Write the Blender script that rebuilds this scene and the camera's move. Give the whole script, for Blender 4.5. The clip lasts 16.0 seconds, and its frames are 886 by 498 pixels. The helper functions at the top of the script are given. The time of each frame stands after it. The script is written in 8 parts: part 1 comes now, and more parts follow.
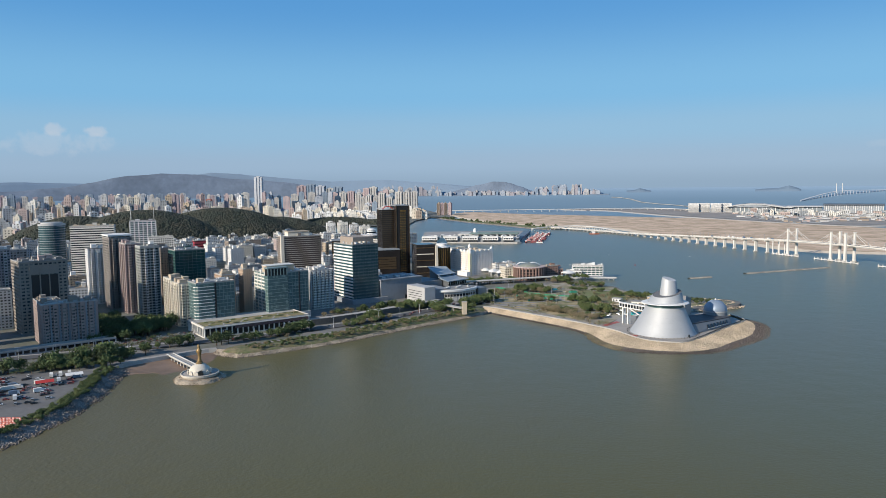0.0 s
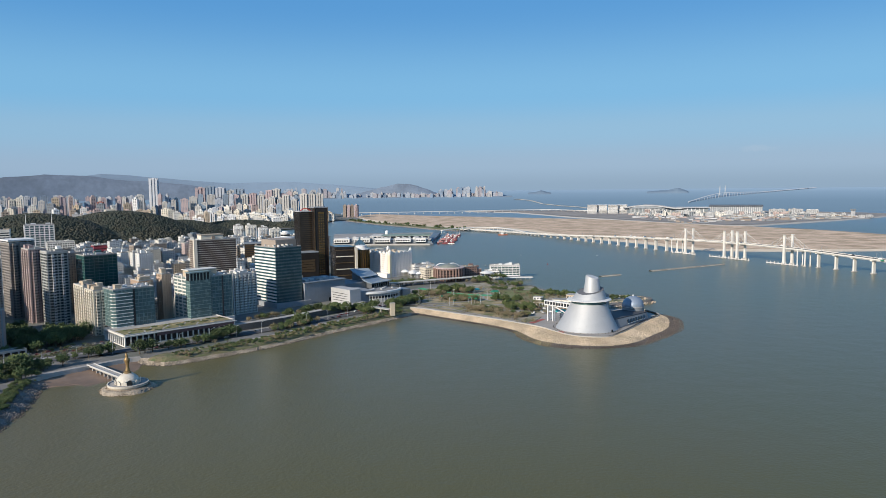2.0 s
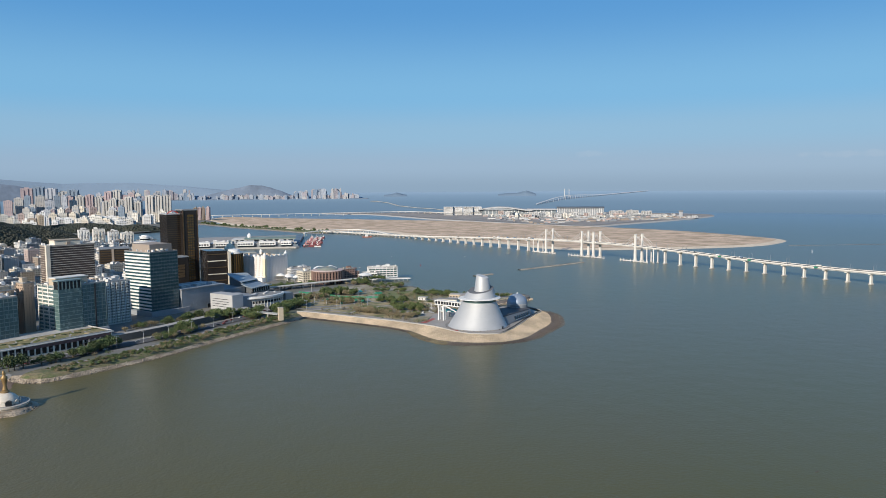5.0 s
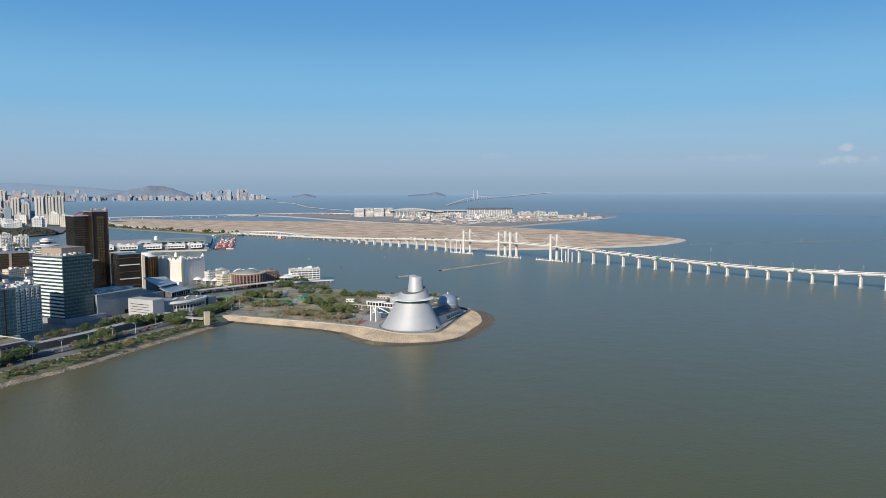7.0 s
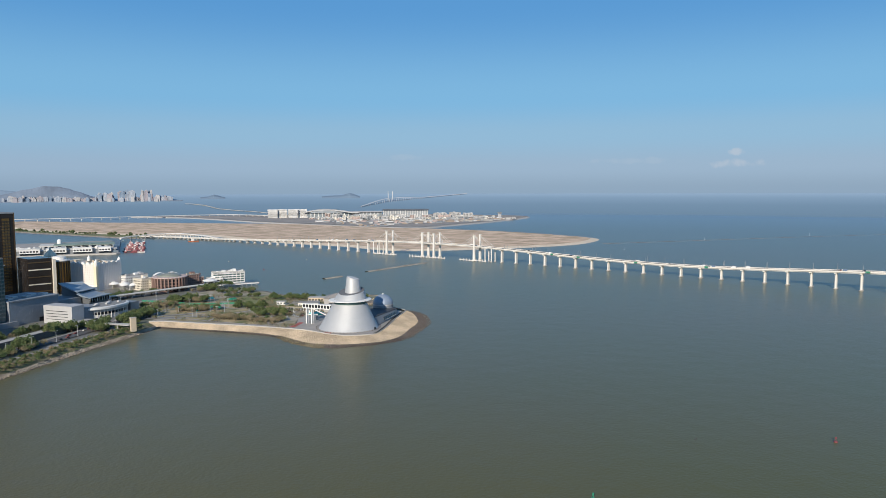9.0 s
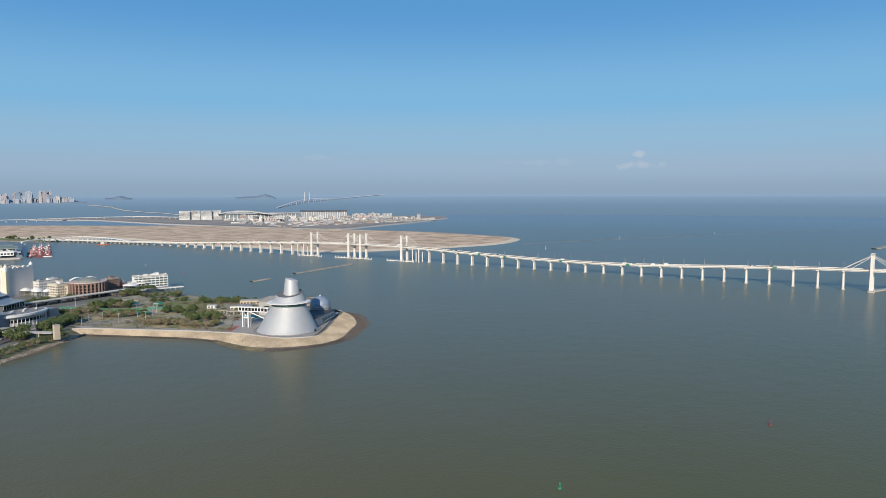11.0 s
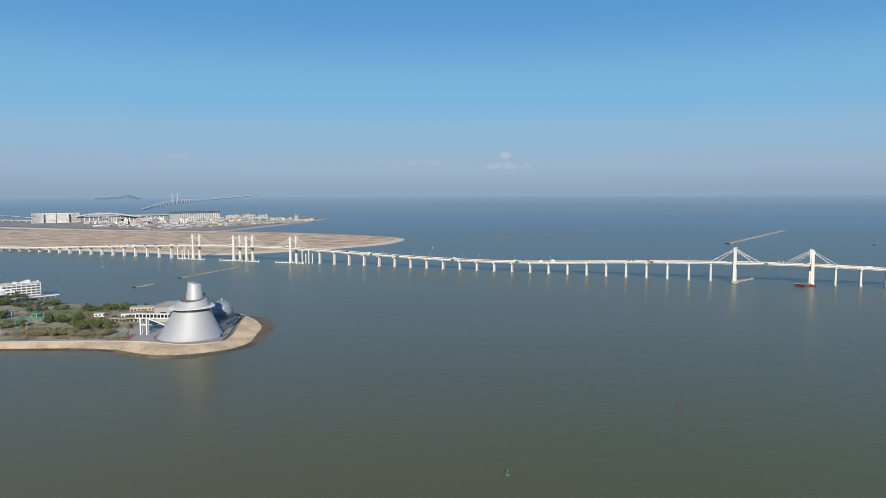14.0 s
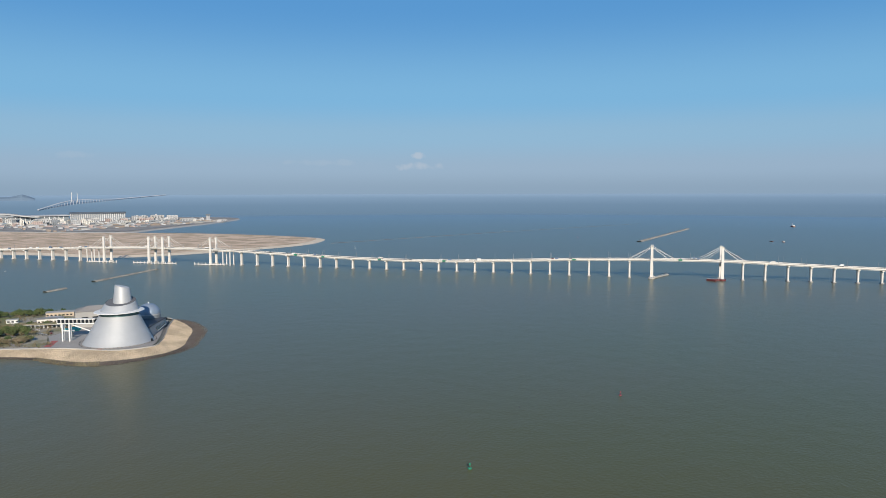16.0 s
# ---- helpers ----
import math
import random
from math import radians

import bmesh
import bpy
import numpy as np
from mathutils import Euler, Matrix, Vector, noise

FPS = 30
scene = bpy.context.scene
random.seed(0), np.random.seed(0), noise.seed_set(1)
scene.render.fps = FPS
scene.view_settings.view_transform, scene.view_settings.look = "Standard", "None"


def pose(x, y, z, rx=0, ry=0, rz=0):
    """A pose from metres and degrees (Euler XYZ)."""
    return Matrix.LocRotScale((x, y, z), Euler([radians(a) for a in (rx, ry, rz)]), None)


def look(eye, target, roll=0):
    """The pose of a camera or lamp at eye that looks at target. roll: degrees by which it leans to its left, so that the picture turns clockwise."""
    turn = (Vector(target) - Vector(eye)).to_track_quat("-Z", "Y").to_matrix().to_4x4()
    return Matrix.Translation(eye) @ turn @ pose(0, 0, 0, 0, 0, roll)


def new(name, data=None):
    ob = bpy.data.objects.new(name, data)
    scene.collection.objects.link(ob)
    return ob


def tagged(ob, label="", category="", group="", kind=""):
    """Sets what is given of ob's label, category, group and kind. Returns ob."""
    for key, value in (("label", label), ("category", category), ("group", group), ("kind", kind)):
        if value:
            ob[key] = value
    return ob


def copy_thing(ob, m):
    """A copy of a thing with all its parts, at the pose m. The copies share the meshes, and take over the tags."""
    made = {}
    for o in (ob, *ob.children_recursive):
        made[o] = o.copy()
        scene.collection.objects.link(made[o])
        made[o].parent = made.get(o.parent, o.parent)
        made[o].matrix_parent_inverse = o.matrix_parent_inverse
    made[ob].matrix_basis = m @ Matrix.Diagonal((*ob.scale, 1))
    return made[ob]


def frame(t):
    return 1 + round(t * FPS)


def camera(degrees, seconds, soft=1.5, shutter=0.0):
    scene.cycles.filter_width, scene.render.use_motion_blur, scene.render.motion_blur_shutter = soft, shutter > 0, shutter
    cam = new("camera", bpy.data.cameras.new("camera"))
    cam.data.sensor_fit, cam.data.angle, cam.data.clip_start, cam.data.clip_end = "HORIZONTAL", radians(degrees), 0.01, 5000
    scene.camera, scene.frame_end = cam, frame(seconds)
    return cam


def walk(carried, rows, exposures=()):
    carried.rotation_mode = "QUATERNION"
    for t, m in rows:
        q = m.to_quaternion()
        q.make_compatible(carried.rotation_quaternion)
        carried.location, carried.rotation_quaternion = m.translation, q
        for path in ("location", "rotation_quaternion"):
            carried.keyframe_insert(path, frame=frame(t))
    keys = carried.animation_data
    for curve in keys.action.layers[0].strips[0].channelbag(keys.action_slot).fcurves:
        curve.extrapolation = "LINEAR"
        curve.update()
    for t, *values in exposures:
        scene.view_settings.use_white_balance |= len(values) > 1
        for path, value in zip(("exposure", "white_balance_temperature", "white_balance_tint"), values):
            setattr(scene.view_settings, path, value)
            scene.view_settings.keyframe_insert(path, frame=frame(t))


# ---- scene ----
cam = camera(63.83, 16.0, 0.82)
ROWS = [
    (0.0, 0.00, 0.00, 148.25, -0.000, -5.051, 0.665),
    (0.5, -7.19, -1.10, 148.07, -1.941, -5.020, 0.672),
    (1.0, -14.54, -2.00, 148.02, -3.925, -4.997, 0.665),
    (1.5, -21.99, -2.69, 148.06, -5.936, -4.980, 0.648),
    (2.0, -29.51, -3.13, 148.16, -7.964, -4.968, 0.622),
    (2.5, -37.03, -3.30, 148.28, -9.998, -4.958, 0.589),
    (3.0, -44.54, -3.19, 148.42, -12.029, -4.949, 0.551),
    (3.5, -51.99, -2.80, 148.56, -14.050, -4.940, 0.508),
    (4.0, -59.37, -2.13, 148.68, -16.055, -4.930, 0.463),
    (4.5, -66.65, -1.17, 148.77, -18.039, -4.919, 0.417),
    (5.0, -73.82, 0.07, 148.83, -19.999, -4.906, 0.372),
    (5.5, -80.87, 1.57, 148.85, -21.933, -4.892, 0.328),
    (6.0, -87.80, 3.33, 148.85, -23.839, -4.875, 0.286),
    (6.5, -94.59, 5.32, 148.81, -25.718, -4.857, 0.249),
    (7.0, -101.25, 7.54, 148.74, -27.569, -4.838, 0.216),
    (7.5, -107.77, 9.97, 148.64, -29.394, -4.819, 0.187),
    (8.0, -114.17, 12.58, 148.54, -31.194, -4.799, 0.165),
    (8.5, -120.43, 15.37, 148.42, -32.972, -4.779, 0.148),
    (9.0, -126.58, 18.30, 148.29, -34.730, -4.761, 0.137),
    (9.5, -132.60, 21.37, 148.17, -36.472, -4.743, 0.132),
    (10.0, -138.51, 24.57, 148.06, -38.200, -4.728, 0.133),
    (10.5, -144.32, 27.87, 147.96, -39.919, -4.716, 0.138),
    (11.0, -150.02, 31.28, 147.89, -41.631, -4.706, 0.148),
    (11.5, -155.61, 34.78, 147.83, -43.340, -4.699, 0.161),
    (12.0, -161.10, 38.37, 147.79, -45.048, -4.696, 0.177),
    (12.5, -166.48, 42.06, 147.77, -46.760, -4.695, 0.192),
    (13.0, -171.75, 45.85, 147.76, -48.476, -4.698, 0.207),
    (13.5, -176.89, 49.77, 147.76, -50.199, -4.702, 0.218),
    (14.0, -181.90, 53.81, 147.75, -51.931, -4.708, 0.223),
    (14.5, -186.76, 58.03, 147.72, -53.673, -4.715, 0.221),
    (15.0, -191.44, 62.44, 147.64, -55.423, -4.721, 0.207),
    (15.5, -195.92, 67.09, 147.49, -57.182, -4.725, 0.178),
    (16.0, -200.16, 72.02, 147.24, -58.947, -4.724, 0.131),
]
walk(cam, [(t, pose(x, y, z, 90 + pitch, roll, yaw)) for t, x, y, z, yaw, pitch, roll in ROWS],
     exposures=((0.0, 0.07), (4.0, 0.03), (8.0, 0.0), (16.0, -0.05)))

# ---- light ----
SUN_LON, SUN_ALT = 220.0, 24.0
world = bpy.data.worlds.new("sky")
scene.world = world
world.use_nodes = True
wn, wl = world.node_tree.nodes, world.node_tree.links
sky = wn.new("ShaderNodeTexSky")
sky.sky_type = "NISHITA"
sky.sun_disc = False
sky.sun_elevation = radians(SUN_ALT)
sky.sun_rotation = radians((90 - SUN_LON) % 360)
sky.altitude = 100
sky.air_density, sky.dust_density, sky.ozone_density = 1.0, 0.6, 3.0
SKY = 0.09
dome_dir, parts_of, haze, mixer = wn.new("ShaderNodeTexCoord"), wn.new("ShaderNodeSeparateXYZ"), wn.new("ShaderNodeValToRGB"), wn.new("ShaderNodeMix")
wl.new(dome_dir.outputs["Generated"], parts_of.inputs[0])
ramp = haze.color_ramp
ramp.interpolation = "EASE"
for k, (pos, col) in enumerate(((0.0, (0.265, 0.385, 0.53)), (0.03, (0.31, 0.445, 0.61)), (0.075, (0.275, 0.48, 0.68)), (0.125, (0.2, 0.465, 0.735)), (0.25, (0.092, 0.32, 0.665)), (0.7, (0.075, 0.21, 0.46)))):
    el = ramp.elements[k] if k < 2 else ramp.elements.new(pos)
    el.position, el.color = pos, (*[c / SKY for c in col], 1)
wl.new(parts_of.outputs[2], haze.inputs[0])
mixer.data_type = "RGBA"
fade = wn.new("ShaderNodeMapRange")
fade.inputs[1].default_value, fade.inputs[2].default_value, fade.inputs[3].default_value, fade.inputs[4].default_value = 0.15, 0.7, 0.92, 0.65
wl.new(parts_of.outputs[2], fade.inputs[0])
wl.new(fade.outputs[0], mixer.inputs[0])
wl.new(sky.outputs[0], mixer.inputs[6])
wl.new(haze.outputs[0], mixer.inputs[7])
# a few small fair-weather clouds low over the horizon: bearing, height, half width, half height in degrees, density
last = mixer.outputs[2]
for az, el, wa, we, dens in ((-28.4, 4.25, 0.9, 0.4, 0.55), (-25.7, 4.25, 0.9, 0.35, 0.6), (-28.5, 3.3, 4.0, 0.8, 0.3), (57.1, 2.78, 0.7, 0.28, 0.6), (57.15, 1.9, 1.7, 0.32, 0.5), (50.0, 2.2, 4.0, 0.25, 0.15), (32.0, 2.6, 1.5, 0.3, 0.15)):
    side, rise, sq, noi, tot, fac, over = (wn.new("ShaderNode" + k) for k in ("VectorMath", "Math", "Math", "TexNoise", "Math", "MapRange", "Mix"))
    side.operation = "DOT_PRODUCT"
    k = 1 / math.sin(radians(wa))
    side.inputs[1].default_value = (math.cos(radians(az)) * k, -math.sin(radians(az)) * k, 0)
    wl.new(dome_dir.outputs["Generated"], side.inputs[0])
    rise.operation = "MULTIPLY_ADD"
    rise.inputs[1].default_value, rise.inputs[2].default_value = 1 / math.sin(radians(we)), -math.sin(radians(el)) / math.sin(radians(we))
    wl.new(parts_of.outputs[2], rise.inputs[0])
    sq.operation = tot.operation = "MULTIPLY_ADD"
    wl.new(side.outputs["Value"], sq.inputs[0])
    wl.new(side.outputs["Value"], sq.inputs[1])
    wl.new(rise.outputs[0], tot.inputs[0])
    wl.new(rise.outputs[0], tot.inputs[1])
    noi.inputs["Scale"].default_value, noi.inputs["Detail"].default_value = 55.0, 6
    wl.new(dome_dir.outputs["Generated"], noi.inputs["Vector"])
    amp = wn.new("ShaderNodeMath")
    amp.operation = "MULTIPLY_ADD"
    amp.inputs[1].default_value, amp.inputs[2].default_value = 5.0, -2.3
    wl.new(noi.outputs["Fac"], amp.inputs[0])
    wl.new(amp.outputs[0], sq.inputs[2])
    wl.new(sq.outputs[0], tot.inputs[2])
    fac.interpolation_type = "SMOOTHSTEP"
    fac.inputs[1].default_value, fac.inputs[2].default_value, fac.inputs[3].default_value, fac.inputs[4].default_value = 0.0, 1.4, dens, 0.0
    wl.new(tot.outputs[0], fac.inputs[0])
    over.data_type = "RGBA"
    over.inputs[7].default_value = (0.52 / SKY, 0.58 / SKY, 0.66 / SKY, 1)
    wl.new(fac.outputs[0], over.inputs[0])
    wl.new(last, over.inputs[6])
    last = over.outputs[2]
wl.new(last, wn["Background"].inputs[0])
wn["Background"].inputs[1].default_value = SKY

sun = new("sun", bpy.data.lights.new("sun", "SUN"))
sun.data.energy, sun.data.angle, sun.data.color = 5.1, radians(0.6), (1.0, 0.905, 0.77)
a, e = radians(SUN_LON), radians(SUN_ALT)
sun.matrix_world = look(Vector((math.cos(a) * math.cos(e), math.sin(a) * math.cos(e), math.sin(e))) * 900, (0, 0, 0))


# ---- materials ----
def mat(name, col, rough=0.75, metal=0.0, var=0.25, size=2.0, bump=0.0, rand=0.0, coarse=30.0, alt=None, spec=0.5):
    """A surface with grain at `size` metres and stains at `coarse` metres; alt: a second colour for the stains."""
    m = bpy.data.materials.new(name)
    m.use_nodes = True
    n, l = m.node_tree.nodes, m.node_tree.links
    p = n["Principled BSDF"]
    p.inputs["Roughness"].default_value, p.inputs["Metallic"].default_value = rough, metal
    p.inputs["Specular IOR Level"].default_value = spec
    tc = n.new("ShaderNodeTexCoord")
    fine, big = n.new("ShaderNodeTexNoise"), n.new("ShaderNodeTexNoise")
    for q, s, det in ((fine, size, 3), (big, coarse, 4)):
        q.inputs["Scale"].default_value, q.inputs["Detail"].default_value = 1.0 / s, det
        l.new(tc.outputs["Object"], q.inputs["Vector"])
    ramp = n.new("ShaderNodeMapRange")
    ramp.inputs[1].default_value, ramp.inputs[2].default_value = 0.4, 0.62
    l.new(big.outputs["Fac"], ramp.inputs[0])
    mix = n.new("ShaderNodeMix")
    mix.data_type = "RGBA"
    mix.inputs[6].default_value = (*col, 1)
    mix.inputs[7].default_value = (*(alt or [c * (1 - var) for c in col]), 1)
    l.new(ramp.outputs[0], mix.inputs[0])
    hsv = n.new("ShaderNodeHueSaturation")
    l.new(mix.outputs[2], hsv.inputs["Color"])
    val = n.new("ShaderNodeMath")
    val.operation = "MULTIPLY_ADD"
    val.inputs[1].default_value, val.inputs[2].default_value = 2 * var, 1 - var
    l.new(fine.outputs["Fac"], val.inputs[0])
    if rand:
        info, sc, mul = n.new("ShaderNodeObjectInfo"), n.new("ShaderNodeMapRange"), n.new("ShaderNodeMath")
        sc.inputs[3].default_value, sc.inputs[4].default_value = 1 - rand, 1 + rand
        l.new(info.outputs["Random"], sc.inputs[0])
        mul.operation = "MULTIPLY"
        l.new(val.outputs[0], mul.inputs[0])
        l.new(sc.outputs[0], mul.inputs[1])
        l.new(mul.outputs[0], hsv.inputs["Value"])
    else:
        l.new(val.outputs[0], hsv.inputs["Value"])
    l.new(hsv.outputs[0], p.inputs["Base Color"])
    if bump:
        b = n.new("ShaderNodeBump")
        b.inputs["Strength"].default_value, b.inputs["Distance"].default_value = 1.0, bump
        l.new(fine.outputs["Fac"], b.inputs["Height"])
        l.new(b.outputs[0], p.inputs["Normal"])
    return m


def water_mat():
    m = bpy.data.materials.new("sea_water")
    m.use_nodes = True
    n, l = m.node_tree.nodes, m.node_tree.links
    p = n["Principled BSDF"]
    tc = n.new("ShaderNodeTexCoord")
    mix = n.new("ShaderNodeMix")
    mix.data_type = "RGBA"
    mix.inputs[6].default_value, mix.inputs[7].default_value = (0.103, 0.102, 0.035, 1), (0.117, 0.1, 0.045, 1)
    silt = n.new("ShaderNodeTexNoise")
    silt.inputs["Scale"].default_value, silt.inputs["Detail"].default_value = 0.0016, 5
    mr = n.new("ShaderNodeMapRange")
    mr.inputs[1].default_value, mr.inputs[2].default_value = 0.38, 0.65
    l.new(tc.outputs["Object"], silt.inputs["Vector"])
    l.new(silt.outputs["Fac"], mr.inputs[0])
    l.new(mr.outputs[0], mix.inputs[0])
    # distance haze painted into the base colour, bluer from 300 to 2700 m
    reach, far_haze, deep = n.new("ShaderNodeVectorMath"), n.new("ShaderNodeMapRange"), n.new("ShaderNodeMix")
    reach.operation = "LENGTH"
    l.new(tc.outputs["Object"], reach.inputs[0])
    far_haze.inputs[1].default_value, far_haze.inputs[2].default_value = 300.0, 2700.0
    l.new(reach.outputs["Value"], far_haze.inputs[0])
    # deep holds the bluish haze tone, not the water's own depth
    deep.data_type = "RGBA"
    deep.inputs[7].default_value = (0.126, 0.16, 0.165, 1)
    l.new(far_haze.outputs[0], deep.inputs[0])
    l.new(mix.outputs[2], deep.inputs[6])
    near, plume, brown = n.new("ShaderNodeVectorMath"), n.new("ShaderNodeMapRange"), n.new("ShaderNodeMix")
    near.operation = "DISTANCE"
    near.inputs[1].default_value = (-300.0, 430.0, 0.0)
    l.new(tc.outputs["Object"], near.inputs[0])
    plume.inputs[1].default_value, plume.inputs[2].default_value, plume.inputs[3].default_value, plume.inputs[4].default_value = 80.0, 520.0, 1.0, 0.0
    l.new(near.outputs["Value"], plume.inputs[0])
    brown.data_type = "RGBA"
    brown.inputs[7].default_value = (0.132, 0.108, 0.042, 1)
    l.new(plume.outputs[0], brown.inputs[0])
    l.new(deep.outputs[2], brown.inputs[6])
    # the outer stretch fades to the far sea's painted haze and loses its gloss
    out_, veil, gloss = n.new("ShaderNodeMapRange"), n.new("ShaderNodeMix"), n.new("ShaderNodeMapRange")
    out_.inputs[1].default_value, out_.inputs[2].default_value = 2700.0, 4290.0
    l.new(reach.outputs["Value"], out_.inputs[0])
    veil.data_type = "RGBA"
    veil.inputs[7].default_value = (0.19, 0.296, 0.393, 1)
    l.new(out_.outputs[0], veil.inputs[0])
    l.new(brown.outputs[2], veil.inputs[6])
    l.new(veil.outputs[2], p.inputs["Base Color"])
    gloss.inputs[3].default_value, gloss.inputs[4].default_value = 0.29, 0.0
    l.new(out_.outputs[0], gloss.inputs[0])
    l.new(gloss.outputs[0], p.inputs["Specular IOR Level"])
    p.inputs["Roughness"].default_value, p.inputs["IOR"].default_value = 0.28, 1.33
    wave, swell = n.new("ShaderNodeTexNoise"), n.new("ShaderNodeTexNoise")
    wave.inputs["Scale"].default_value, wave.inputs["Detail"].default_value = 0.45, 4
    swell.inputs["Scale"].default_value, swell.inputs["Detail"].default_value = 0.05, 3
    add = n.new("ShaderNodeMath")
    add.operation = "MULTIPLY_ADD"
    add.inputs[1].default_value = 2.0
    l.new(tc.outputs["Object"], wave.inputs["Vector"])
    l.new(tc.outputs["Object"], swell.inputs["Vector"])
    l.new(swell.outputs["Fac"], add.inputs[0])
    l.new(wave.outputs["Fac"], add.inputs[2])
    b = n.new("ShaderNodeBump")
    b.inputs["Strength"].default_value, b.inputs["Distance"].default_value = 1.0, 0.2
    l.new(add.outputs[0], b.inputs["Height"])
    l.new(b.outputs[0], p.inputs["Normal"])
    return m


def window_mat(name, dark, pale, share, rough=0.22, storey=3.1):
    """Panes of one tone each; curtains, sky reflection and haze are put into the paler tones."""
    m = mat(name, dark, rough, var=0.15, size=4)
    n, l = m.node_tree.nodes, m.node_tree.links
    tc, snap, rnd, pick, mix = n.new("ShaderNodeTexCoord"), n.new("ShaderNodeVectorMath"), n.new("ShaderNodeTexWhiteNoise"), n.new("ShaderNodeMapRange"), n.new("ShaderNodeMix")
    snap.operation = "SNAP"
    snap.inputs[1].default_value = (1.75, 1.75, storey)
    l.new(tc.outputs["Object"], snap.inputs[0])
    l.new(snap.outputs[0], rnd.inputs[0])
    pick.interpolation_type = "SMOOTHSTEP"
    pick.inputs[1].default_value, pick.inputs[2].default_value = 1 - share - 0.15, 1 - share + 0.15
    l.new(rnd.outputs["Value"], pick.inputs[0])
    mix.data_type = "RGBA"
    old = n["Principled BSDF"].inputs["Base Color"].links[0].from_socket
    l.new(old, mix.inputs[6])
    mix.inputs[7].default_value = (*pale, 1)
    l.new(pick.outputs[0], mix.inputs[0])
    l.new(mix.outputs[2], n["Principled BSDF"].inputs["Base Color"])
    return m


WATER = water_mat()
ASPHALT = mat("asphalt", (0.1, 0.1, 0.103), 0.9, var=0.2, size=3)
PAVING = mat("paving", (0.36, 0.335, 0.31), 0.85, var=0.15, size=2.5, bump=0.05)
CITYGROUND = mat("city_ground", (0.19, 0.18, 0.17), 0.9, var=0.3, size=6, alt=(0.12, 0.13, 0.1), coarse=60)
GRASS = mat("grass", (0.16, 0.19, 0.07), 0.95, var=0.35, size=2.2, alt=(0.22, 0.19, 0.1), coarse=28, bump=0.4)
DRYGRASS = mat("dry_scrub", (0.42, 0.33, 0.2), 0.95, var=0.35, size=2.5, alt=(0.15, 0.16, 0.07), coarse=22, bump=0.4)
SAND = mat("sand_fill", (0.68, 0.5, 0.355), 0.95, var=0.35, size=7, alt=(0.43, 0.31, 0.2), coarse=55, bump=0.3)
BEACH = mat("beach_sand", (0.7, 0.58, 0.44), 0.95, var=0.12, size=6)
MUD = mat("tidal_mud", (0.24, 0.165, 0.115), 0.6, var=0.25, size=5, coarse=25)
ROCK = mat("revetment_rock", (0.6, 0.48, 0.34), 0.9, var=0.3, size=1.6, bump=0.7, coarse=20)
ROCKGREY = mat("grey_riprap", (0.24, 0.21, 0.19), 0.9, var=0.4, size=1.5, bump=0.7, coarse=15)
WETROCK = mat("wet_rock", (0.125, 0.1, 0.08), 0.6, var=0.4, size=1.5, bump=0.6)
CONCRETE = mat("concrete", (0.42, 0.4, 0.37), 0.85, var=0.12, size=3)
WHITE = mat("white_paint", (0.74, 0.73, 0.7), 0.6, var=0.08, size=3)
BRIDGEWHITE = mat("bridge_concrete", (0.68, 0.65, 0.6), 0.7, var=0.07, size=6)
ALU = mat("aluminium_panel", (0.45, 0.46, 0.47), 0.58, 0.3, var=0.05, size=1.2, coarse=9)
ALUDARK = mat("grey_metal", (0.27, 0.29, 0.31), 0.55, 0.3, var=0.08, size=2)
DARKGLASS = mat("dark_glass", (0.018, 0.022, 0.026), 0.12, var=0.2, size=6, rand=0.3)
# curtain tones, also lightened to stand in for haze
HOMEGLASS = window_mat("curtained_hazy_window", (0.035, 0.04, 0.045), (0.2, 0.195, 0.18), 0.4)
# a few panes paler, with sky reflection put into the colour
TEALPANE = window_mat("teal_office_pane", (0.095, 0.155, 0.158), (0.19, 0.27, 0.26), 0.1, 0.15, 3.65)
TIN = mat("blue_tin_roof", (0.2, 0.29, 0.38), 0.6, 0.1, var=0.2, size=3, rand=0.2)
TERRACOTTA = mat("roof_tile_red", (0.36, 0.19, 0.13), 0.8, var=0.25, size=2, rand=0.2)
BLUEGLASS = mat("blue_glass", (0.05, 0.11, 0.125), 0.12, 0.15, var=0.2, size=7, rand=0.15)
TEALGLASS = mat("teal_glass", (0.12, 0.19, 0.185), 0.25, 0.2, var=0.2, size=7, rand=0.15)
GOLDGLASS = mat("gold_glass", (0.32, 0.18, 0.06), 0.18, 0.75, var=0.3, size=5)
BLACKPANEL = mat("black_panel", (0.028, 0.026, 0.026), 0.35, var=0.2, size=5)
BRONZE = mat("gilt_bronze", (0.3, 0.2, 0.09), 0.5, 0.5, var=0.2, size=1.0)
RED = mat("red_paint", (0.5, 0.05, 0.04), 0.5, var=0.15, size=1)
GREEN = mat("green_paint", (0.03, 0.22, 0.13), 0.5, var=0.15, size=1)
TEALPAINT = mat("turquoise_paint", (0.05, 0.42, 0.4), 0.5, var=0.1)
YELLOW = mat("yellow_paint", (0.75, 0.45, 0.05), 0.5, var=0.1)
DARK = mat("dark_rubber", (0.03, 0.03, 0.03), 0.7)
BROWNBRICK = mat("brown_render", (0.27, 0.175, 0.145), 0.85, var=0.15, size=4)
CREAM = mat("cream_render", (0.72, 0.64, 0.5), 0.8, var=0.08, size=5)
TRUNK = mat("bark", (0.12, 0.09, 0.06), 0.9, var=0.3, size=0.5)
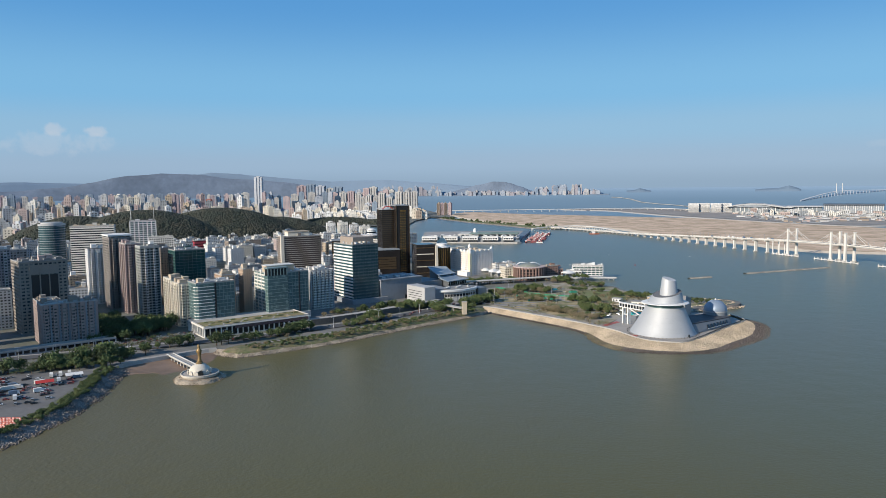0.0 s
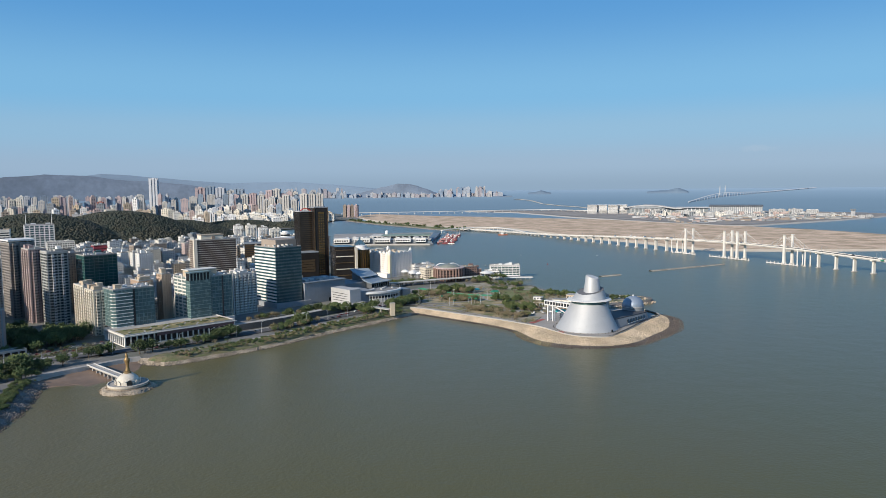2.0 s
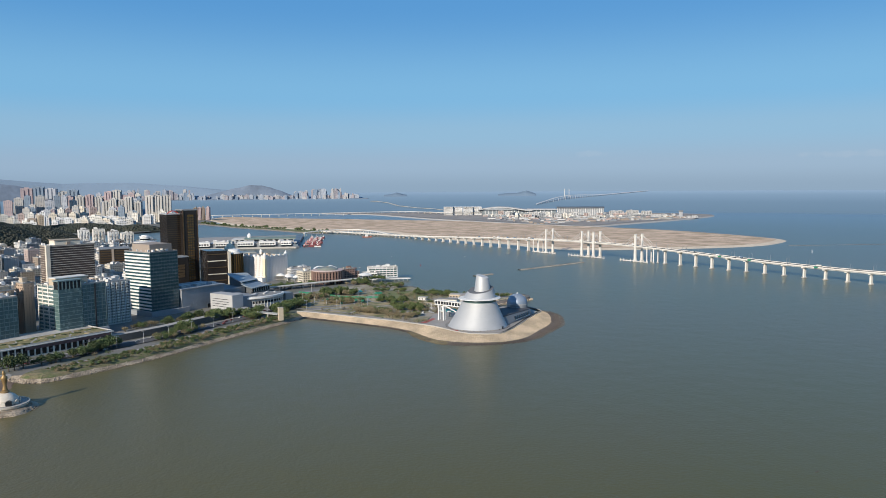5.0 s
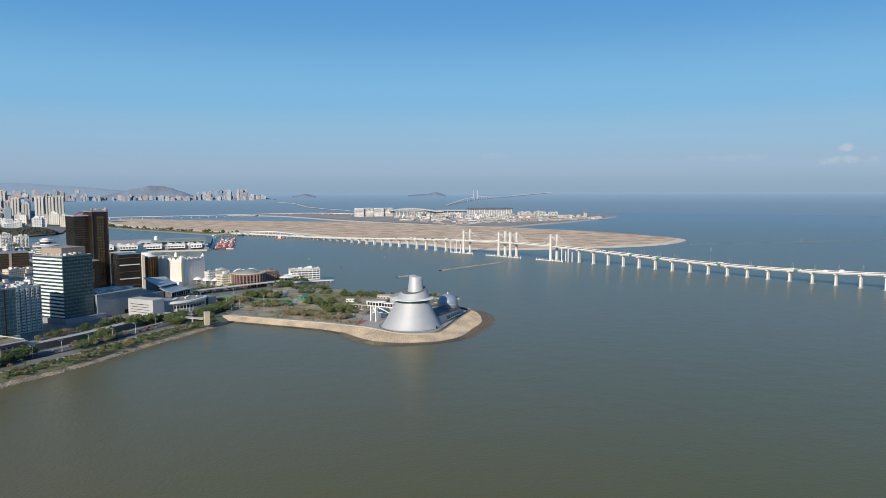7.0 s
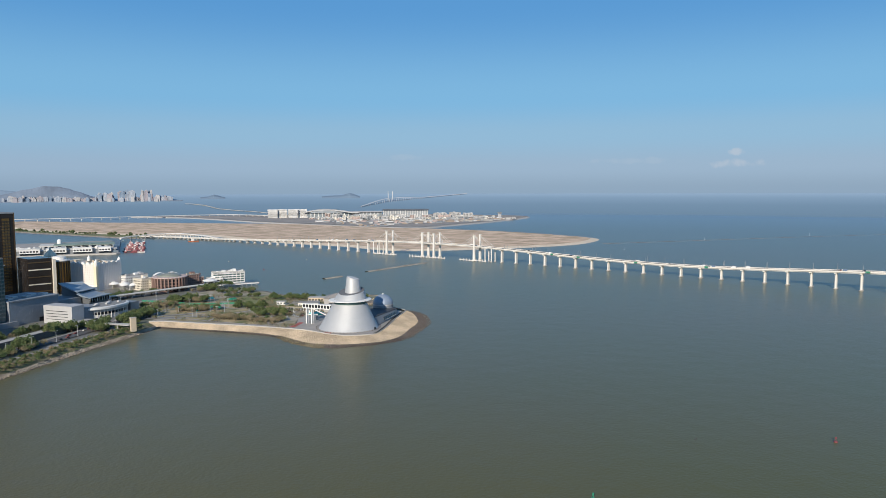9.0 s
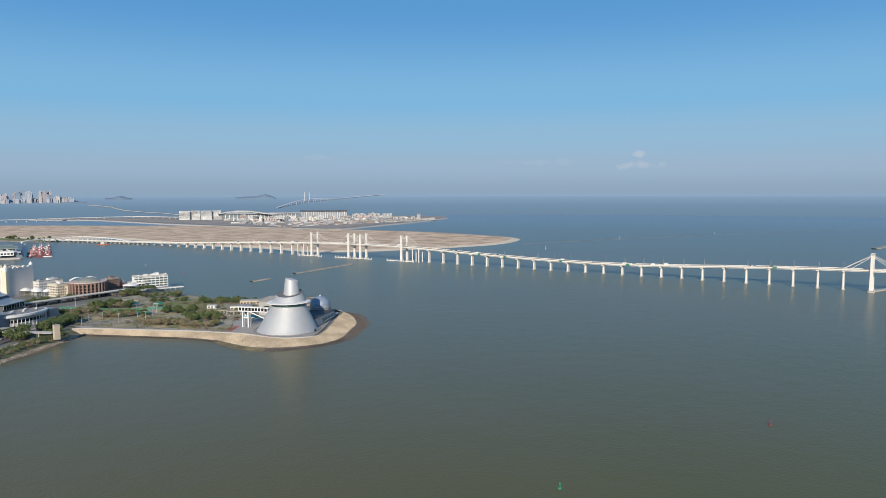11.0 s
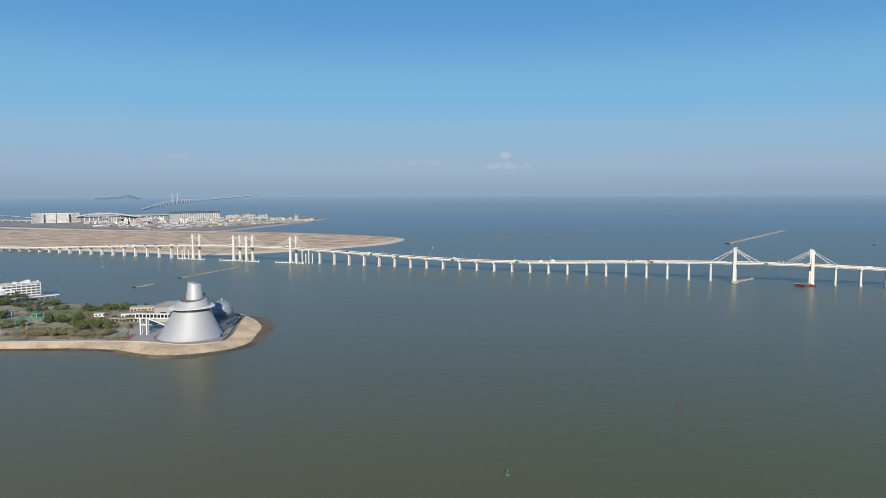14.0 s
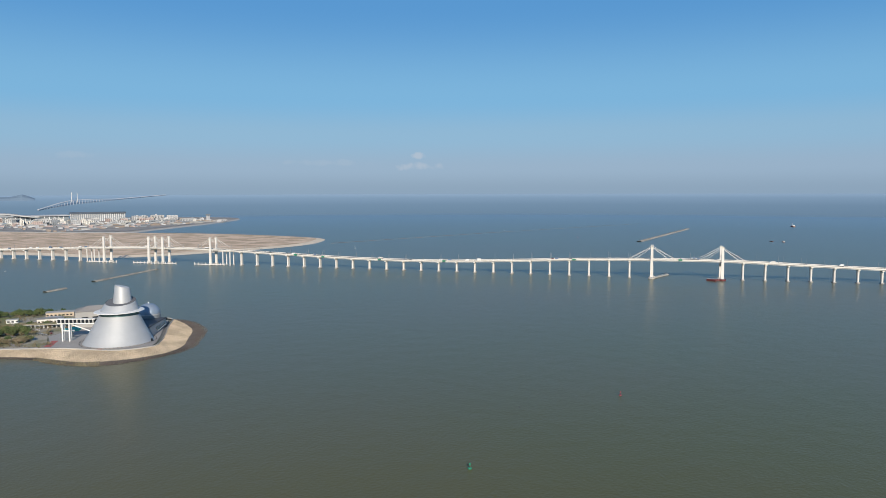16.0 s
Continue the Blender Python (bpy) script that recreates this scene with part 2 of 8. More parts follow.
LEAF = mat("leaf_green", (0.05, 0.082, 0.028), 0.8, var=0.4, size=1.2, alt=(0.1, 0.118, 0.04), coarse=7, rand=0.35)
LEAFDRY = mat("leaf_olive", (0.16, 0.14, 0.075), 0.8, var=0.35, size=1.2, alt=(0.22, 0.175, 0.11), coarse=6, rand=0.3)
WOODS = mat("woodland_leaf", (0.034, 0.044, 0.034), 0.9, var=0.4, size=4, alt=(0.056, 0.057, 0.041), coarse=30)
# hill colours with the blue haze of distance painted in
FARHILL = mat("hazed_hill", (0.18, 0.222, 0.285), 1.0, var=0.2, size=26, coarse=160, spec=0.0)
FARHILL2 = mat("hazed_far_hill", (0.215, 0.285, 0.37), 1.0, var=0.06, size=90, coarse=600, spec=0.0)
# wall and window tones for far towers, with aerial haze painted in
HAZY = [mat("hazy_tower_" + nm, c, 1.0, var=0.06, size=20, spec=0.0) for nm, c in (("pale", (0.46, 0.48, 0.52)), ("blue", (0.25, 0.31, 0.38)), ("pinkish", (0.47, 0.38, 0.38)), ("cream", (0.52, 0.5, 0.47)))]
HAZYGLASS = mat("hazy_tower_glazing", (0.19, 0.24, 0.3), 1.0, var=0.06, size=20, spec=0.0)
TEALFRAME = mat("teal_frame", (0.22, 0.29, 0.285), 0.5, 0.2, var=0.1)
DARKGOLD = mat("bronze_strip", (0.13, 0.085, 0.045), 0.3, 0.5, var=0.2)
DARKROOF = mat("dark_roofing", (0.07, 0.075, 0.085), 0.7, var=0.2, size=4)
# island colour paled with the same painted haze
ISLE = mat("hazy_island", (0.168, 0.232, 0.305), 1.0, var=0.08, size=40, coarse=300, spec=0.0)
ROOFGREY = mat("roof_screed", (0.36, 0.35, 0.33), 0.9, var=0.2, size=3, rand=0.3)
WALLS = [mat("wall_" + nm, c, 0.8, var=0.1, size=5, rand=0.12) for nm, c in (
    ("white", (0.74, 0.73, 0.71)), ("ivory", (0.66, 0.6, 0.5)), ("pale_grey", (0.5, 0.5, 0.5)), ("pink", (0.47, 0.37, 0.34)),
    ("buff", (0.48, 0.39, 0.29)), ("slate", (0.24, 0.26, 0.28)), ("tan", (0.31, 0.255, 0.21)), ("warm_white", (0.7, 0.67, 0.61)))]
W_WHITE, W_IVORY, W_GREY, W_PINK, W_BUFF, W_SLATE, W_TAN, W_WARM = WALLS


# ---- building blocks ----
from mathutils.geometry import tessellate_polygon


class MB:
    """Collects faces of one mesh."""

    def __init__(self):
        self.v, self.f = [], []

    def add(self, pts, faces):
        k = len(self.v)
        self.v += [tuple(p) for p in pts]
        self.f += [tuple(i + k for i in q) for q in faces]
        return self

    def box(self, x0, y0, z0, x1, y1, z1):
        return self.add([(x0, y0, z0), (x1, y0, z0), (x1, y1, z0), (x0, y1, z0), (x0, y0, z1), (x1, y0, z1), (x1, y1, z1), (x0, y1, z1)],
                        [(0, 3, 2, 1), (4, 5, 6, 7), (0, 1, 5, 4), (1, 2, 6, 5), (2, 3, 7, 6), (3, 0, 4, 7)])

    def loft(self, rings, cap=True):
        n = len(rings[0])
        f = [(j * n + i, j * n + (i + 1) % n, (j + 1) * n + (i + 1) % n, (j + 1) * n + i) for j in range(len(rings) - 1) for i in range(n)]
        if cap:
            f += [tuple(range(n - 1, -1, -1)), tuple((len(rings) - 1) * n + i for i in range(n))]
        return self.add([p for r in rings for p in r], f)

    def prism(self, poly, z0, z1):
        return self.loft([[(x, y, z) for x, y in poly] for z in (z0, z1)])

    def lathe(self, prof, n=24, cx=0.0, cy=0.0, cap=True):
        return self.loft([[(cx + r * math.cos(2 * math.pi * i / n), cy + r * math.sin(2 * math.pi * i / n), z) for i in range(n)] for r, z in prof], cap)

    def beam(self, p, q, w, h=None):
        p, q = Vector(p), Vector(q)
        d = (q - p).normalized()
        s = d.cross(Vector((0, 0, 1)))
        s = s.normalized() if s.length > 1e-4 else Vector((1, 0, 0))
        t = s.cross(d)
        s, t = s * w / 2, t * (h or w) / 2
        return self.loft([[c - s - t, c + s - t, c + s + t, c - s + t] for c in (p, q)])

    def put(self, other, m):
        k = len(self.v)
        self.v += [tuple(m @ Vector(p)) for p in other.v]
        self.f += [tuple(i + k for i in q) for q in other.f]
        return self

    def mesh(self, name, material=None, smooth=False):
        me = bpy.data.meshes.new(name)
        me.from_pydata(self.v, [], self.f)
        if smooth:
            me.polygons.foreach_set("use_smooth", [True] * len(me.polygons))
        if material:
            me.materials.append(material)
        me.update()
        return me


def part(name, mb, material, parent, label="", kind="", smooth=False, m=None):
    me = mb if isinstance(mb, bpy.types.Mesh) else mb.mesh(name, material, smooth)
    ob = new(name, me)
    ob.parent = parent
    if m is not None:
        ob.matrix_basis = m
    return tagged(ob, label, "", "", kind)


def thing(name, m, label, category, group="", kind=""):
    ob = new(name)
    ob.matrix_basis = m
    return tagged(ob, label, category, group, kind)


def single(name, mb, material, label, category, group="", kind="", m=None, smooth=False):
    ob = new(name, mb.mesh(name, material, smooth))
    if m is not None:
        ob.matrix_basis = m
    return tagged(ob, label, category, group, kind)


class Lot:
    """Uncountable far things, joined into one object of kind stuff, by material."""

    def __init__(self):
        self.by = {}

    def put(self, mb, material, m):
        self.by.setdefault(material, MB()).put(mb, m)

    def make(self, name, label, category):
        allv, idx = MB(), []
        mats = list(self.by)
        for i, m in enumerate(mats):
            k = len(allv.v)
            allv.v += self.by[m].v
            allv.f += [tuple(j + k for j in q) for q in self.by[m].f]
            idx += [i] * len(self.by[m].f)
        me = allv.mesh(name)
        for m in mats:
            me.materials.append(m)
        me.polygons.foreach_set("material_index", idx)
        return tagged(new(name, me), label, category, kind="stuff")


def spline(pts, step, closed=False):
    """A smooth line through a few points, about `step` apart."""
    out, n = [], len(pts)
    for i in range(n if closed else n - 1):
        g = [Vector((*pts[k % n if closed else max(0, min(n - 1, k))][:2], 0)) for k in (i - 1, i, i + 1, i + 2)]
        k = max(1, int((g[2] - g[1]).length / step))
        for j in range(k):
            t = j / k
            p = 0.5 * (2 * g[1] + (g[2] - g[0]) * t + (2 * g[0] - 5 * g[1] + 4 * g[2] - g[3]) * t * t + (3 * g[1] - g[0] - 3 * g[2] + g[3]) * t ** 3)
            out.append((p.x, p.y))
    if not closed:
        out.append(tuple(pts[-1][:2]))
    return out


def inside(x, y, poly):
    c = False
    for (x0, y0), (x1, y1) in zip(poly, poly[1:] + poly[:1]):
        if (y0 > y) != (y1 > y) and x < (x1 - x0) * (y - y0) / (y1 - y0) + x0:
            c = not c
    return c


def normals(line, closed=False):
    """Unit normals to the left of a line's way."""
    n, out = len(line), []
    for i in range(n):
        a = line[(i - 1) % n if closed else max(0, i - 1)]
        b = line[(i + 1) % n if closed else min(n - 1, i + 1)]
        d = Vector((b[0] - a[0], b[1] - a[1]))
        d = d.normalized() if d.length else Vector((1, 0))
        out.append((-d.y, d.x))
    return out


def band(line, profile, closed=False, jitter=0.0):
    """A strip swept along a line: profile of (offset to the left, z)."""
    nn, mb, k = normals(line, closed), MB(), len(profile)
    for (x, y), (nx, ny) in zip(line, nn):
        for j, (o, z) in enumerate(profile):
            r = jitter * (random.random() - 0.5) if jitter else 0
            mb.v.append((x + nx * (o + r), y + ny * (o + r), z + r * 0.4))
    m = len(line)
    mb.f = [(i * k + j, ((i + 1) % m) * k + j, ((i + 1) % m) * k + j + 1, i * k + j + 1) for i in range(m if closed else m - 1) for j in range(k - 1)]
    return mb


def sheet(poly, z):
    """A flat sheet with that outline."""
    bm = bmesh.new()
    vs = [bm.verts.new((x, y, z)) for x, y in poly]
    for tri in tessellate_polygon([[Vector((x, y, 0)) for x, y in poly]]):
        bm.faces.new([vs[i] for i in tri])
    bm.normal_update()
    for f in bm.faces:
        if f.normal.z < 0:
            f.normal_flip()
    return bm


def flat(name, poly, z, material, label, category):
    bm = sheet(poly, z)
    me = bpy.data.meshes.new(name)
    bm.to_mesh(me)
    bm.free()
    me.materials.append(material)
    return tagged(new(name, me), label, category, kind="structure")


# ---- sea and land ----
SEA0, SEA1 = 4300.0, 4880.0


def sea_z(r):
    """The far sea climbs to the horizon, which the camera's reach would cut off."""
    return 0.0 if r <= SEA0 else 121.0 * (r - SEA0) / (SEA1 - SEA0)


def far(az, r, up=0.0):
    """A place on the far sea or land, at a bearing (degrees to the right of north) from the middle of the flight."""
    return (-100 + r * math.sin(radians(az)), 38 + r * math.cos(radians(az)), sea_z(r) + up)


rings = [[(-100 + r * math.cos(2 * math.pi * i / 180), 38 + r * math.sin(2 * math.pi * i / 180), sea_z(r)) for i in range(180)]
         for r in [60 * 1.16 ** k for k in range(29)] + [SEA0]]
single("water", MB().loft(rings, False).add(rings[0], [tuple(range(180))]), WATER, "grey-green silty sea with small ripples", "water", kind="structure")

far_rings = [[(-100 + r * math.cos(2 * math.pi * i / 180), 38 + r * math.sin(2 * math.pi * i / 180), sea_z(r)) for i in range(180)] for r in (SEA0, 4420, 4540, 4660, 4780, SEA1)]
# haze painted into the far sea, paler and bluer towards the horizon
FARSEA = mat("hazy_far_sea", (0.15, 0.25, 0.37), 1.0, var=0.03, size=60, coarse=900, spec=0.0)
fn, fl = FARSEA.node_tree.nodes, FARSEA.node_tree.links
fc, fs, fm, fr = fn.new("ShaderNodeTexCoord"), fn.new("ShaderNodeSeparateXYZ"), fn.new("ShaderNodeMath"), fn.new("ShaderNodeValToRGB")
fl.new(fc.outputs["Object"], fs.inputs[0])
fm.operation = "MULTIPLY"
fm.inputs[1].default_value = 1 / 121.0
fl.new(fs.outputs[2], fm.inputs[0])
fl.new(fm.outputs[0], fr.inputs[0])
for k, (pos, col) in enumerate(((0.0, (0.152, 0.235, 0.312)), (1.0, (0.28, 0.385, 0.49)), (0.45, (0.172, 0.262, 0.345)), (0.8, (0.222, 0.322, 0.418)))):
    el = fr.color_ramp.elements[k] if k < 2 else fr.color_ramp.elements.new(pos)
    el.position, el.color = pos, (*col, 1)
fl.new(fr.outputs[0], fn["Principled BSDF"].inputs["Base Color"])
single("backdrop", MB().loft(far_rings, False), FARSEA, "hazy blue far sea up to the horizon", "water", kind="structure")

# shoreline of the town, from the car park round the cape to the ferry basin
SHORE = [(-305, 300), (-264, 420), (-259, 490), (-270, 570), (-240, 607), (-206, 632), (-183, 622), (-148, 642), (-102, 677), (-51, 728), (8, 783), (38, 812)]
# the cape's edge: head of the stone slope, its foot, the outer line of the wet ledge
CAPE_EDGE = [((46, 832), (48, 824), (50, 820)), ((62, 820), (59, 813), (57, 809)), ((100, 775), (96, 768), (94, 764)), ((131, 739), (126, 730), (123, 726)), ((152, 710), (142, 699), (138, 694)),
             ((166, 688), (147, 676), (138, 671)), ((173, 668), (151, 654), (143, 647)), ((180, 650), (163, 635), (155, 624)), ((191, 637), (186, 620), (177, 611)), ((212, 630), (215, 615), (218, 607)),
             ((229, 641), (242, 626), (249, 617)), ((251, 663), (264, 647), (276, 639)), ((275, 690), (292, 674), (307, 668)), ((296, 712), (309, 700), (327, 702)), ((312, 729), (323, 733), (337, 736)),
             ((314, 745), (322, 756), (330, 762)), ((310, 765), (313, 772), (316, 776))]
BACK = [(310, 765), (284, 786), (292, 815), (328, 829), (352, 840), (358, 860), (342, 878), (316, 891), (288, 898), (268, 918), (252, 938), (243, 966), (240, 996), (222, 1014), (198, 1032), (184, 1062), (190, 1095),
        (205, 1120), (190, 1200), (100, 1260), (60, 1330), (-20, 1360)]


def even(pts, k):
    """A smooth line through the points, k steps to a stretch."""
    out, n = [], len(pts)
    for i in range(n - 1):
        g = [Vector(pts[max(0, min(n - 1, q))]) for q in (i - 1, i, i + 1, i + 2)]
        for j in range(k):
            t = j / k
            p = 0.5 * (2 * g[1] + (g[2] - g[0]) * t + (2 * g[0] - 5 * g[1] + 4 * g[2] - g[3]) * t * t + (3 * g[1] - g[0] - 3 * g[2] + g[3]) * t ** 3)
            out.append((p.x, p.y))
    return out + [tuple(pts[-1])]


shore = spline(SHORE, 8)
point, foot_line, ledge = (even([e[k] for e in CAPE_EDGE], 6) for k in range(3))
back = spline(BACK, 6)
cape = point + back[1:]
main_land = shore + cape + [(-35, 1700), (-95, 1800), (-112, 2100), (-320, 2200), (-430, 2420), (-390, 2580), (-200, 2650), (-130, 2780), (-120, 3000), (-65, 3301), (40, 3274), (60, 3330), (0, 3700), (-100, 4290),
                                (-2600, 4290), (-3300, 2700), (-3300, 300)]
flat("ground", main_land, 4.0, CITYGROUND, "grey paved town ground with patches of green", "ground")
SAND_EDGE = [(70, 3400), (216, 2830), (406, 2540), (567, 2386), (649, 1960), (744, 1706), (788, 1513), (998, 1430), (1232, 1405), (1400, 1475), (1462, 1545), (1474, 1640),
             (1468, 1862), (1425, 2072), (1340, 2272), (1258, 2440), (1160, 2690), (1040, 2960), (850, 3150), (640, 3380), (400, 3620), (160, 3935), (60, 3700)]
sand = spline(SAND_EDGE, 30, True)
flat("ground", sand, 3.0, SAND, "bare brown sand fill of an unbuilt artificial island", "ground")
single("beach", band(sand, [(0, 3.03), (-14, 1.2), (-34, -0.8)], True), BEACH, "pale sand beach round the artificial island", "beach", kind="structure")
PORT_EDGE = [(700, 4200), (900, 3900), (960, 3600), (1030, 3160), (1150, 2720), (1250, 2440), (1350, 2300), (1545, 2385), (1935, 2570), (2360, 2830), (2470, 3060), (2300, 3400), (2150, 3560), (1700, 3850), (1200, 4070)]
port = spline(PORT_EDGE, 40, True)
flat("ground", port, 4.5, mat("port_ground", (0.33, 0.29, 0.255), 0.9, var=0.25, size=12, alt=(0.25, 0.23, 0.21), coarse=90), "grey-brown made ground of the border port island", "ground")
single("revetment", band(port, [(0, 4.5), (-10, -1)], True), CONCRETE, "grey rock revetment round the port island", "revetment", kind="structure")
FERRY_EDGE = [(-60, 1850), (-10, 1852), (188, 1808), (198, 1815), (232, 2010), (262, 2270), (-60, 2270)]
flat("ground", FERRY_EDGE, 3.5, PAVING, "paved quay of the ferry terminal", "ground")
single("quay_wall", band(FERRY_EDGE, [(0, 3.5), (-0.5, -1)], True), CONCRETE, "concrete quay wall of the ferry terminal", "quay", kind="structure")
SPIT = [(30, 3270), (150, 2880), (245, 2680), (330, 2545), (410, 2400), (350, 2350), (290, 2440), (210, 2640), (110, 2850), (-20, 3240)]
flat("ground", SPIT, 3.2, GRASS, "narrow green spit with trees behind the ferry terminal", "ground")
single("revetment", band(SPIT, [(0, 3.2), (6, -1)], True), ROCKGREY, "rocky edge of the narrow green spit", "revetment", kind="structure")

# edges of the town's land
carpark = [p for p in shore if p[1] < 575]
bay = [p for p in shore if p[0] < -200 and p[1] > 555]
bank = [p for p in shore if p[0] > -212 and p[1] > 600] + [(47, 824)]


def rocks(name, line, o0, o1, z0, z1, n, s0, s1, material, label):
    """Loose armour stones over a slope that runs from (o0, z0) to (o1, z1) beside a line."""
    mb, nn = MB(), normals(line)
    for _ in range(n):
        i = random.randrange(len(line) - 1)
        t, q, s = random.random(), random.random(), random.uniform(s0, s1)
        x = line[i][0] * (1 - t) + line[i + 1][0] * t + nn[i][0] * (o0 + (o1 - o0) * q)
        y = line[i][1] * (1 - t) + line[i + 1][1] * t + nn[i][1] * (o0 + (o1 - o0) * q)
        z = z0 + (z1 - z0) * q + s * 0.1
        a = random.uniform(0, 6.28)
        ring = [(x + s * random.uniform(0.6, 1.1) * math.cos(a + 1.571 * k), y + s * random.uniform(0.6, 1.1) * math.sin(a + 1.571 * k), z + s * random.uniform(-0.2, 0.25)) for k in range(4)]
        mb.add(ring + [(x + s * random.uniform(-0.4, 0.4), y + s * random.uniform(-0.4, 0.4), z + s * random.uniform(0.4, 0.75))], [(0, 1, 4), (1, 2, 4), (2, 3, 4), (3, 0, 4)])
    single(name, mb, material, label, "rocks", kind="stuff")


random.seed(3)
single("riprap", band(carpark, [(0, 4.0), (-5, 2.6), (-9, 1.4), (-15, -1.0)], jitter=0.3), ROCKGREY, "grey rock slope along the car park shore", "riprap", kind="structure")
rocks("riprap_stones", carpark, 0, -13, 4.0, -0.2, 2600, 0.5, 1.5, mat("grey_stone", (0.25, 0.22, 0.19), 0.9, var=0.5, size=1.5, coarse=5), "loose grey armour stones along the car park shore")
rocks("wet_stones", carpark, -11, -16, 0.4, -0.3, 700, 0.6, 1.4, WETROCK, "dark wet stones at the car park waterline")
single("seawall", band(bay[2:], [(-0.9, 1.0), (-0.7, 4.9), (0.3, 4.9), (0.4, 4.0)]), CONCRETE, "pale concrete sea wall round the little bay", "wall", kind="structure")
single("promenade", band(bay[2:], [(0.9, 4.3), (7, 4.3)]), PAVING, "pale paved walk behind the sea wall", "promenade", kind="structure")
mud, nb, bn = MB(), len(bay), normals(bay)
for i, ((x, y), (nx, ny)) in enumerate(zip(bay, bn)):
    k = max(0.06, math.sin(math.pi * i / (nb - 1))) ** 0.55 * (1 + 0.12 * math.sin(i * 1.9) + 0.08 * math.sin(i * 4.3))
    mud.v += [(x + nx * o * k, y + ny * o * k, z) for o, z in ((0, 3.9), (-0.4, 1.5), (-16, 0.8), (-38, 0.22), (-62, -0.45))]
mud.f = [(i * 5 + j, i * 5 + 5 + j, i * 5 + 6 + j, i * 5 + 1 + j) for i in range(nb - 1) for j in range(4)]
single("mud_flat", mud, MUD, "brown tidal mud flat beside the lotus island", "mud", kind="structure")
BANKROCK = mat("weathered_rock", (0.4, 0.33, 0.25), 0.9, var=0.4, size=1.5, bump=0.6, coarse=9)
single("riprap", band(bank, [(0, 4.0), (-4, 1.8), (-9, -1.0)], jitter=0.3), BANKROCK, "pale rock edge of the grassy shore", "riprap", kind="structure")
rocks("bank_stones", bank, -3, -7.5, 2.2, -0.3, 1300, 0.5, 1.2, BANKROCK, "pale loose stones below the grassy bank")
rocks("wet_stones", bank, -6.5, -9, 0.3, -0.3, 500, 0.5, 1.1, WETROCK, "dark wet stones below the grassy bank")


def slope(lines, zs, cuts, rough):
    """A rough slope laid between lines that run side by side."""
    mb, k = MB(), 0
    for i in range(len(lines[0])):
        k = 0
        for a in range(len(lines) - 1):
            for c in range(cuts + (1 if a == len(lines) - 2 else 0)):
                t = c / cuts
                p, q = lines[a][i], lines[a + 1][i]
                mb.v.append((p[0] + (q[0] - p[0]) * t + random.uniform(-rough, rough), p[1] + (q[1] - p[1]) * t + random.uniform(-rough, rough), zs[a] + (zs[a + 1] - zs[a]) * t + random.uniform(-rough, rough) * 0.5))
                k += 1
    mb.f = [(i * k + j, (i + 1) * k + j, (i + 1) * k + j + 1, i * k + j + 1) for i in range(len(lines[0]) - 1) for j in range(k - 1)]
    return mb


def stones(name, la, lb, z0, z1, n, s0, s1, material, label, i0=0, i1=None, spread=(0.0, 1.0)):
    """Loose stones over the slope between two lines."""
    mb, i1 = MB(), i1 or len(la) - 1
    wide = [math.dist(la[i], la[i + 1]) * (2 + math.dist(la[i], lb[i])) for i in range(i0, i1)]
    for i in random.choices(range(i0, i1), wide, k=n):
        t, q, s = random.random(), random.uniform(*spread), random.uniform(s0, s1)
        x, y = [(la[i][c] * (1 - t) + la[i + 1][c] * t) * (1 - q) + (lb[i][c] * (1 - t) + lb[i + 1][c] * t) * q for c in (0, 1)]
        z, a = z0 + (z1 - z0) * q + s * 0.1, random.uniform(0, 6.28)
        ring = [(x + s * random.uniform(0.6, 1.1) * math.cos(a + 1.571 * k), y + s * random.uniform(0.6, 1.1) * math.sin(a + 1.571 * k), z + s * random.uniform(-0.2, 0.25)) for k in range(4)]
        mb.add(ring + [(x + s * random.uniform(-0.4, 0.4), y + s * random.uniform(-0.4, 0.4), z + s * random.uniform(0.4, 0.75))], [(0, 1, 4), (1, 2, 4), (2, 3, 4), (3, 0, 4)])
    single(name, mb, material, label, "rocks", kind="stuff")


single("revetment", slope([point, foot_line], [5.3, 0.9], 4, 0.25), ROCK, "sunlit buff stone revetment of the cape", "revetment", kind="structure")
stones("revetment_stones", point, foot_line, 5.25, 0.9, 9500, 0.35, 0.9, ROCK, "buff armour stones of the cape revetment")
single("tide_band", slope([foot_line, ledge], [0.95, -0.5], 3, 0.25), WETROCK, "dark wet tidal ledge at the foot of the revetment", "rocks", kind="structure")
stones("tide_stones", foot_line, ledge, 0.8, -0.25, 4200, 0.35, 1.0, WETROCK, "dark wet tidal stones at the foot of the revetment")
stones("weed_stones", foot_line, ledge, 0.7, -0.1, 500, 0.6, 1.3, mat("weedy_rock", (0.2, 0.17, 0.1), 0.8, var=0.4, size=1.5), "brown weedy boulders at the bend of the cape", 24, 42)
single("quay_wall", band(back, [(0.5, 4.2), (0, 4.2), (-1.5, -1)]), ROCKGREY, "grey stone edge behind the cape", "quay", kind="structure")
spit = [p for p in back if p[0] > 286 and 800 < p[1] < 900]
rocks("spit_stones", spit, 9, -5, 4.5, 0.0, 1300, 0.5, 1.3, ROCK, "buff boulders of the small spit behind the dome")
rear_shore = [p for p in back if p[0] < 300 and 890 < p[1] < 1030]
rocks("shore_stones", rear_shore, 2, -4, 4.2, -0.1, 700, 0.5, 1.2, ROCKGREY, "grey boulders of the garden's far shore")


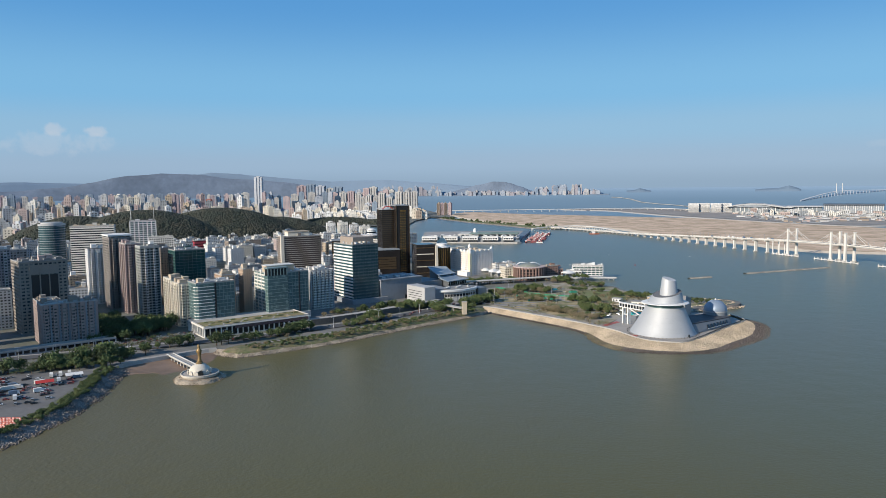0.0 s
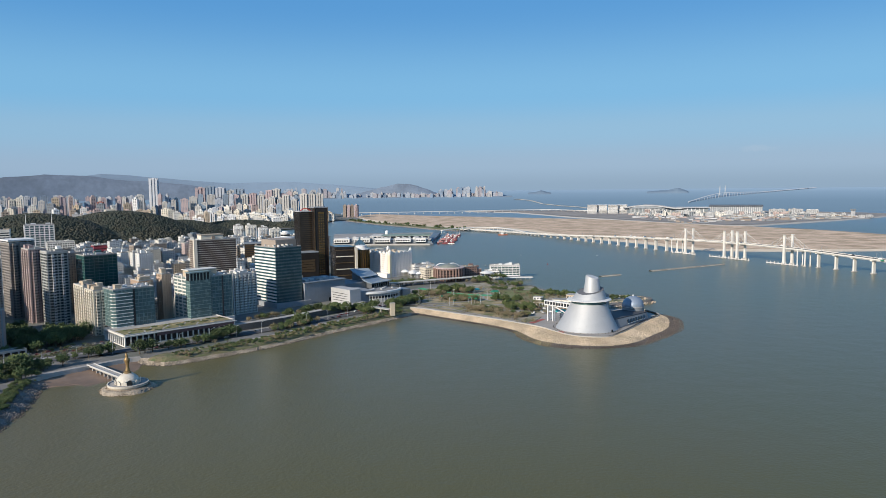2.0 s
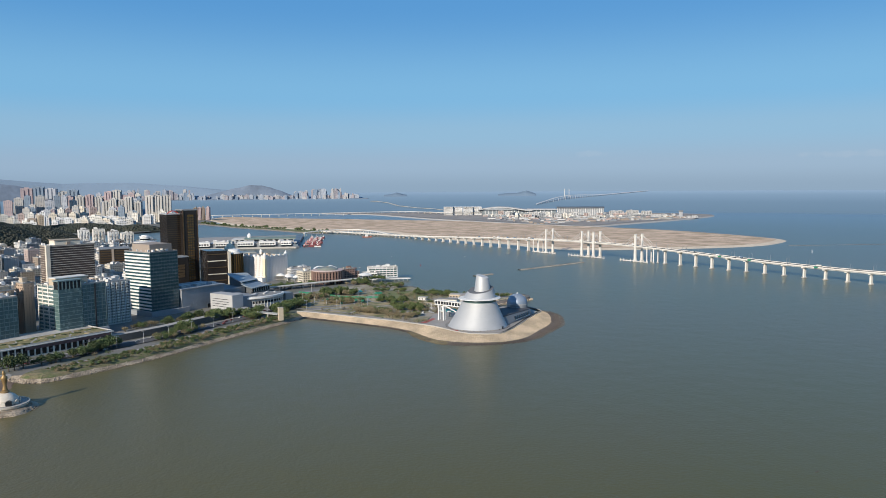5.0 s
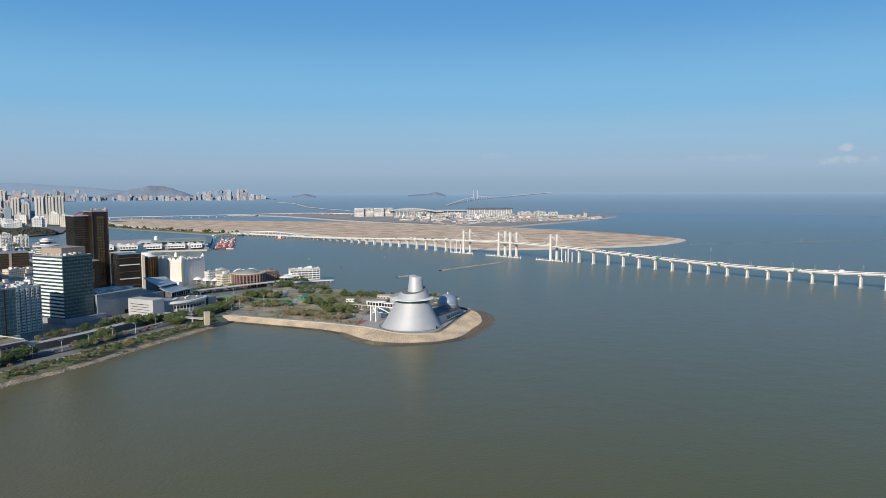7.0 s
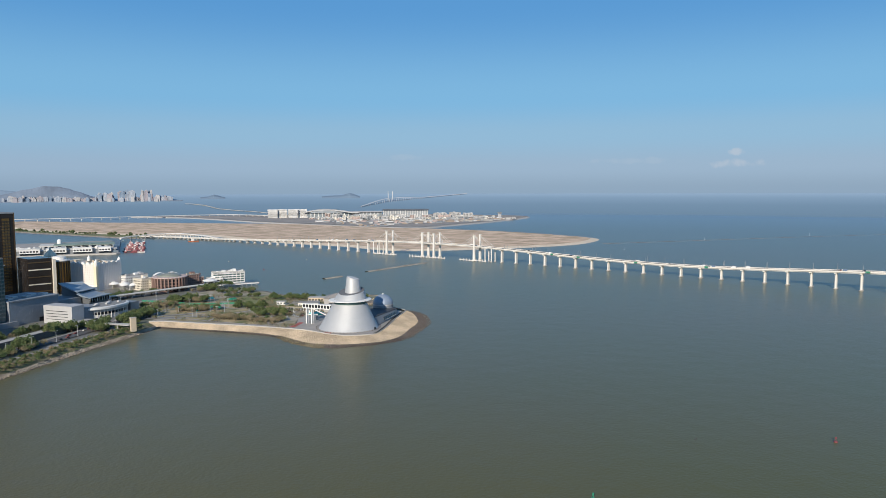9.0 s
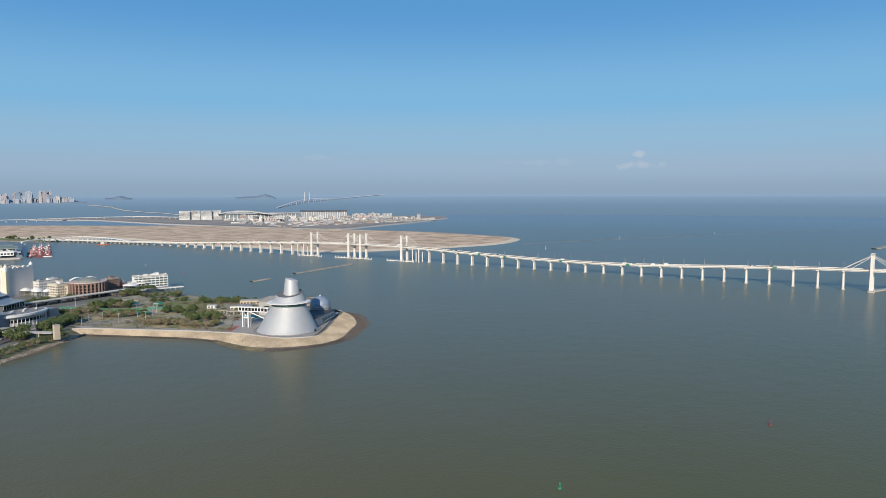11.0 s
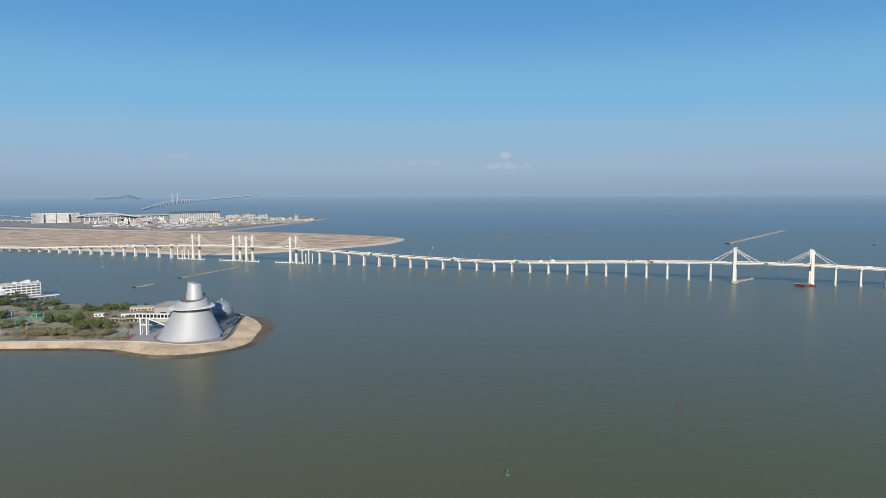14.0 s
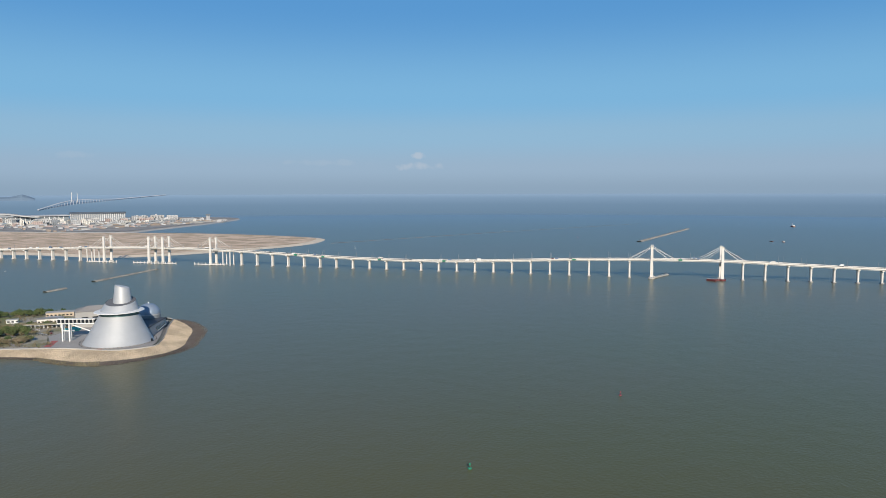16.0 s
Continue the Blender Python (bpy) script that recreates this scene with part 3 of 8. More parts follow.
# ---- buildings ----
def ring_wall(w, d, z0, z1, sh, sp, bay, pw, inset, sides="frlb"):
    """Spandrels and piers in front of a set-back glass core: the openings are real recesses."""
    mb, z = MB(), z0
    while z < z1 - 0.6:
        mb.box(0, 0, z, w, d, min(z + sp, z1))
        z += sh
    mb.box(0, 0, z1 - 0.7, w, d, z1)
    if bay:
        k = max(1, round(w / bay))
        for i in range(k + 1):
            x = (w - pw) * i / k
            mb.box(x, -0.06, z0, x + pw, inset, z1 + 0.05)
            if "b" in sides:
                mb.box(x, d - inset, z0, x + pw, d + 0.06, z1 + 0.05)
        k = max(1, round(d / bay))
        for i in range(1, k):
            y = (d - pw) * i / k
            mb.box(-0.06, y, z0, inset, y + pw, z1 + 0.05)
            mb.box(w - inset, y, z0, w + 0.06, y + pw, z1 + 0.05)
    return mb


def roof_mesh(w, d, z):
    mb = MB().box(0.3, 0.3, z - 0.3, w - 0.3, d - 0.3, z + 0.12)
    for b in ((0.02, 0.02, w - 0.02, 0.35), (0.02, d - 0.35, w - 0.02, d - 0.02), (0.02, 0.35, 0.35, d - 0.35), (w - 0.35, 0.35, w - 0.02, d - 0.35)):
        mb.box(b[0], b[1], z + 0.06, b[2], b[3], z + 1.1)
    return mb


def clutter(w, d, h, k):
    """Sheds, water tanks, air units and pipe runs on a flat roof."""
    mb = MB()
    for _ in range(k):
        a, b, c = random.uniform(1.2, min(7, w * 0.4)), random.uniform(1.2, min(5, d * 0.35)), random.choice((0.8, 1.2, 1.6, 2.4, 2.8))
        x, y = random.uniform(0.6, w - a - 0.6), random.uniform(0.6, d - b - 0.6)
        mb.box(x, y, h + 0.1, x + a, y + b, h + 0.1 + c)
        if c > 2:
            mb.box(x - 0.2, y - 0.2, h + 0.1 + c, x + a + 0.2, y + b + 0.2, h + 0.3 + c)
    for _ in range(k // 3):
        mb.lathe([(0.9, h + 0.1), (0.9, h + 1.9), (0.2, h + 2.2)], 8, random.uniform(2, w - 2), random.uniform(2, d - 2))
    y = random.uniform(1, d - 1)
    return mb.box(1, y, h + 0.3, w - 1, y + 0.35, h + 0.6)


def bays(owner, w, z1, n, wall, width=3.2, deep=1.2, pane=None, sh=3.1, side=None):
    """Stacks of projecting bay windows up the front (or, with side = depth, up the flank)."""
    run = side or w
    for k in range(n):
        q = (run - width) * (k + 0.5) / n
        m = pose(0, 0, 0) if side is None else pose(0, side, 0, 0, 0, -90)
        part("bay_stack", MB().box(q, -deep, 0, q + width, -0.1, z1), wall, owner, m=m)
        panes = MB()
        for s in range(int((z1 - 1.5) / sh)):
            panes.box(q + 0.45, -deep - 0.07, 1.1 + sh * s, q + width - 0.45, -deep - 0.01, 2.6 + sh * s)
        part("bay_window", panes, pane or HOMEGLASS, owner, kind="stuff", m=m)


TAKEN = [(-335, 705, 58), (-385, 700, 30), (-380, 765, 44), (-345, 765, 34), (-305, 800, 26)]


def building(x, y, ang, w, d, z1, wall, glass, label, z0=4.0, sh=3.3, sp=1.5, bay=3.5, pw=1.2, inset=0.5, split=False, heads=2, name="apartment_building",
             group="", tank=False, taken=True, sides="frlb", headmat=None, lot=None):
    """A block with its near corner at (x, y), w along its front and d deep; split: each storey's band is a part of its own."""
    h = z1 - z0
    if lot:
        m = pose(x, y, z0, 0, 0, ang)
        lot.put(MB().box(inset, inset, 0, w - inset, d - inset, h - 0.2), glass, m)
        lot.put(ring_wall(w, d, 0, h, sh, sp, bay, pw, inset, sides), wall, m)
        lot.put(roof_mesh(w, d, h), ROOFGREY, m)
        q, r = w * random.uniform(0.1, 0.5), d * random.uniform(0.1, 0.5)
        lot.put(MB().box(q, r, h, q + w * 0.3, r + d * 0.3, h + random.uniform(3, 5)), headmat or wall, m)
        lot.put(clutter(w, d, h, 4), random.choice((W_WHITE, W_WARM, TIN, ROOFGREY, W_GREY)), m)
        return
    b = thing(name, pose(x, y, z0, 0, 0, ang), label, "building", group)
    part("glazing", MB().box(inset, inset, 0, w - inset, d - inset, h - 0.2), glass, b)
    if split:
        me = MB().box(0, 0, 0, w, d, sp).mesh("storey_band", wall)
        z = 0.0
        while z < h - 0.8:
            part("storey_band", me, wall, b, m=pose(0, 0, z))
            z += sh
        part("parapet_band", MB().box(0, 0, h - 0.7, w, d, h), wall, b)
        if bay:
            k = max(1, round(w / bay))
            col = MB().box(0, -0.06, 0, pw, inset, h + 0.05).mesh("pier", wall)
            for i in range(k + 1):
                part("pier", col, wall, b, m=pose((w - pw) * i / k, 0, 0))
            k = max(1, round(d / bay))
            col = MB().box(-0.06, 0, 0, inset, pw, h + 0.05).mesh("pier", wall)
            for i in range(1, k + 1):
                part("pier", col, wall, b, m=pose(0, (d - pw) * i / k, 0))
    else:
        part("wall", ring_wall(w, d, 0, h, sh, sp, bay, pw, inset, sides), wall, b, kind="stuff")
    part("roof", roof_mesh(w, d, h), ROOFGREY, b)
    for i in range(heads):
        sw, sd, hh = min(w * 0.45, random.uniform(4, 7)), min(d * 0.45, random.uniform(4, 8)), random.uniform(2.8, 5.5)
        sx, sy = random.uniform(1, w - sw - 1), random.uniform(1, d - sd - 1)
        hd = MB().box(sx, sy, h + 0.1, sx + sw, sy + sd, h + hh)
        hd.box(sx - 0.25, sy - 0.25, h + hh, sx + sw + 0.25, sy + sd + 0.25, h + hh + 0.3)
        part("stair_head", hd, headmat or wall, b)
    if w > 9 and name != "podium" and name != "arcade":
        part("roof_clutter", clutter(w, d, h, max(3, min(14, int(w * d / 90)))), random.choice((W_WARM, W_GREY, W_BUFF, ROOFGREY, W_WHITE)), b, kind="stuff")
    if tank:
        tx, ty = random.uniform(2, w - 3), random.uniform(2, d - 3)
        part("water_tank", MB().lathe([(1.3, h + 0.1), (1.3, h + 2.4), (0.3, h + 2.9)], 10, tx, ty), ALUDARK, b)
    if taken:
        u = (math.cos(radians(ang)), math.sin(radians(ang)))
        TAKEN.append((x + u[0] * w / 2 - u[1] * d / 2, y + u[1] * w / 2 + u[0] * d / 2, math.hypot(w, d) / 2))
    return b


G = 36.0
ROSE = mat("wall_rose_tile", (0.35, 0.275, 0.25), 0.8, var=0.12, size=5)
TAUPE = mat("wall_taupe", (0.29, 0.255, 0.22), 0.8, var=0.1, size=5)
# shore front
podium = building(-232, 677, G, 110, 53, 14.5, W_WARM, DARKGLASS, "white colonnaded podium with a planted roof terrace", sh=9.0, sp=0.8, bay=5.5, pw=0.9, inset=1.6, heads=0, name="podium", split=True)
part("roof_garden", MB().box(1.5, 1.5, 10.6, 108.5, 30, 10.9), mat("roof_garden_planting", (0.17, 0.17, 0.065), 0.95, var=0.4, size=1.5, alt=(0.26, 0.21, 0.12), coarse=7), podium, "olive planted roof terrace")
random.seed(7)
for i in range(26):
    cx, cy, ra = 6 + 4 * i + random.uniform(-1, 1), random.uniform(5, 26), random.uniform(1.6, 3.2)
    bed = [(cx + ra * random.uniform(0.8, 1.5) * math.cos(q * 0.785), cy + ra * random.uniform(0.7, 1.1) * math.sin(q * 0.785)) for q in range(8)]
    part("planting_bed", MB().prism(bed, 10.9, 11.5), LEAF if i % 3 else DRYGRASS, podium)
for i in range(6):
    ln = spline([(3 + 17 * i, 3), (8 + 17 * i, 12 + 4 * (i % 2)), (14 + 17 * i, 18), (19 + 17 * i, 28)], 2.5)
    part("path", band(ln, [(-0.9, 10.96), (0.9, 10.96)]), PAVING, podium)
part("cornice", MB().box(-1.4, -1.4, 9.6, 111.4, -0.15, 10.4), W_WARM, podium)
part("fascia", MB().box(30, -0.5, 6.5, 109, -0.1, 9.5), mat("maroon_fascia", (0.16, 0.09, 0.09), 0.6), podium, "dark maroon sign fascia")
teal = building(-253, 719, G, 40, 29, 51.5, TEALFRAME, TEALPANE, "teal glass office block with a white-banded corner bay", z0=14.5, sh=3.65, sp=0.55, bay=4, pw=0.3, inset=0.25, split=True, heads=1, name="office_building", headmat=W_BUFF)
part("bay_glass", MB().prism([(-1.6, 4), (-1.2, 0), (1.5, -1.7), (17, -1.9), (18.4, -0.4), (18.4, 0.2), (0, 4)], 0.2, 35.5), TEALPANE, teal)
for k in range(11):
    part("bay_band", MB().prism([(-1.9, 4), (-1.5, -0.2), (1.3, -2.0), (17.2, -2.2), (18.7, -0.5), (18.7, 0.1), (0, 4)], 0.3 + 3.3 * k, 0.95 + 3.3 * k), WHITE, teal)
# raised black strip beside the banded bay
part("groove", MB().box(18.8, -0.35, 0, 20.6, -0.1, 36.8), BLACKPANEL, teal)
big = building(-189, 759, G, 47, 40, 56.5, TEALFRAME, TEALPANE, "green glass office block with white banded flank", sh=3.7, sp=0.6, bay=3.9, pw=0.3, inset=0.25, split=True, heads=1, name="office_building", headmat=W_BUFF)
for k in range(13):
    part("flank_band", MB().box(-0.6, 8, 5 + k * 3.7, -0.1, 39, 6.5 + k * 3.7), W_WARM, big)
for y in (8, 18.5, 29, 38):
    part("flank_pier", MB().box(-0.8, y, 3, -0.1, y + 1.1, 54), W_WARM, big)
part("corner_tower", MB().box(-0.9, -0.9, 0, 22, 9, 50), TEALPANE, big)
for k in range(13):
    part("corner_band", MB().box(-1.05, -1.05, 1.6 + 3.7 * k, 22.1, 9.1, 2.1 + 3.7 * k), TEALFRAME, big)
part("lantern_glass", MB().box(-0.4, -0.4, 50, 21.5, 8.5, 57.6), DARKGLASS, big)
for x in (-0.9, 2.6, 6.2, 9.8, 13.4, 17.0, 20.8):
    part("lantern_mullion", MB().box(x, -1.0, 50.1, x + 1.0, -0.5, 57.5), TEALFRAME, big)
part("lantern_roof", MB().box(-1.2, -1.2, 57.6, 22.4, 9.4, 58.7), TEALFRAME, big)
# raised black strip stands in for the shade of a step in the front
part("groove", MB().box(35, -0.5, 2, 36.4, -0.1, 52.4), BLACKPANEL, big)
part("penthouse", MB().box(3, 9.5, 52.6, 34, 24, 59.5), W_BUFF, big)
part("penthouse_roof", MB().box(2, 9.2, 59.5, 35, 25, 60.2), W_WARM, big)
part("base_storey", MB().box(-1.6, -1.6, 0, 48, 8, 7.5), W_GREY, big)
near_cream = building(-277, 736, G, 18, 27, 49.5, W_IVORY, HOMEGLASS, "cream apartment tower with stacked bay windows", sh=3.1, sp=1.6, bay=3.2, pw=1.3, inset=0.7, heads=3, headmat=W_BUFF)
bays(near_cream, 18, 45, 3, W_IVORY)
bays(near_cream, 18, 45, 4, W_IVORY, side=27)
far_cream = building(-296, 764, G, 19, 30, 50.5, W_IVORY, HOMEGLASS, "cream apartment tower behind its twin", sh=3.1, sp=1.6, bay=3.2, pw=1.3, inset=0.7, heads=3, headmat=W_BUFF)
bays(far_cream, 19, 46, 4, W_IVORY, side=30)
buff_a = building(-242, 768, G, 15, 24, 54, mat("wall_salmon", (0.42, 0.3, 0.22), 0.8, var=0.12, size=5), HOMEGLASS, "salmon-buff apartment tower beside a glass block", sh=3.1, sp=1.7, bay=3.2, pw=1.6, inset=0.8, heads=3, headmat=W_BUFF)
bays(buff_a, 15, 49, 2, W_BUFF)
buff_b = building(-224, 788, G, 10, 15, 58, mat("wall_orange_buff", (0.46, 0.34, 0.25), 0.8, var=0.1, size=5), HOMEGLASS, "orange-buff tower with a tall stair core", sh=3.1, sp=1.8, bay=3.5, pw=2.0, heads=1, headmat=W_BUFF)
grid = building(-157, 832, G, 30, 26, 50, W_GREY, HOMEGLASS, "pale grey apartment slab with deep window grid", sh=3.0, sp=1.1, bay=3.0, pw=0.9, inset=0.8, heads=3)
bays(grid, 30, 45.5, 5, W_WARM, 2.6, 0.8)
glass = building(-112, 872, G, 36, 50, 77, mat("dark_teal_panel", (0.07, 0.12, 0.135), 0.4, 0.2, var=0.15), BLUEGLASS, "office tower of blue glass with white storey bands", sh=3.9, sp=0.7, bay=3.6, pw=0.14, inset=0.12, split=True, heads=0, name="office_tower")
for k in range(18):
    part("flank_band", MB().box(-0.7, 0.5, 3.0 + k * 3.9, -0.1, 49.5, 4.9 + k * 3.9), WHITE, glass)
    part("sill_line", MB().box(-0.3, -0.2, 3.3 + k * 3.9, 36, -0.08, 3.5 + k * 3.9), TEALFRAME, glass)
part("crown", MB().box(5, 8, 72.5, 34, 42, 82), W_TAN, glass, "buff rooftop plant screen")
for tx, ty in ((8, 10), (14, 6), (20, 7), (7, 16)):
    part("cooling_tower", MB().lathe([(1.8, 73), (2.2, 74.5), (1.8, 76.5), (1.5, 76.6)], 12, tx, ty), W_IVORY, glass)
part("podium_base", MB().box(-4, -6, 0, 46, 56, 5.5), W_SLATE, glass)

# towers of the waterfront quarter, in shade
rose_a = building(-366, 638, 38, 47, 22, 44, ROSE, HOMEGLASS, "pink-grey waterfront apartment block with tiled parapets", z0=5, sh=3.0, sp=1.5, bay=3.4, pw=1.5, inset=0.7, heads=5, headmat=W_TAN)
building(-380, 657, 38, 20, 26, 44.5, ROSE, HOMEGLASS, "pink-grey rear wing of a waterfront apartment block", z0=5, sh=3.0, sp=1.5, bay=3.4, pw=1.5, heads=2, headmat=W_TAN)
rose_b = building(-419, 583, 38, 40, 22, 43.5, ROSE, HOMEGLASS, "pink-grey apartment block on the waterfront road", z0=5, sh=3.0, sp=1.5, bay=3.4, pw=1.5, inset=0.7, heads=5, headmat=W_TAN)
for owner, wide_, tall in ((rose_a, 47, 39), (rose_b, 40, 38.5)):
    for k in range(int(wide_ / 7.5)):
        q = 2.0 + 7.5 * k
        part("bay_stack", MB().box(q, -1.3, 0, q + 3.4, -0.1, tall + 0.6), ROSE, owner)
        panes = MB()
        for s in range(12):
            panes.box(q + 0.6, -1.38, 1.3 + 3.0 * s, q + 2.8, -1.31, 2.7 + 3.0 * s)
        part("bay_window", panes, HOMEGLASS, owner, kind="stuff")
        # slate strip on the wall stands in for the shade between bays
        part("recess", MB().box(q + 4.6, -0.12, 0, q + 6.0, -0.05, tall), W_SLATE, owner)
    for k in range(3):
        q = 3 + 6.5 * k
        part("side_bay", MB().box(wide_ + 0.1, q, 0, wide_ + 1.1, q + 3.0, tall + 0.6), ROSE, owner)
building(-440, 560, 38, 165, 12, 9, W_SLATE, DARKGLASS, "grey arcade of shops below apartment blocks", sh=5, sp=1.4, bay=6, pw=1.2, heads=0, name="arcade")
taupe = building(-423, 703, 41, 44, 40, 77, TAUPE, HOMEGLASS, "taupe office tower with tall dark recessed bays", sh=3.4, sp=1.7, bay=4.4, pw=1.5, heads=3, name="office_building", headmat=W_PINK)
part("lintel", MB().box(9.5, -0.7, 60, 35.5, -0.1, 68), TAUPE, taupe)
for x in (10.5, 19.0, 27.5):
    part("tall_bay", MB().box(x, -0.5, 6, x + 7.2, -0.1, 59.5), BLACKPANEL, taupe, "tall dark glazed bay")
for x in (9.5, 18.0, 26.4, 34.8):
    part("mullion_pier", MB().box(x, -0.95, 4, x + 0.9, -0.1, 68), TAUPE, taupe)
left_tower = building(-490, 752, 41, 26, 30, 85, mat("wall_grey_mauve", (0.34, 0.31, 0.32), 0.8, var=0.12, size=5), HOMEGLASS, "grey-mauve apartment tower with open balconies", sh=3.1, sp=1.4, bay=3.2, pw=1.2, heads=3, headmat=W_GREY)
bays(left_tower, 26, 79, 3, W_GREY)
building(-530, 850, 36, 26, 40, 77, W_SLATE, HOMEGLASS, "dark grey apartment slab", sh=3.2, sp=1.3, heads=3)
drum_tower = thing("office_tower", pose(-602, 1092, 4), "round blue-grey glass tower in the old town", "building")
part("glazing", MB().lathe([(18.5, 0), (18.5, 92)], 40), BLUEGLASS, drum_tower)
for k in range(25):
    part("storey_band", MB().lathe([(18.8, 2.6 + 3.6 * k), (18.8, 3.5 + 3.6 * k)], 40), W_SLATE, drum_tower)
part("crown", MB().lathe([(19, 91), (19, 93.5), (15, 93.6), (15, 96), (14.4, 96.1)], 40), W_GREY, drum_tower)
TAKEN.append((-590, 1096, 20))
building(-536, 1018, 20, 58, 26, 96, W_WARM, DARKGLASS, "white hotel slab with ribbon windows", sh=3.3, sp=1.7, bay=0, pw=0.6, inset=0.6, heads=2, name="hotel", split=True)
white_tower = building(-449, 893, 36, 32, 20, 74, W_WHITE, HOMEGLASS, "white apartment tower with bay windows", sh=3.0, sp=1.5, bay=4.5, pw=2.0, heads=3)
bays(white_tower, 32, 68, 4, W_WHITE)
taupe_tower = building(-403, 854, 38, 26, 34, 90, mat("wall_taupe_tile", (0.25, 0.225, 0.205), 0.8, var=0.12, size=5), DARKGLASS, "taupe apartment tower with a white roof frame", sh=3.1, sp=1.4, bay=3.2, pw=1.1, heads=1, headmat=W_WHITE)
part("roof_frame", MB().box(-1.2, -1.2, 88.5, 27, 35, 90.2), W_WHITE, taupe_tower)
bays(taupe_tower, 24, 86, 3, TAUPE)
pink_tower = building(-370, 822, 36, 18, 30, 85, mat("wall_dusty_pink", (0.36, 0.28, 0.27), 0.8, var=0.12, size=5), DARKGLASS, "pink apartment tower with white balconies", sh=3.1, sp=1.4, bay=3.0, pw=1.3, heads=2)
bays(pink_tower, 18, 79, 2, W_PINK)
bays(pink_tower, 18, 79, 3, W_PINK, side=30)
grey_tower = building(-343, 800, 36, 21, 24, 83.5, mat("wall_green_grey", (0.33, 0.335, 0.315), 0.8, var=0.12, size=5), DARKGLASS, "pale grey apartment tower with open corridors", sh=3.1, sp=1.3, bay=6, pw=1.0, heads=2, headmat=W_WHITE)
bays(grey_tower, 21, 77, 2, W_GREY, 2.4)
building(-352, 880, 36, 16, 34, 75, W_TAN, HOMEGLASS, "brown hotel tower with small windows", sh=3.1, sp=1.7, bay=3, pw=1.5, heads=2)
building(-322, 848, 36, 36, 30, 74.5, mat("dark_green_frame", (0.06, 0.12, 0.115), 0.5, var=0.15), mat("dark_green_glass", (0.02, 0.075, 0.07), 0.15, var=0.3, size=5), "dark green glass hotel block", sh=3.5, sp=0.5, bay=5, pw=0.3, inset=0.2, heads=2, name="hotel", split=True)
civic = building(-526, 1190, 24, 42, 26, 95, W_WHITE, BLUEGLASS, "white civic tower with blue glass and roof masts", sh=3.6, sp=1.2, bay=7, pw=1.6, inset=0.6, heads=1, name="office_tower", split=True)
for q in (3, 39):
    part("mast", MB().lathe([(0.5, 91), (0.2, 112), (0.05, 113)], 8, q, 6), WHITE, civic)
building(-478, 1150, 24, 38, 34, 70, W_WARM, DARKGLASS, "white school block below a steep pale roof", sh=3.4, sp=1.4, heads=0, name="school_building")
brown_hotel = building(-256, 1120, 28, 66, 30, 71, mat("hotel_band_brown", (0.5, 0.43, 0.36), 0.8, var=0.1), mat("hotel_recess_brown", (0.09, 0.065, 0.055), 0.5, var=0.2, size=4), "brown hotel slab with white balcony bands", sh=3.3, sp=0.75, bay=0, pw=0.7, inset=1.3, heads=1, name="hotel", split=True, headmat=W_TAN)
part("end_wall", MB().box(-1.0, -0.6, 0, 4.0, 5.0, 68.2), W_IVORY, brown_hotel, "cream end wall")
part("roof_block", MB().box(12, 4, 67.1, 46, 24, 74), W_IVORY, brown_hotel)
part("roof_block_cap", MB().box(11, 3, 74, 47, 25, 75), W_BUFF, brown_hotel)

rest = thing("restaurant_tower", pose(-142, 1397, 4), "pale tower block with a round rooftop restaurant", "building")
TAKEN.append((-142, 1397, 24))
part("block", MB().box(-15, -12, 0, 15, 12, 46), W_WARM, rest)
for k in range(13):
    part("window_band", MB().box(-15.1, -12.1, 2.5 + 3.4 * k, 15.1, 12.1, 3.8 + 3.4 * k), HOMEGLASS, rest)
part("disc", MB().lathe([(8, 46), (18, 48.5), (21, 50), (21, 51.5), (12, 52.5)], 40), W_GREY, rest, "wide dish-shaped canopy")
part("drum", MB().lathe([(9, 52), (9, 60)], 32), W_WHITE, rest)
part("drum_window", MB().lathe([(9.2, 54), (9.2, 57)], 32), DARKGLASS, rest)
part("drum_roof", MB().lathe([(10, 60), (10, 61), (6, 61.2), (6, 63), (1, 63.4)], 32), W_WHITE, rest)
annex = thing("casino_annex", pose(-212, 1345, 4, 0, 0, 8), "low bronze and black banded casino annex", "building")
TAKEN.append((-188, 1368, 36))
part("body", MB().box(0, 0, 0, 46, 40, 43), BLACKPANEL, annex)
for k in range(9):
    part("bronze_band", MB().box(-0.4, -0.4, 5 + 4.2 * k, 46.4, 40.4, 7.2 + 4.2 * k), DARKGOLD, annex)
part("pylon", MB().box(18, -1.2, 0, 22, -0.5, 43), W_TAN, annex)
part("roof", MB().box(-0.8, -0.8, 43, 46.8, 40.8, 44.4), W_SLATE, annex)
for bx, by, bw, bh, bm, lab in ((-316, 1921, 24, 52, W_WHITE, "white"), (-281, 1895, 26, 54, W_WARM, "off-white"), (-242, 1838, 22, 51, W_WHITE, "white"), (-212, 1806, 26, 48, W_WARM, "off-white")):
    slab = building(bx, by, 14, bw, 20, bh, bm, HOMEGLASS, lab + " apartment tower near the reservoir", sh=3.1, sp=1.6, bay=3.4, pw=1.6, heads=2)
    bays(slab, bw, bh - 8, 3, bm)
crimson = building(-520, 1480, G, 30, 18, 40, mat("crimson_panel", (0.42, 0.05, 0.07), 0.6, var=0.12), DARKGLASS, "crimson-fronted low commercial block", sh=6, sp=4.2, bay=0, heads=1, name="shop_building", headmat=W_WHITE)

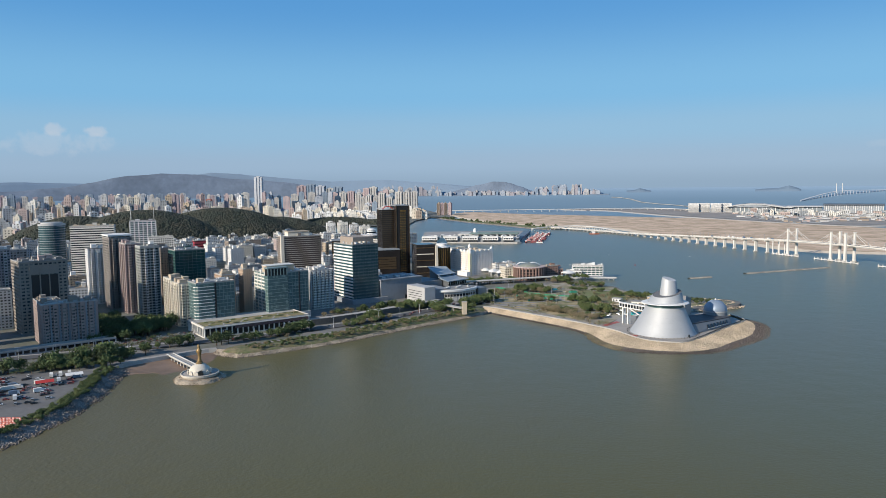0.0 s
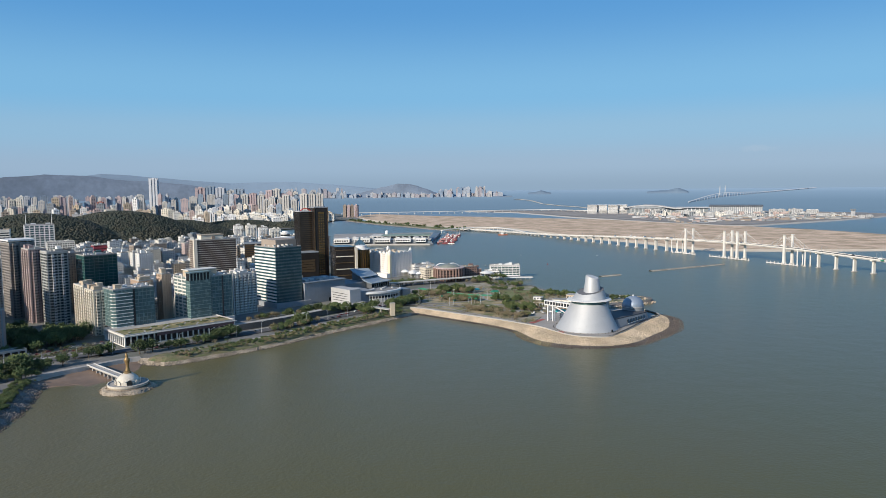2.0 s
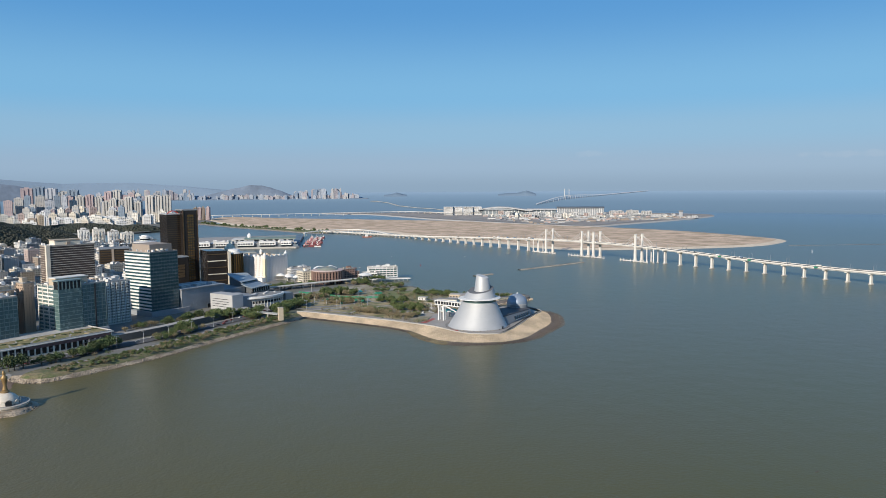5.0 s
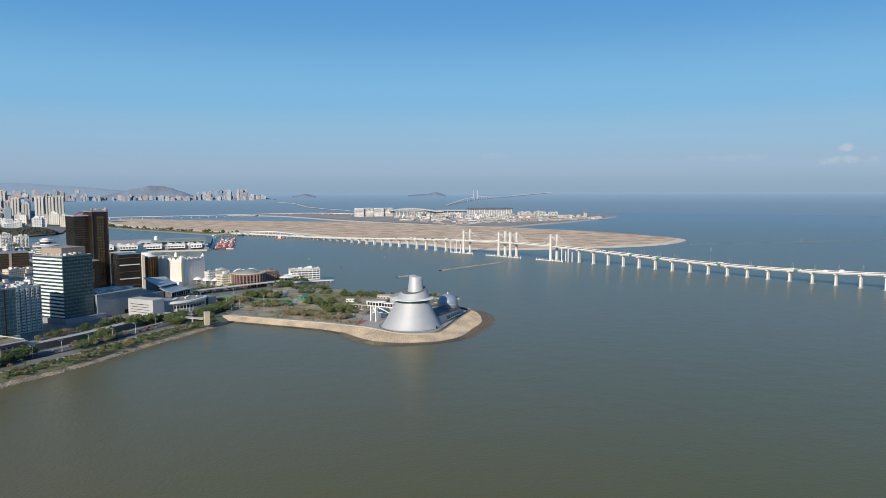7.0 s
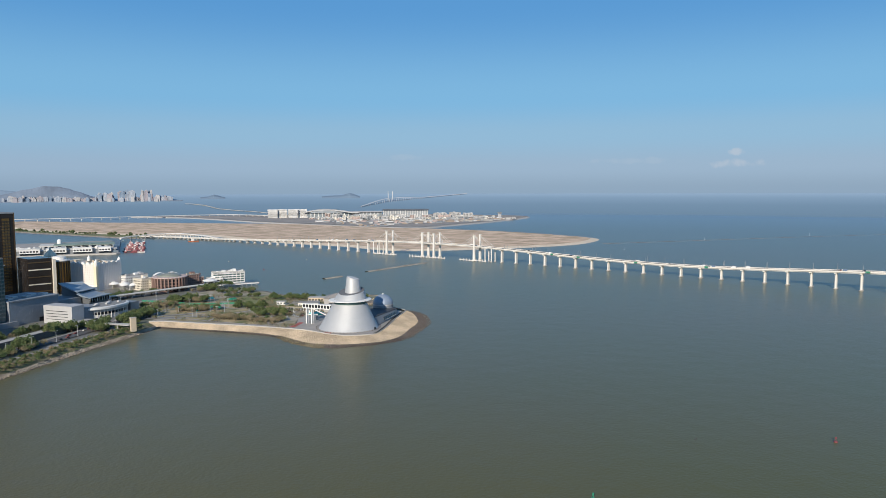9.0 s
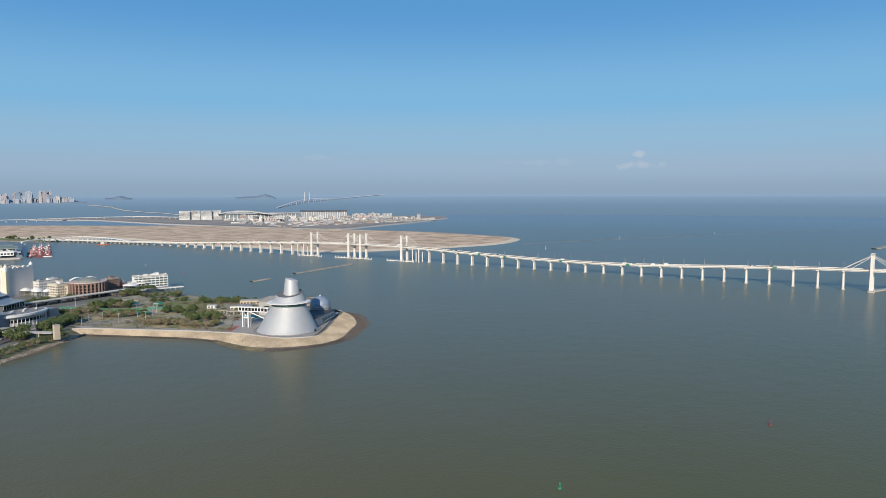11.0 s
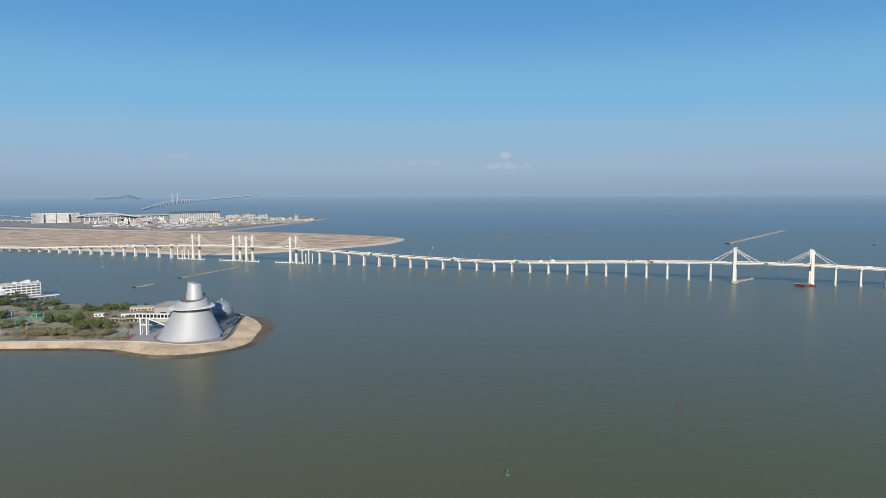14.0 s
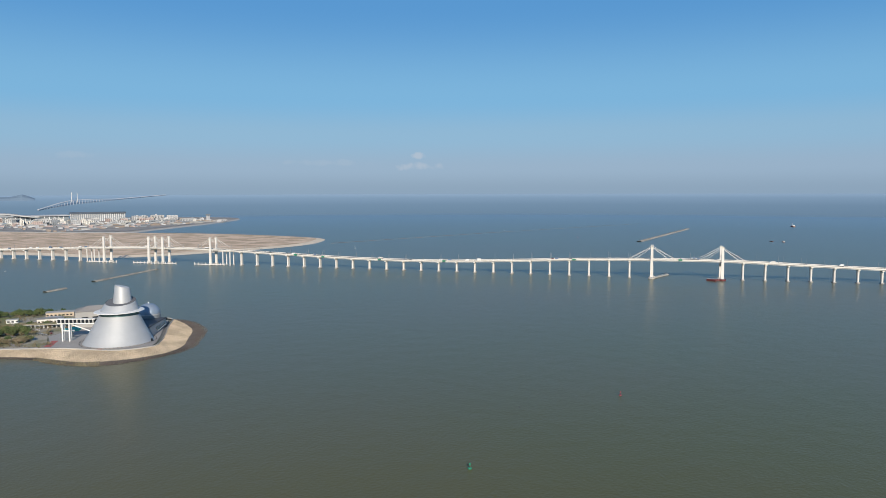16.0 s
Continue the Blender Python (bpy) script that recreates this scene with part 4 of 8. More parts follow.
# unseen towers added out of view, only to throw shade over this quarter
for bx, by, bw, bd, bh in ((-560, 470, 44, 26, 168), (-620, 540, 44, 28, 165), (-690, 620, 46, 30, 150), (-770, 710, 46, 32, 140)):
    building(bx, by, 26, bw, bd, bh, W_TAN, DARKGLASS, "added unseen taupe tower that shades the waterfront quarter", sh=3.2, sp=1.5, bay=5, pw=1.6, heads=1)

# black and gold casino tower
CASINOPANEL = mat("bronze_black_panel", (0.036, 0.03, 0.027), 0.22, 0.35, var=0.25, size=6)
STRIPGOLD = mat("dull_gold_strip", (0.12, 0.088, 0.055), 0.25, 0.6, var=0.3, size=4)
casino = thing("casino_tower", pose(-73, 1142, 4, 0, 0, 20), "black casino tower with gold glass and red roof sign", "building")
TAKEN.append((-60, 1170, 60))
part("slab", MB().box(-23, 12, 0, 0, 44, 108), CASINOPANEL, casino)
for k in range(31):
    part("storey_strip", MB().box(-23.3, 11.7, 8 + 3.2 * k, -3.2, 11.95, 9.0 + 3.2 * k), STRIPGOLD, casino)
part("tower", MB().box(-3, 0, 0, 19, 30, 113.5), CASINOPANEL, casino)
part("gold_window", MB().box(3.5, -0.4, 8, 13, -0.05, 107), GOLDGLASS, casino, "tall gold glass strip")
for xx in (6.2, 9.4):
    part("mullion", MB().box(xx, -0.7, 8, xx + 0.6, -0.42, 104), CASINOPANEL, casino)
for k in range(24):
    part("transom", MB().box(3.5, -0.62, 9.5 + 4 * k, 13, -0.43, 11.9 + 4 * k), STRIPGOLD, casino)
part("edge_fin", MB().box(-3.4, -0.9, 4, -2.2, 0.4, 114), DARKGOLD, casino)
part("edge_fin", MB().box(18.2, -0.9, 4, 19.4, 0.4, 114), DARKGOLD, casino)
part("side_fin", MB().box(19.05, 6, 60, 20.0, 10, 111), W_WHITE, casino)
arch = MB()
arch.loft([[(-22 + 18 * i / 12, 13, 109 + 4.5 * math.sin(math.pi * i / 12) - 1.2 * s) for i in range(13)] + [(-22 + 18 * (12 - i) / 12, 15, 109 + 4.5 * math.sin(math.pi * (12 - i) / 12) - 1.2 * s) for i in range(13)] for s in (1, 0)])
part("roof_sign", arch, RED, casino, "red arched roof sign")
part("roof_rim", MB().box(-23.5, 11.4, 107.6, -3.2, 44.5, 108.8), W_GREY, casino)
part("parapet", MB().box(-3.4, -0.5, 113.4, 19.4, 30.5, 115), W_SLATE, casino)
casino2 = thing("casino_podium", pose(-104, 1118, 4, 0, 0, 20), "black and gold banded casino podium", "building")
part("body", MB().box(0, 0, 0, 36, 50, 44), CASINOPANEL, casino2)
for k in range(5):
    part("gold_band", MB().box(1, -0.5, 14 + 4 * k, 30, -0.05, 17.2 + 4 * k), DARKGOLD, casino2)
part("roof", MB().box(-0.5, -0.8, 44, 36.5, 50.5, 45.5), W_SLATE, casino2)
casino3 = thing("casino_wing", pose(-42, 1120, 4, 0, 0, 14), "casino wing with black bands and a gold glass drum", "building")
TAKEN.append((-10, 1140, 45))
part("body", MB().box(0, 4, 0, 30, 44, 52), CASINOPANEL, casino3)
for k in range(5):
    part("white_band", MB().box(-0.3, 3.4, 6 + 10 * k, 28, 3.95, 7.4 + 10 * k), W_IVORY if k % 2 else DARKGOLD, casino3)
part("drum", MB().lathe([(13, 0), (13, 46)], 32, 44, 16), DARKGOLD, casino3)
for k in range(10):
    q = -2.46 + 0.28 * k
    part("gold_strip", MB().box(44 + 13.0 * math.cos(q) - 0.7, 16 + 13.0 * math.sin(q) - 0.7, 4, 44 + 13.0 * math.cos(q) + 0.7, 16 + 13.0 * math.sin(q) + 0.7, 44), GOLDGLASS, casino3)
for k in range(10):
    q = -2.6 + 0.28 * k
    part("drum_mullion", MB().box(44 + 13.1 * math.cos(q) - 0.5, 16 + 13.1 * math.sin(q) - 0.5, 0, 44 + 13.1 * math.cos(q) + 0.5, 16 + 13.1 * math.sin(q) + 0.5, 46), CASINOPANEL, casino3)
part("drum_roof", MB().lathe([(14, 46), (14, 48), (9, 48), (9, 52), (3, 53)], 32, 44, 16), W_WHITE, casino3)
part("pylon", MB().box(30.2, 0, 0, 34, 4, 50), W_IVORY, casino3)

# cream hotel with stepped gables
HOTELWALL = mat("hotel_render", (0.77, 0.71, 0.66), 0.8, var=0.06, size=4)
hot = building(42, 1135, G, 48, 64, 42, HOTELWALL, HOMEGLASS, "cream and pink hotel with white gables and corner turrets", sh=3.4, sp=1.95, bay=3.4, pw=2.1, inset=0.4, heads=0, name="hotel", split=True)
for k in range(7):
    q = 3 + 9 * k
    part("gable", MB().loft([[(-0.4, q, 38), (-0.4, q + 6, 38), (-0.4, q + 6, 40), (-0.4, q + 3, 42), (-0.4, q, 40)], [(1.2, q, 38), (1.2, q + 6, 38), (1.2, q + 6, 40), (1.2, q + 3, 42), (1.2, q, 40)]]), WHITE, hot)
for k in range(5):
    q = 3 + 9 * k
    part("gable", MB().loft([[(q, -0.4, 38), (q + 6, -0.4, 38), (q + 6, -0.4, 40), (q + 3, -0.4, 41.8), (q, -0.4, 40)], [(q, 1.2, 38), (q + 6, 1.2, 38), (q + 6, 1.2, 40), (q + 3, 1.2, 41.8), (q, 1.2, 40)]]), WHITE, hot)
for tx, ty in ((1, 1), (46, 2), (1, 62), (46, 60)):
    part("turret", MB().lathe([(2.4, 36), (2.4, 42), (2.8, 42.2), (2.0, 43.5), (0.7, 45), (0.15, 46.5)], 14, tx, ty), WHITE, hot)
part("yellow_bay", MB().box(-0.8, -0.8, 0, 3, 4, 41), mat("yellow_render", (0.72, 0.64, 0.46), 0.8, var=0.08), hot)
part("rear_wing", MB().box(0.2, 64.1, 0, 40, 92, 41), CREAM, hot, "yellow rendered rear wing")
for k in range(3):
    q = 65 + 9 * k
    part("gable", MB().loft([[(x, q, 40.9), (x, q + 7, 40.9), (x, q + 7, 43), (x, q + 3.5, 46), (x, q, 43)] for x in (-0.4, 2.0)]), CREAM, hot)
for k in range(9):
    panes = MB()
    for z in range(9):
        panes.box(-0.1, 66 + 2.9 * k, 4 + 4 * z, 0.18, 67.6 + 2.9 * k, 6.2 + 4 * z)
    part("window_stack", panes, DARKGLASS, hot, kind="stuff")
part("lower_range", MB().box(-8, -2, 0, -0.9, 60, 7), WHITE, hot)
hot2 = building(-10, 1236, G, 40, 40, 40, W_IVORY, HOMEGLASS, "ivory hotel wing with yellow domed pavilion", sh=3.4, sp=1.9, bay=3.4, pw=1.9, heads=0, name="hotel")
part("pavilion", MB().lathe([(9, 36), (9, 44), (10, 44.5), (7, 49), (3, 53), (1.5, 54), (1.5, 57), (0.1, 59)], 20, 16, 10), CREAM, hot2)

# cultural centre and museum
mus = thing("museum", pose(-24, 866, 4, 0, 0, G), "grey museum with a white stone box and a swept metal roof", "building")
TAKEN.append((0, 900, 70))
part("white_box", MB().box(0, 0, 0, 16, 40, 20), W_GREY, mus)
for k in range(4):
    part("slot_window", MB().box(-0.25, 6, 5 + 3 * k, -0.02, 36, 5.5 + 3 * k), DARKGLASS, mus)
part("side_block", MB().box(16.05, 2, 0, 40, 40, 16), W_SLATE, mus)
def ellipse(cx, cy, ra, rb, z, n=48):
    return [(cx + ra * math.cos(2 * math.pi * i / n), cy + rb * math.sin(2 * math.pi * i / n), z) for i in range(n)]


part("oval_wing", MB().loft([ellipse(56, 8, 28, 14, 0), ellipse(56, 8, 28, 14, 11)]), W_GREY, mus, "pale grey curved wing")
part("ribbon_window", MB().loft([ellipse(56, 8, 28.2, 14.2, 5.5), ellipse(56, 8, 28.2, 14.2, 8.5)]), DARKGLASS, mus)
for k in range(20):
    q = math.pi + math.pi * k / 19
    part("fin", MB().box(56 + 28.3 * math.cos(q) - 0.3, 8 + 14.3 * math.sin(q) - 0.3, 0, 56 + 28.3 * math.cos(q) + 0.3, 8 + 14.3 * math.sin(q) + 0.3, 11), W_WARM, mus)
part("roof_brim", MB().loft([ellipse(54, 8, 31, 16, 11.2), ellipse(54, 8, 32, 17, 12), ellipse(54, 8, 32, 17, 14), ellipse(54, 8, 29, 14.5, 14.4)]), WHITE, mus, "white projecting roof brim")
part("oval_roof", MB().loft([ellipse(54, 8, 28.5, 14, 14.3), ellipse(54, 8, 28.5, 14, 14.7)]), ROOFGREY, mus)
for k in range(7):
    part("roof_unit", MB().box(34 + 6 * k, 3 + 4 * (k % 3), 14.7, 37 + 6 * k, 6 + 4 * (k % 3), 16.4), W_GREY, mus)
part("end_block", MB().box(84.5, 0, 0, 98, 18, 12), ALUDARK, mus)
cult = thing("cultural_centre", pose(-62, 905, 4, 0, 0, G), "blue-grey cultural centre with an upswept curved metal roof", "building")
TAKEN.append((-20, 950, 70))
part("hall", MB().box(-22, 0, 0, 40, 46, 26), W_SLATE, cult)
part("hall_roof", MB().box(-23, -1, 26, 41, 47, 27.2), W_SLATE, cult)
for k in range(5):
    part("roof_unit", MB().box(-16 + 11 * k, 8 + 6 * (k % 2), 27.2, -10 + 11 * k, 16 + 6 * (k % 2), 29.4), W_GREY, cult)
for k in range(16):
    part("panel_joint", MB().box(-22 + 4 * k, -0.05, 1, -21.9 + 4 * k, -0.01, 25.5), W_SLATE, cult)
part("entry_recess", MB().box(14, -0.3, 0, 38, -0.14, 5), DARKGLASS, cult)
part("gallery", MB().box(40, 6, 0, 78, 46, 18), W_SLATE, cult)
ROOFMETAL = mat("pale_roof_metal", (0.3, 0.37, 0.43), 0.45, 0.3, var=0.06, size=2)
roof = thing("swept_roof_hall", pose(0, 0, 0), "hall with two swept blue-grey metal roofs", "building")
hi, fold, fold_b, eave = ((-23, 985, 37), (3, 985, 37)), ((-7, 949, 29), (16, 975, 29)), ((-8, 950, 27), (15, 976, 27)), ((6, 945, 21), (34, 972, 21.5))
for (p0, p1), (q0, q1), lab in ((hi, fold, "upper swept metal roof"), (fold_b, eave, "lower swept metal roof")):
    p0, p1, q0, q1 = (Vector(q) for q in (p0, p1, q0, q1))
    sag = Vector((0, 0, -1.3))
    part("swept_roof", MB().loft([[p0.lerp(q0, i / 10) + sag * math.sin(math.pi * i / 10) - Vector((0, 0, s)) for i in range(11)] + [p1.lerp(q1, 1 - i / 10) + sag * math.sin(math.pi * i / 10) - Vector((0, 0, s)) for i in range(11)] for s in (0.9, 0)]), ROOFMETAL, roof, lab)
    for k in range(13):
        a_, b_ = p0.lerp(p1, k / 12), q0.lerp(q1, k / 12)
        seam = MB()
        for i in range(5):
            seam.beam(*[a_.lerp(b_, u) + sag * math.sin(math.pi * u) + Vector((0, 0, 0.08)) for u in (i / 5, (i + 1) / 5)], 0.2)
        part("roof_seam", seam, ALUDARK, roof)
part("wall", MB().loft([[(-20, 982, 4), (1, 982, 4), (29, 970, 4), (5, 949, 4)], [(-20, 982, 34.8), (1, 982, 34.8), (29, 970, 20.4), (5, 949, 20.2)]]), mat("dark_cladding", (0.13, 0.14, 0.15), 0.6, var=0.15, size=2), roof)
part("clerestory", MB().loft([[(5.6, 947.6, z), (30.4, 969.2, z), (30, 969.8, z), (5.2, 948.2, z)] for z in (15.5, 19.8)]), DARKGLASS, roof)
for k in range(9):
    c = Vector((5.6, 947.3, 0)).lerp(Vector((30.6, 968.9, 0)), k / 8)
    part("mullion", MB().box(c.x - 0.2, c.y - 0.2, 15.3, c.x + 0.2, c.y + 0.2, 20.0), W_WHITE, roof)

# wharf buildings beyond the gardens
rot = thing("rotunda", pose(131, 1086, 4), "round brown arcaded building with a glass dome roof", "building")
TAKEN.append((137, 1085, 30))
part("wall", MB().lathe([(23.2, 0), (23.2, 1.5)], 40), BROWNBRICK, rot)
part("glazing", MB().lathe([(22.4, 0), (22.4, 19)], 40), DARKGLASS, rot)
for k in range(4):
    part("storey_band", MB().lathe([(23, 4.5 + 4.2 * k), (23, 5.5 + 4.2 * k)], 40), BROWNBRICK, rot)
col = MB().box(22.2, -0.9, 0, 24.8, 0.9, 20).mesh("pier", BROWNBRICK)
for k in range(30):
    part("pier", col, BROWNBRICK, rot, m=pose(0, 0, 0, 0, 0, 12 * k))
part("cornice", MB().lathe([(24.2, 19), (24.6, 20), (24.2, 20.6), (20, 20.8)], 40), W_PINK, rot)
part("dome", MB().lathe([(17, 20.6), (15.5, 22.2), (11, 24), (5, 25.2), (0.3, 25.5)], 24), mat("dome_glass", (0.26, 0.27, 0.22), 0.4, var=0.3, size=3), rot)
for k in range(12):
    part("dome_rib", MB().beam((17 * math.cos(k * 0.5236), 17 * math.sin(k * 0.5236), 20.9), (0.5 * math.cos(k * 0.5236), 0.5 * math.sin(k * 0.5236), 25.7), 0.5), W_TAN, rot)
canopy = MB()
canopy.loft([[(-18 + 3.6 * i, 16, 21 + 3.6 * abs(math.sin(i * 0.628)) - s) for i in range(11)] + [(-18 + 3.6 * (10 - i), 24, 21 + 3.6 * abs(math.sin((10 - i) * 0.628)) - s) for i in range(11)] for s in (0.5, 0)])
part("tent_roof", canopy, WHITE, rot, "white tented roof")
for bx, by, bw, bd, bh, bm in ((96, 1100, 17, 22, 17, W_IVORY), (112, 1090, 8, 18, 14, W_IVORY), (84, 1150, 36, 20, 17, W_WHITE), (160, 1100, 20, 16, 18, BROWNBRICK), (176, 1108, 12, 14, 13, BROWNBRICK)):
    building(bx, by, 20, bw, bd, 4 + bh, bm, DARKGLASS, "low wharf building in %s with small windows" % ("ivory render" if bm is W_IVORY else "grey panels" if bm is W_SLATE else "brown brick"), sh=3.6, sp=1.6, heads=1, name="wharf_building")
for bx, by, r in ((92, 1165, 10), (104, 1172, 8), (194, 1106, 11), (78, 1128, 7), (88, 1120, 6), (80, 1142, 8), (98, 1132, 6), (108, 1128, 5.5), (68, 1150, 8)):
    t = thing("tent_canopy", pose(bx, by, 4), "white peaked tent canopy on posts", "canopy")
    part("membrane", MB().lathe([(r, 7), (r * 0.75, 8.6), (r * 0.4, 9.8), (0.2, 11)], 16), WHITE, t)
    for k in range(6):
        part("post", MB().beam((r * 0.9 * math.cos(k * 1.047), r * 0.9 * math.sin(k * 1.047), 0), (r * 0.9 * math.cos(k * 1.047), r * 0.9 * math.sin(k * 1.047), 7.6), 0.4), WHITE, t)
building(203, 1118, -8, 48, 16, 21, W_WHITE, TEALGLASS, "white terraced hotel on the jetty with long balconies", sh=3.6, sp=1.2, bay=6, pw=0.5, inset=1.4, heads=2, name="hotel", split=True)
building(192, 1112, -8, 24, 14, 13, W_WHITE, DARKGLASS, "low white annexe of the jetty hotel", sh=3.6, sp=1.4, bay=5, pw=0.6, heads=0, name="hotel")
jet = thing("jetty", pose(195, 1098, 0, 0, 0, -4), "white concrete jetty deck on piles", "jetty")
part("deck", MB().box(0, 0, 2.6, 72, 14, 3.8), CONCRETE, jet)
part("kerb", MB().box(0, -0.4, 3.0, 72, -0.02, 4.4), WHITE, jet)
for k in range(10):
    part("pile", MB().lathe([(0.7, -2), (0.7, 2.6)], 8, 3 + 7.2 * k, 1.5), CONCRETE, jet)

# ferry terminal
fer = thing("ferry_terminal", pose(-58, 1860, 3.5, 0, 0, -9), "long white ferry terminal with glazed pavilions and flat roofs", "building")
TAKEN.append((80, 1880, 150))
part("hall", MB().box(0, 8, 0, 250, 60, 9), W_SLATE, fer)
part("roof", MB().box(-2, 6, 9, 254, 64, 10.2), W_GREY, fer)
for k in range(5):
    q, w = 2 + 53 * k, 40 if k < 4 else 26
    part("white_pavilion", MB().box(q, 0, 4.2, q + w, 14, 13.5), W_WHITE, fer)
    part("pavilion_base", MB().box(q + 1, 1, 0, q + w - 1, 13, 4.2), DARKGLASS, fer)
    part("pavilion_roof", MB().box(q - 0.8, -0.8, 13.5, q + w + 0.8, 15, 14.4), WHITE, fer)
    for i in range(int(w / 6.2)):
        part("window", MB().box(q + 1.6 + 6.2 * i, -0.25, 6.4, q + 5.8 + 6.2 * i, -0.02, 9.8), DARKGLASS, fer)
part("upper_hall", MB().box(90, 40, 10.2, 246, 120, 17), W_WARM, fer)
part("green_roof", MB().box(120, 38, 17, 250, 122, 18.4), mat("sage_roof", (0.24, 0.3, 0.25), 0.7), fer)
for k in range(14):
    part("roof_plant", MB().box(10 + 17 * k, 30 + 7 * (k % 3), 11.5, 17 + 17 * k, 36 + 7 * (k % 3), 13.5 + (k % 2)), W_WHITE, fer)
for k in range(46):
    q, r, u = random.uniform(2, 240), random.uniform(8, 52), random.uniform(3, 9)
    part("roof_hut", MB().box(q, r, 10.2, q + u, r + 4, 12.5 + random.random() * 4.5), random.choice((W_WHITE, W_GREY, W_SLATE)), fer)
for k in range(9):
    part("roof_strip", MB().box(95 + 17 * k, 37.4, 12.5, 107 + 17 * k, 39.9, 16), DARKGLASS, fer)
part("signal_dome", MB().lathe([(5, 18), (5, 24), (4.2, 27), (2, 29), (0.2, 29.6)], 16, 130, 100), W_WHITE, fer)
part("pierhead", MB().loft([[(242, 6, z), (256, 3, z), (271, 382, z), (249, 384, z)] for z in (-1.5, 5)]), mat("blue_grey_shed", (0.15, 0.2, 0.25), 0.6), fer)
MAROON = mat("maroon_paint", (0.22, 0.06, 0.07), 0.6)
FERRYPINK = mat("faded_red_paint", (0.42, 0.2, 0.2), 0.6)
random.seed(17)
for k in range(48):
    boat = thing("ferry", pose(216 + 15 * (k % 3) + 4.7 * (k // 3) + random.uniform(-2, 2), 1836 - 3.5 * (k % 3) + 20.5 * (k // 3) + random.uniform(-3, 3), 0.1, 0, 0, random.choice((-13, 167, 77))) @ Matrix.Scale(random.uniform(0.7, 1.0), 4), "red and white high-speed ferry moored at the pier", "boat", "ferries at the terminal pier")
    part("hull", MB().loft([[(0, -9, -0.3), (6, -9, -0.3), (6, 6, -0.3), (3, 11, -0.3), (0, 6, -0.3)], [(-0.4, -9.4, 2.6), (6.4, -9.4, 2.6), (6.4, 7, 2.6), (3, 13, 2.6), (-0.4, 7, 2.6)]]), (MAROON, MAROON, WHITE, DARKROOF)[k % 4], boat)
    part("cabin", MB().box(0.3, -8, 2.6, 5.7, 5, 5.6), MAROON if k % 3 else FERRYPINK, boat)
    part("wheelhouse", MB().box(1.2, -1, 5.6, 4.8, 4, 7.8), FERRYPINK if k % 2 else W_WHITE, boat)
    part("mast", MB().lathe([(0.3, 7.8), (0.15, 16)], 6, 3, 0), W_GREY, boat)

# ---- science centre on the cape ----
sci = thing("science_centre", pose(211.5, 680, 5.2), "silver cone-shaped science centre with white brim and top drum", "building")
N = 72


def oval(r, z, dx=0.0, dy=0.0, slope=0.0, lean=(0.77, -0.63)):
    """A ring of the cone; slope: metres of rise over its radius towards `lean`."""
    out = []
    for i in range(N):
        c, s = math.cos(2 * math.pi * i / N), math.sin(2 * math.pi * i / N)
        out.append((dx + r * c, dy + r * s, z + slope * (c * lean[0] + s * lean[1])))
    return out


rows_z = [0 + 25.6 * k / 12 for k in range(13)]
for k in range(12):
    a, b = [31.2 - 13.6 * (z / 25.6) ** 0.94 for z in rows_z[k:k + 2]]
    da, db = rows_z[k] / 25.6, rows_z[k + 1] / 25.6
    part("cone_course", MB().loft([oval(a, rows_z[k], 1.5 * da, -0.6 * da), oval(b, rows_z[k + 1] - 0.02, 1.5 * db, -0.6 * db)], False), ALU, sci, smooth=True)
part("cone_core", MB().loft([oval(30.9, 0), oval(17.2, 25.5, 1.5, -0.6)]), ALUDARK, sci)
part("clerestory", MB().loft([oval(16.6, 25.4, 1.6, -0.6), oval(16.6, 28.4, 1.6, -0.6)]), TEALGLASS, sci, "grey-green clerestory glazing")
brim = [(16.3, 28.2), (20.5, 28.4), (22.3, 28.9), (21.8, 29.4), (16.5, 29.8)]
part("brim", MB().loft([oval(r, z, 1.6, -0.6, 0.35 * r / 22) for r, z in brim]), WHITE, sci, "white projecting brim", smooth=False)
part("brim_bracket", MB().box(5.5, -16.2, 24.9, 7.0, -15.6, 28.4), WHITE, sci)
part("upper_cone", MB().loft([oval(16.9, 29.6, 1.9, -0.8), oval(13.4, 38.0, 3.0, -1.4, 3.0, (0.86, 0.5))], False), ALU, sci, smooth=True)
part("upper_deck", MB().loft([oval(13.3, 37.7, 3.0, -1.4, 3.0, (0.86, 0.5)), oval(13.3, 37.9, 3.0, -1.4, 3.0, (0.86, 0.5))]), mat("deck_membrane", (0.12, 0.125, 0.135), 0.8, var=0.15), sci)
part("top_drum", MB().loft([oval(8.6, 36.0, 4.4, -1.6, 1.8), oval(6.6, 51.4, 4.6, -2.1, -1.6), oval(6.2, 51.9, 4.6, -2.1, -1.6)], False), ALU, sci, smooth=True)
part("drum_cap", MB().loft([oval(6.2, 51.6, 4.6, -2.1, -1.6), oval(6.1, 52.0, 4.6, -2.1, -1.6)]), W_GREY, sci)
part("door", MB().box(15.4, -27.9, 0, 16.6, -27.0, 2.6), DARKGLASS, sci)
plinth = MB().loft([oval(32.0, -0.3), oval(32.0, 0.25)])
part("plinth", plinth, PAVING, sci)
for k in range(60):
    q = 2 * math.pi * k / 60
    part("bollard", MB().lathe([(0.22, 0.1), (0.22, 1.0)], 6, 33.6 * math.cos(q), 33.6 * math.sin(q)), DARK, sci)

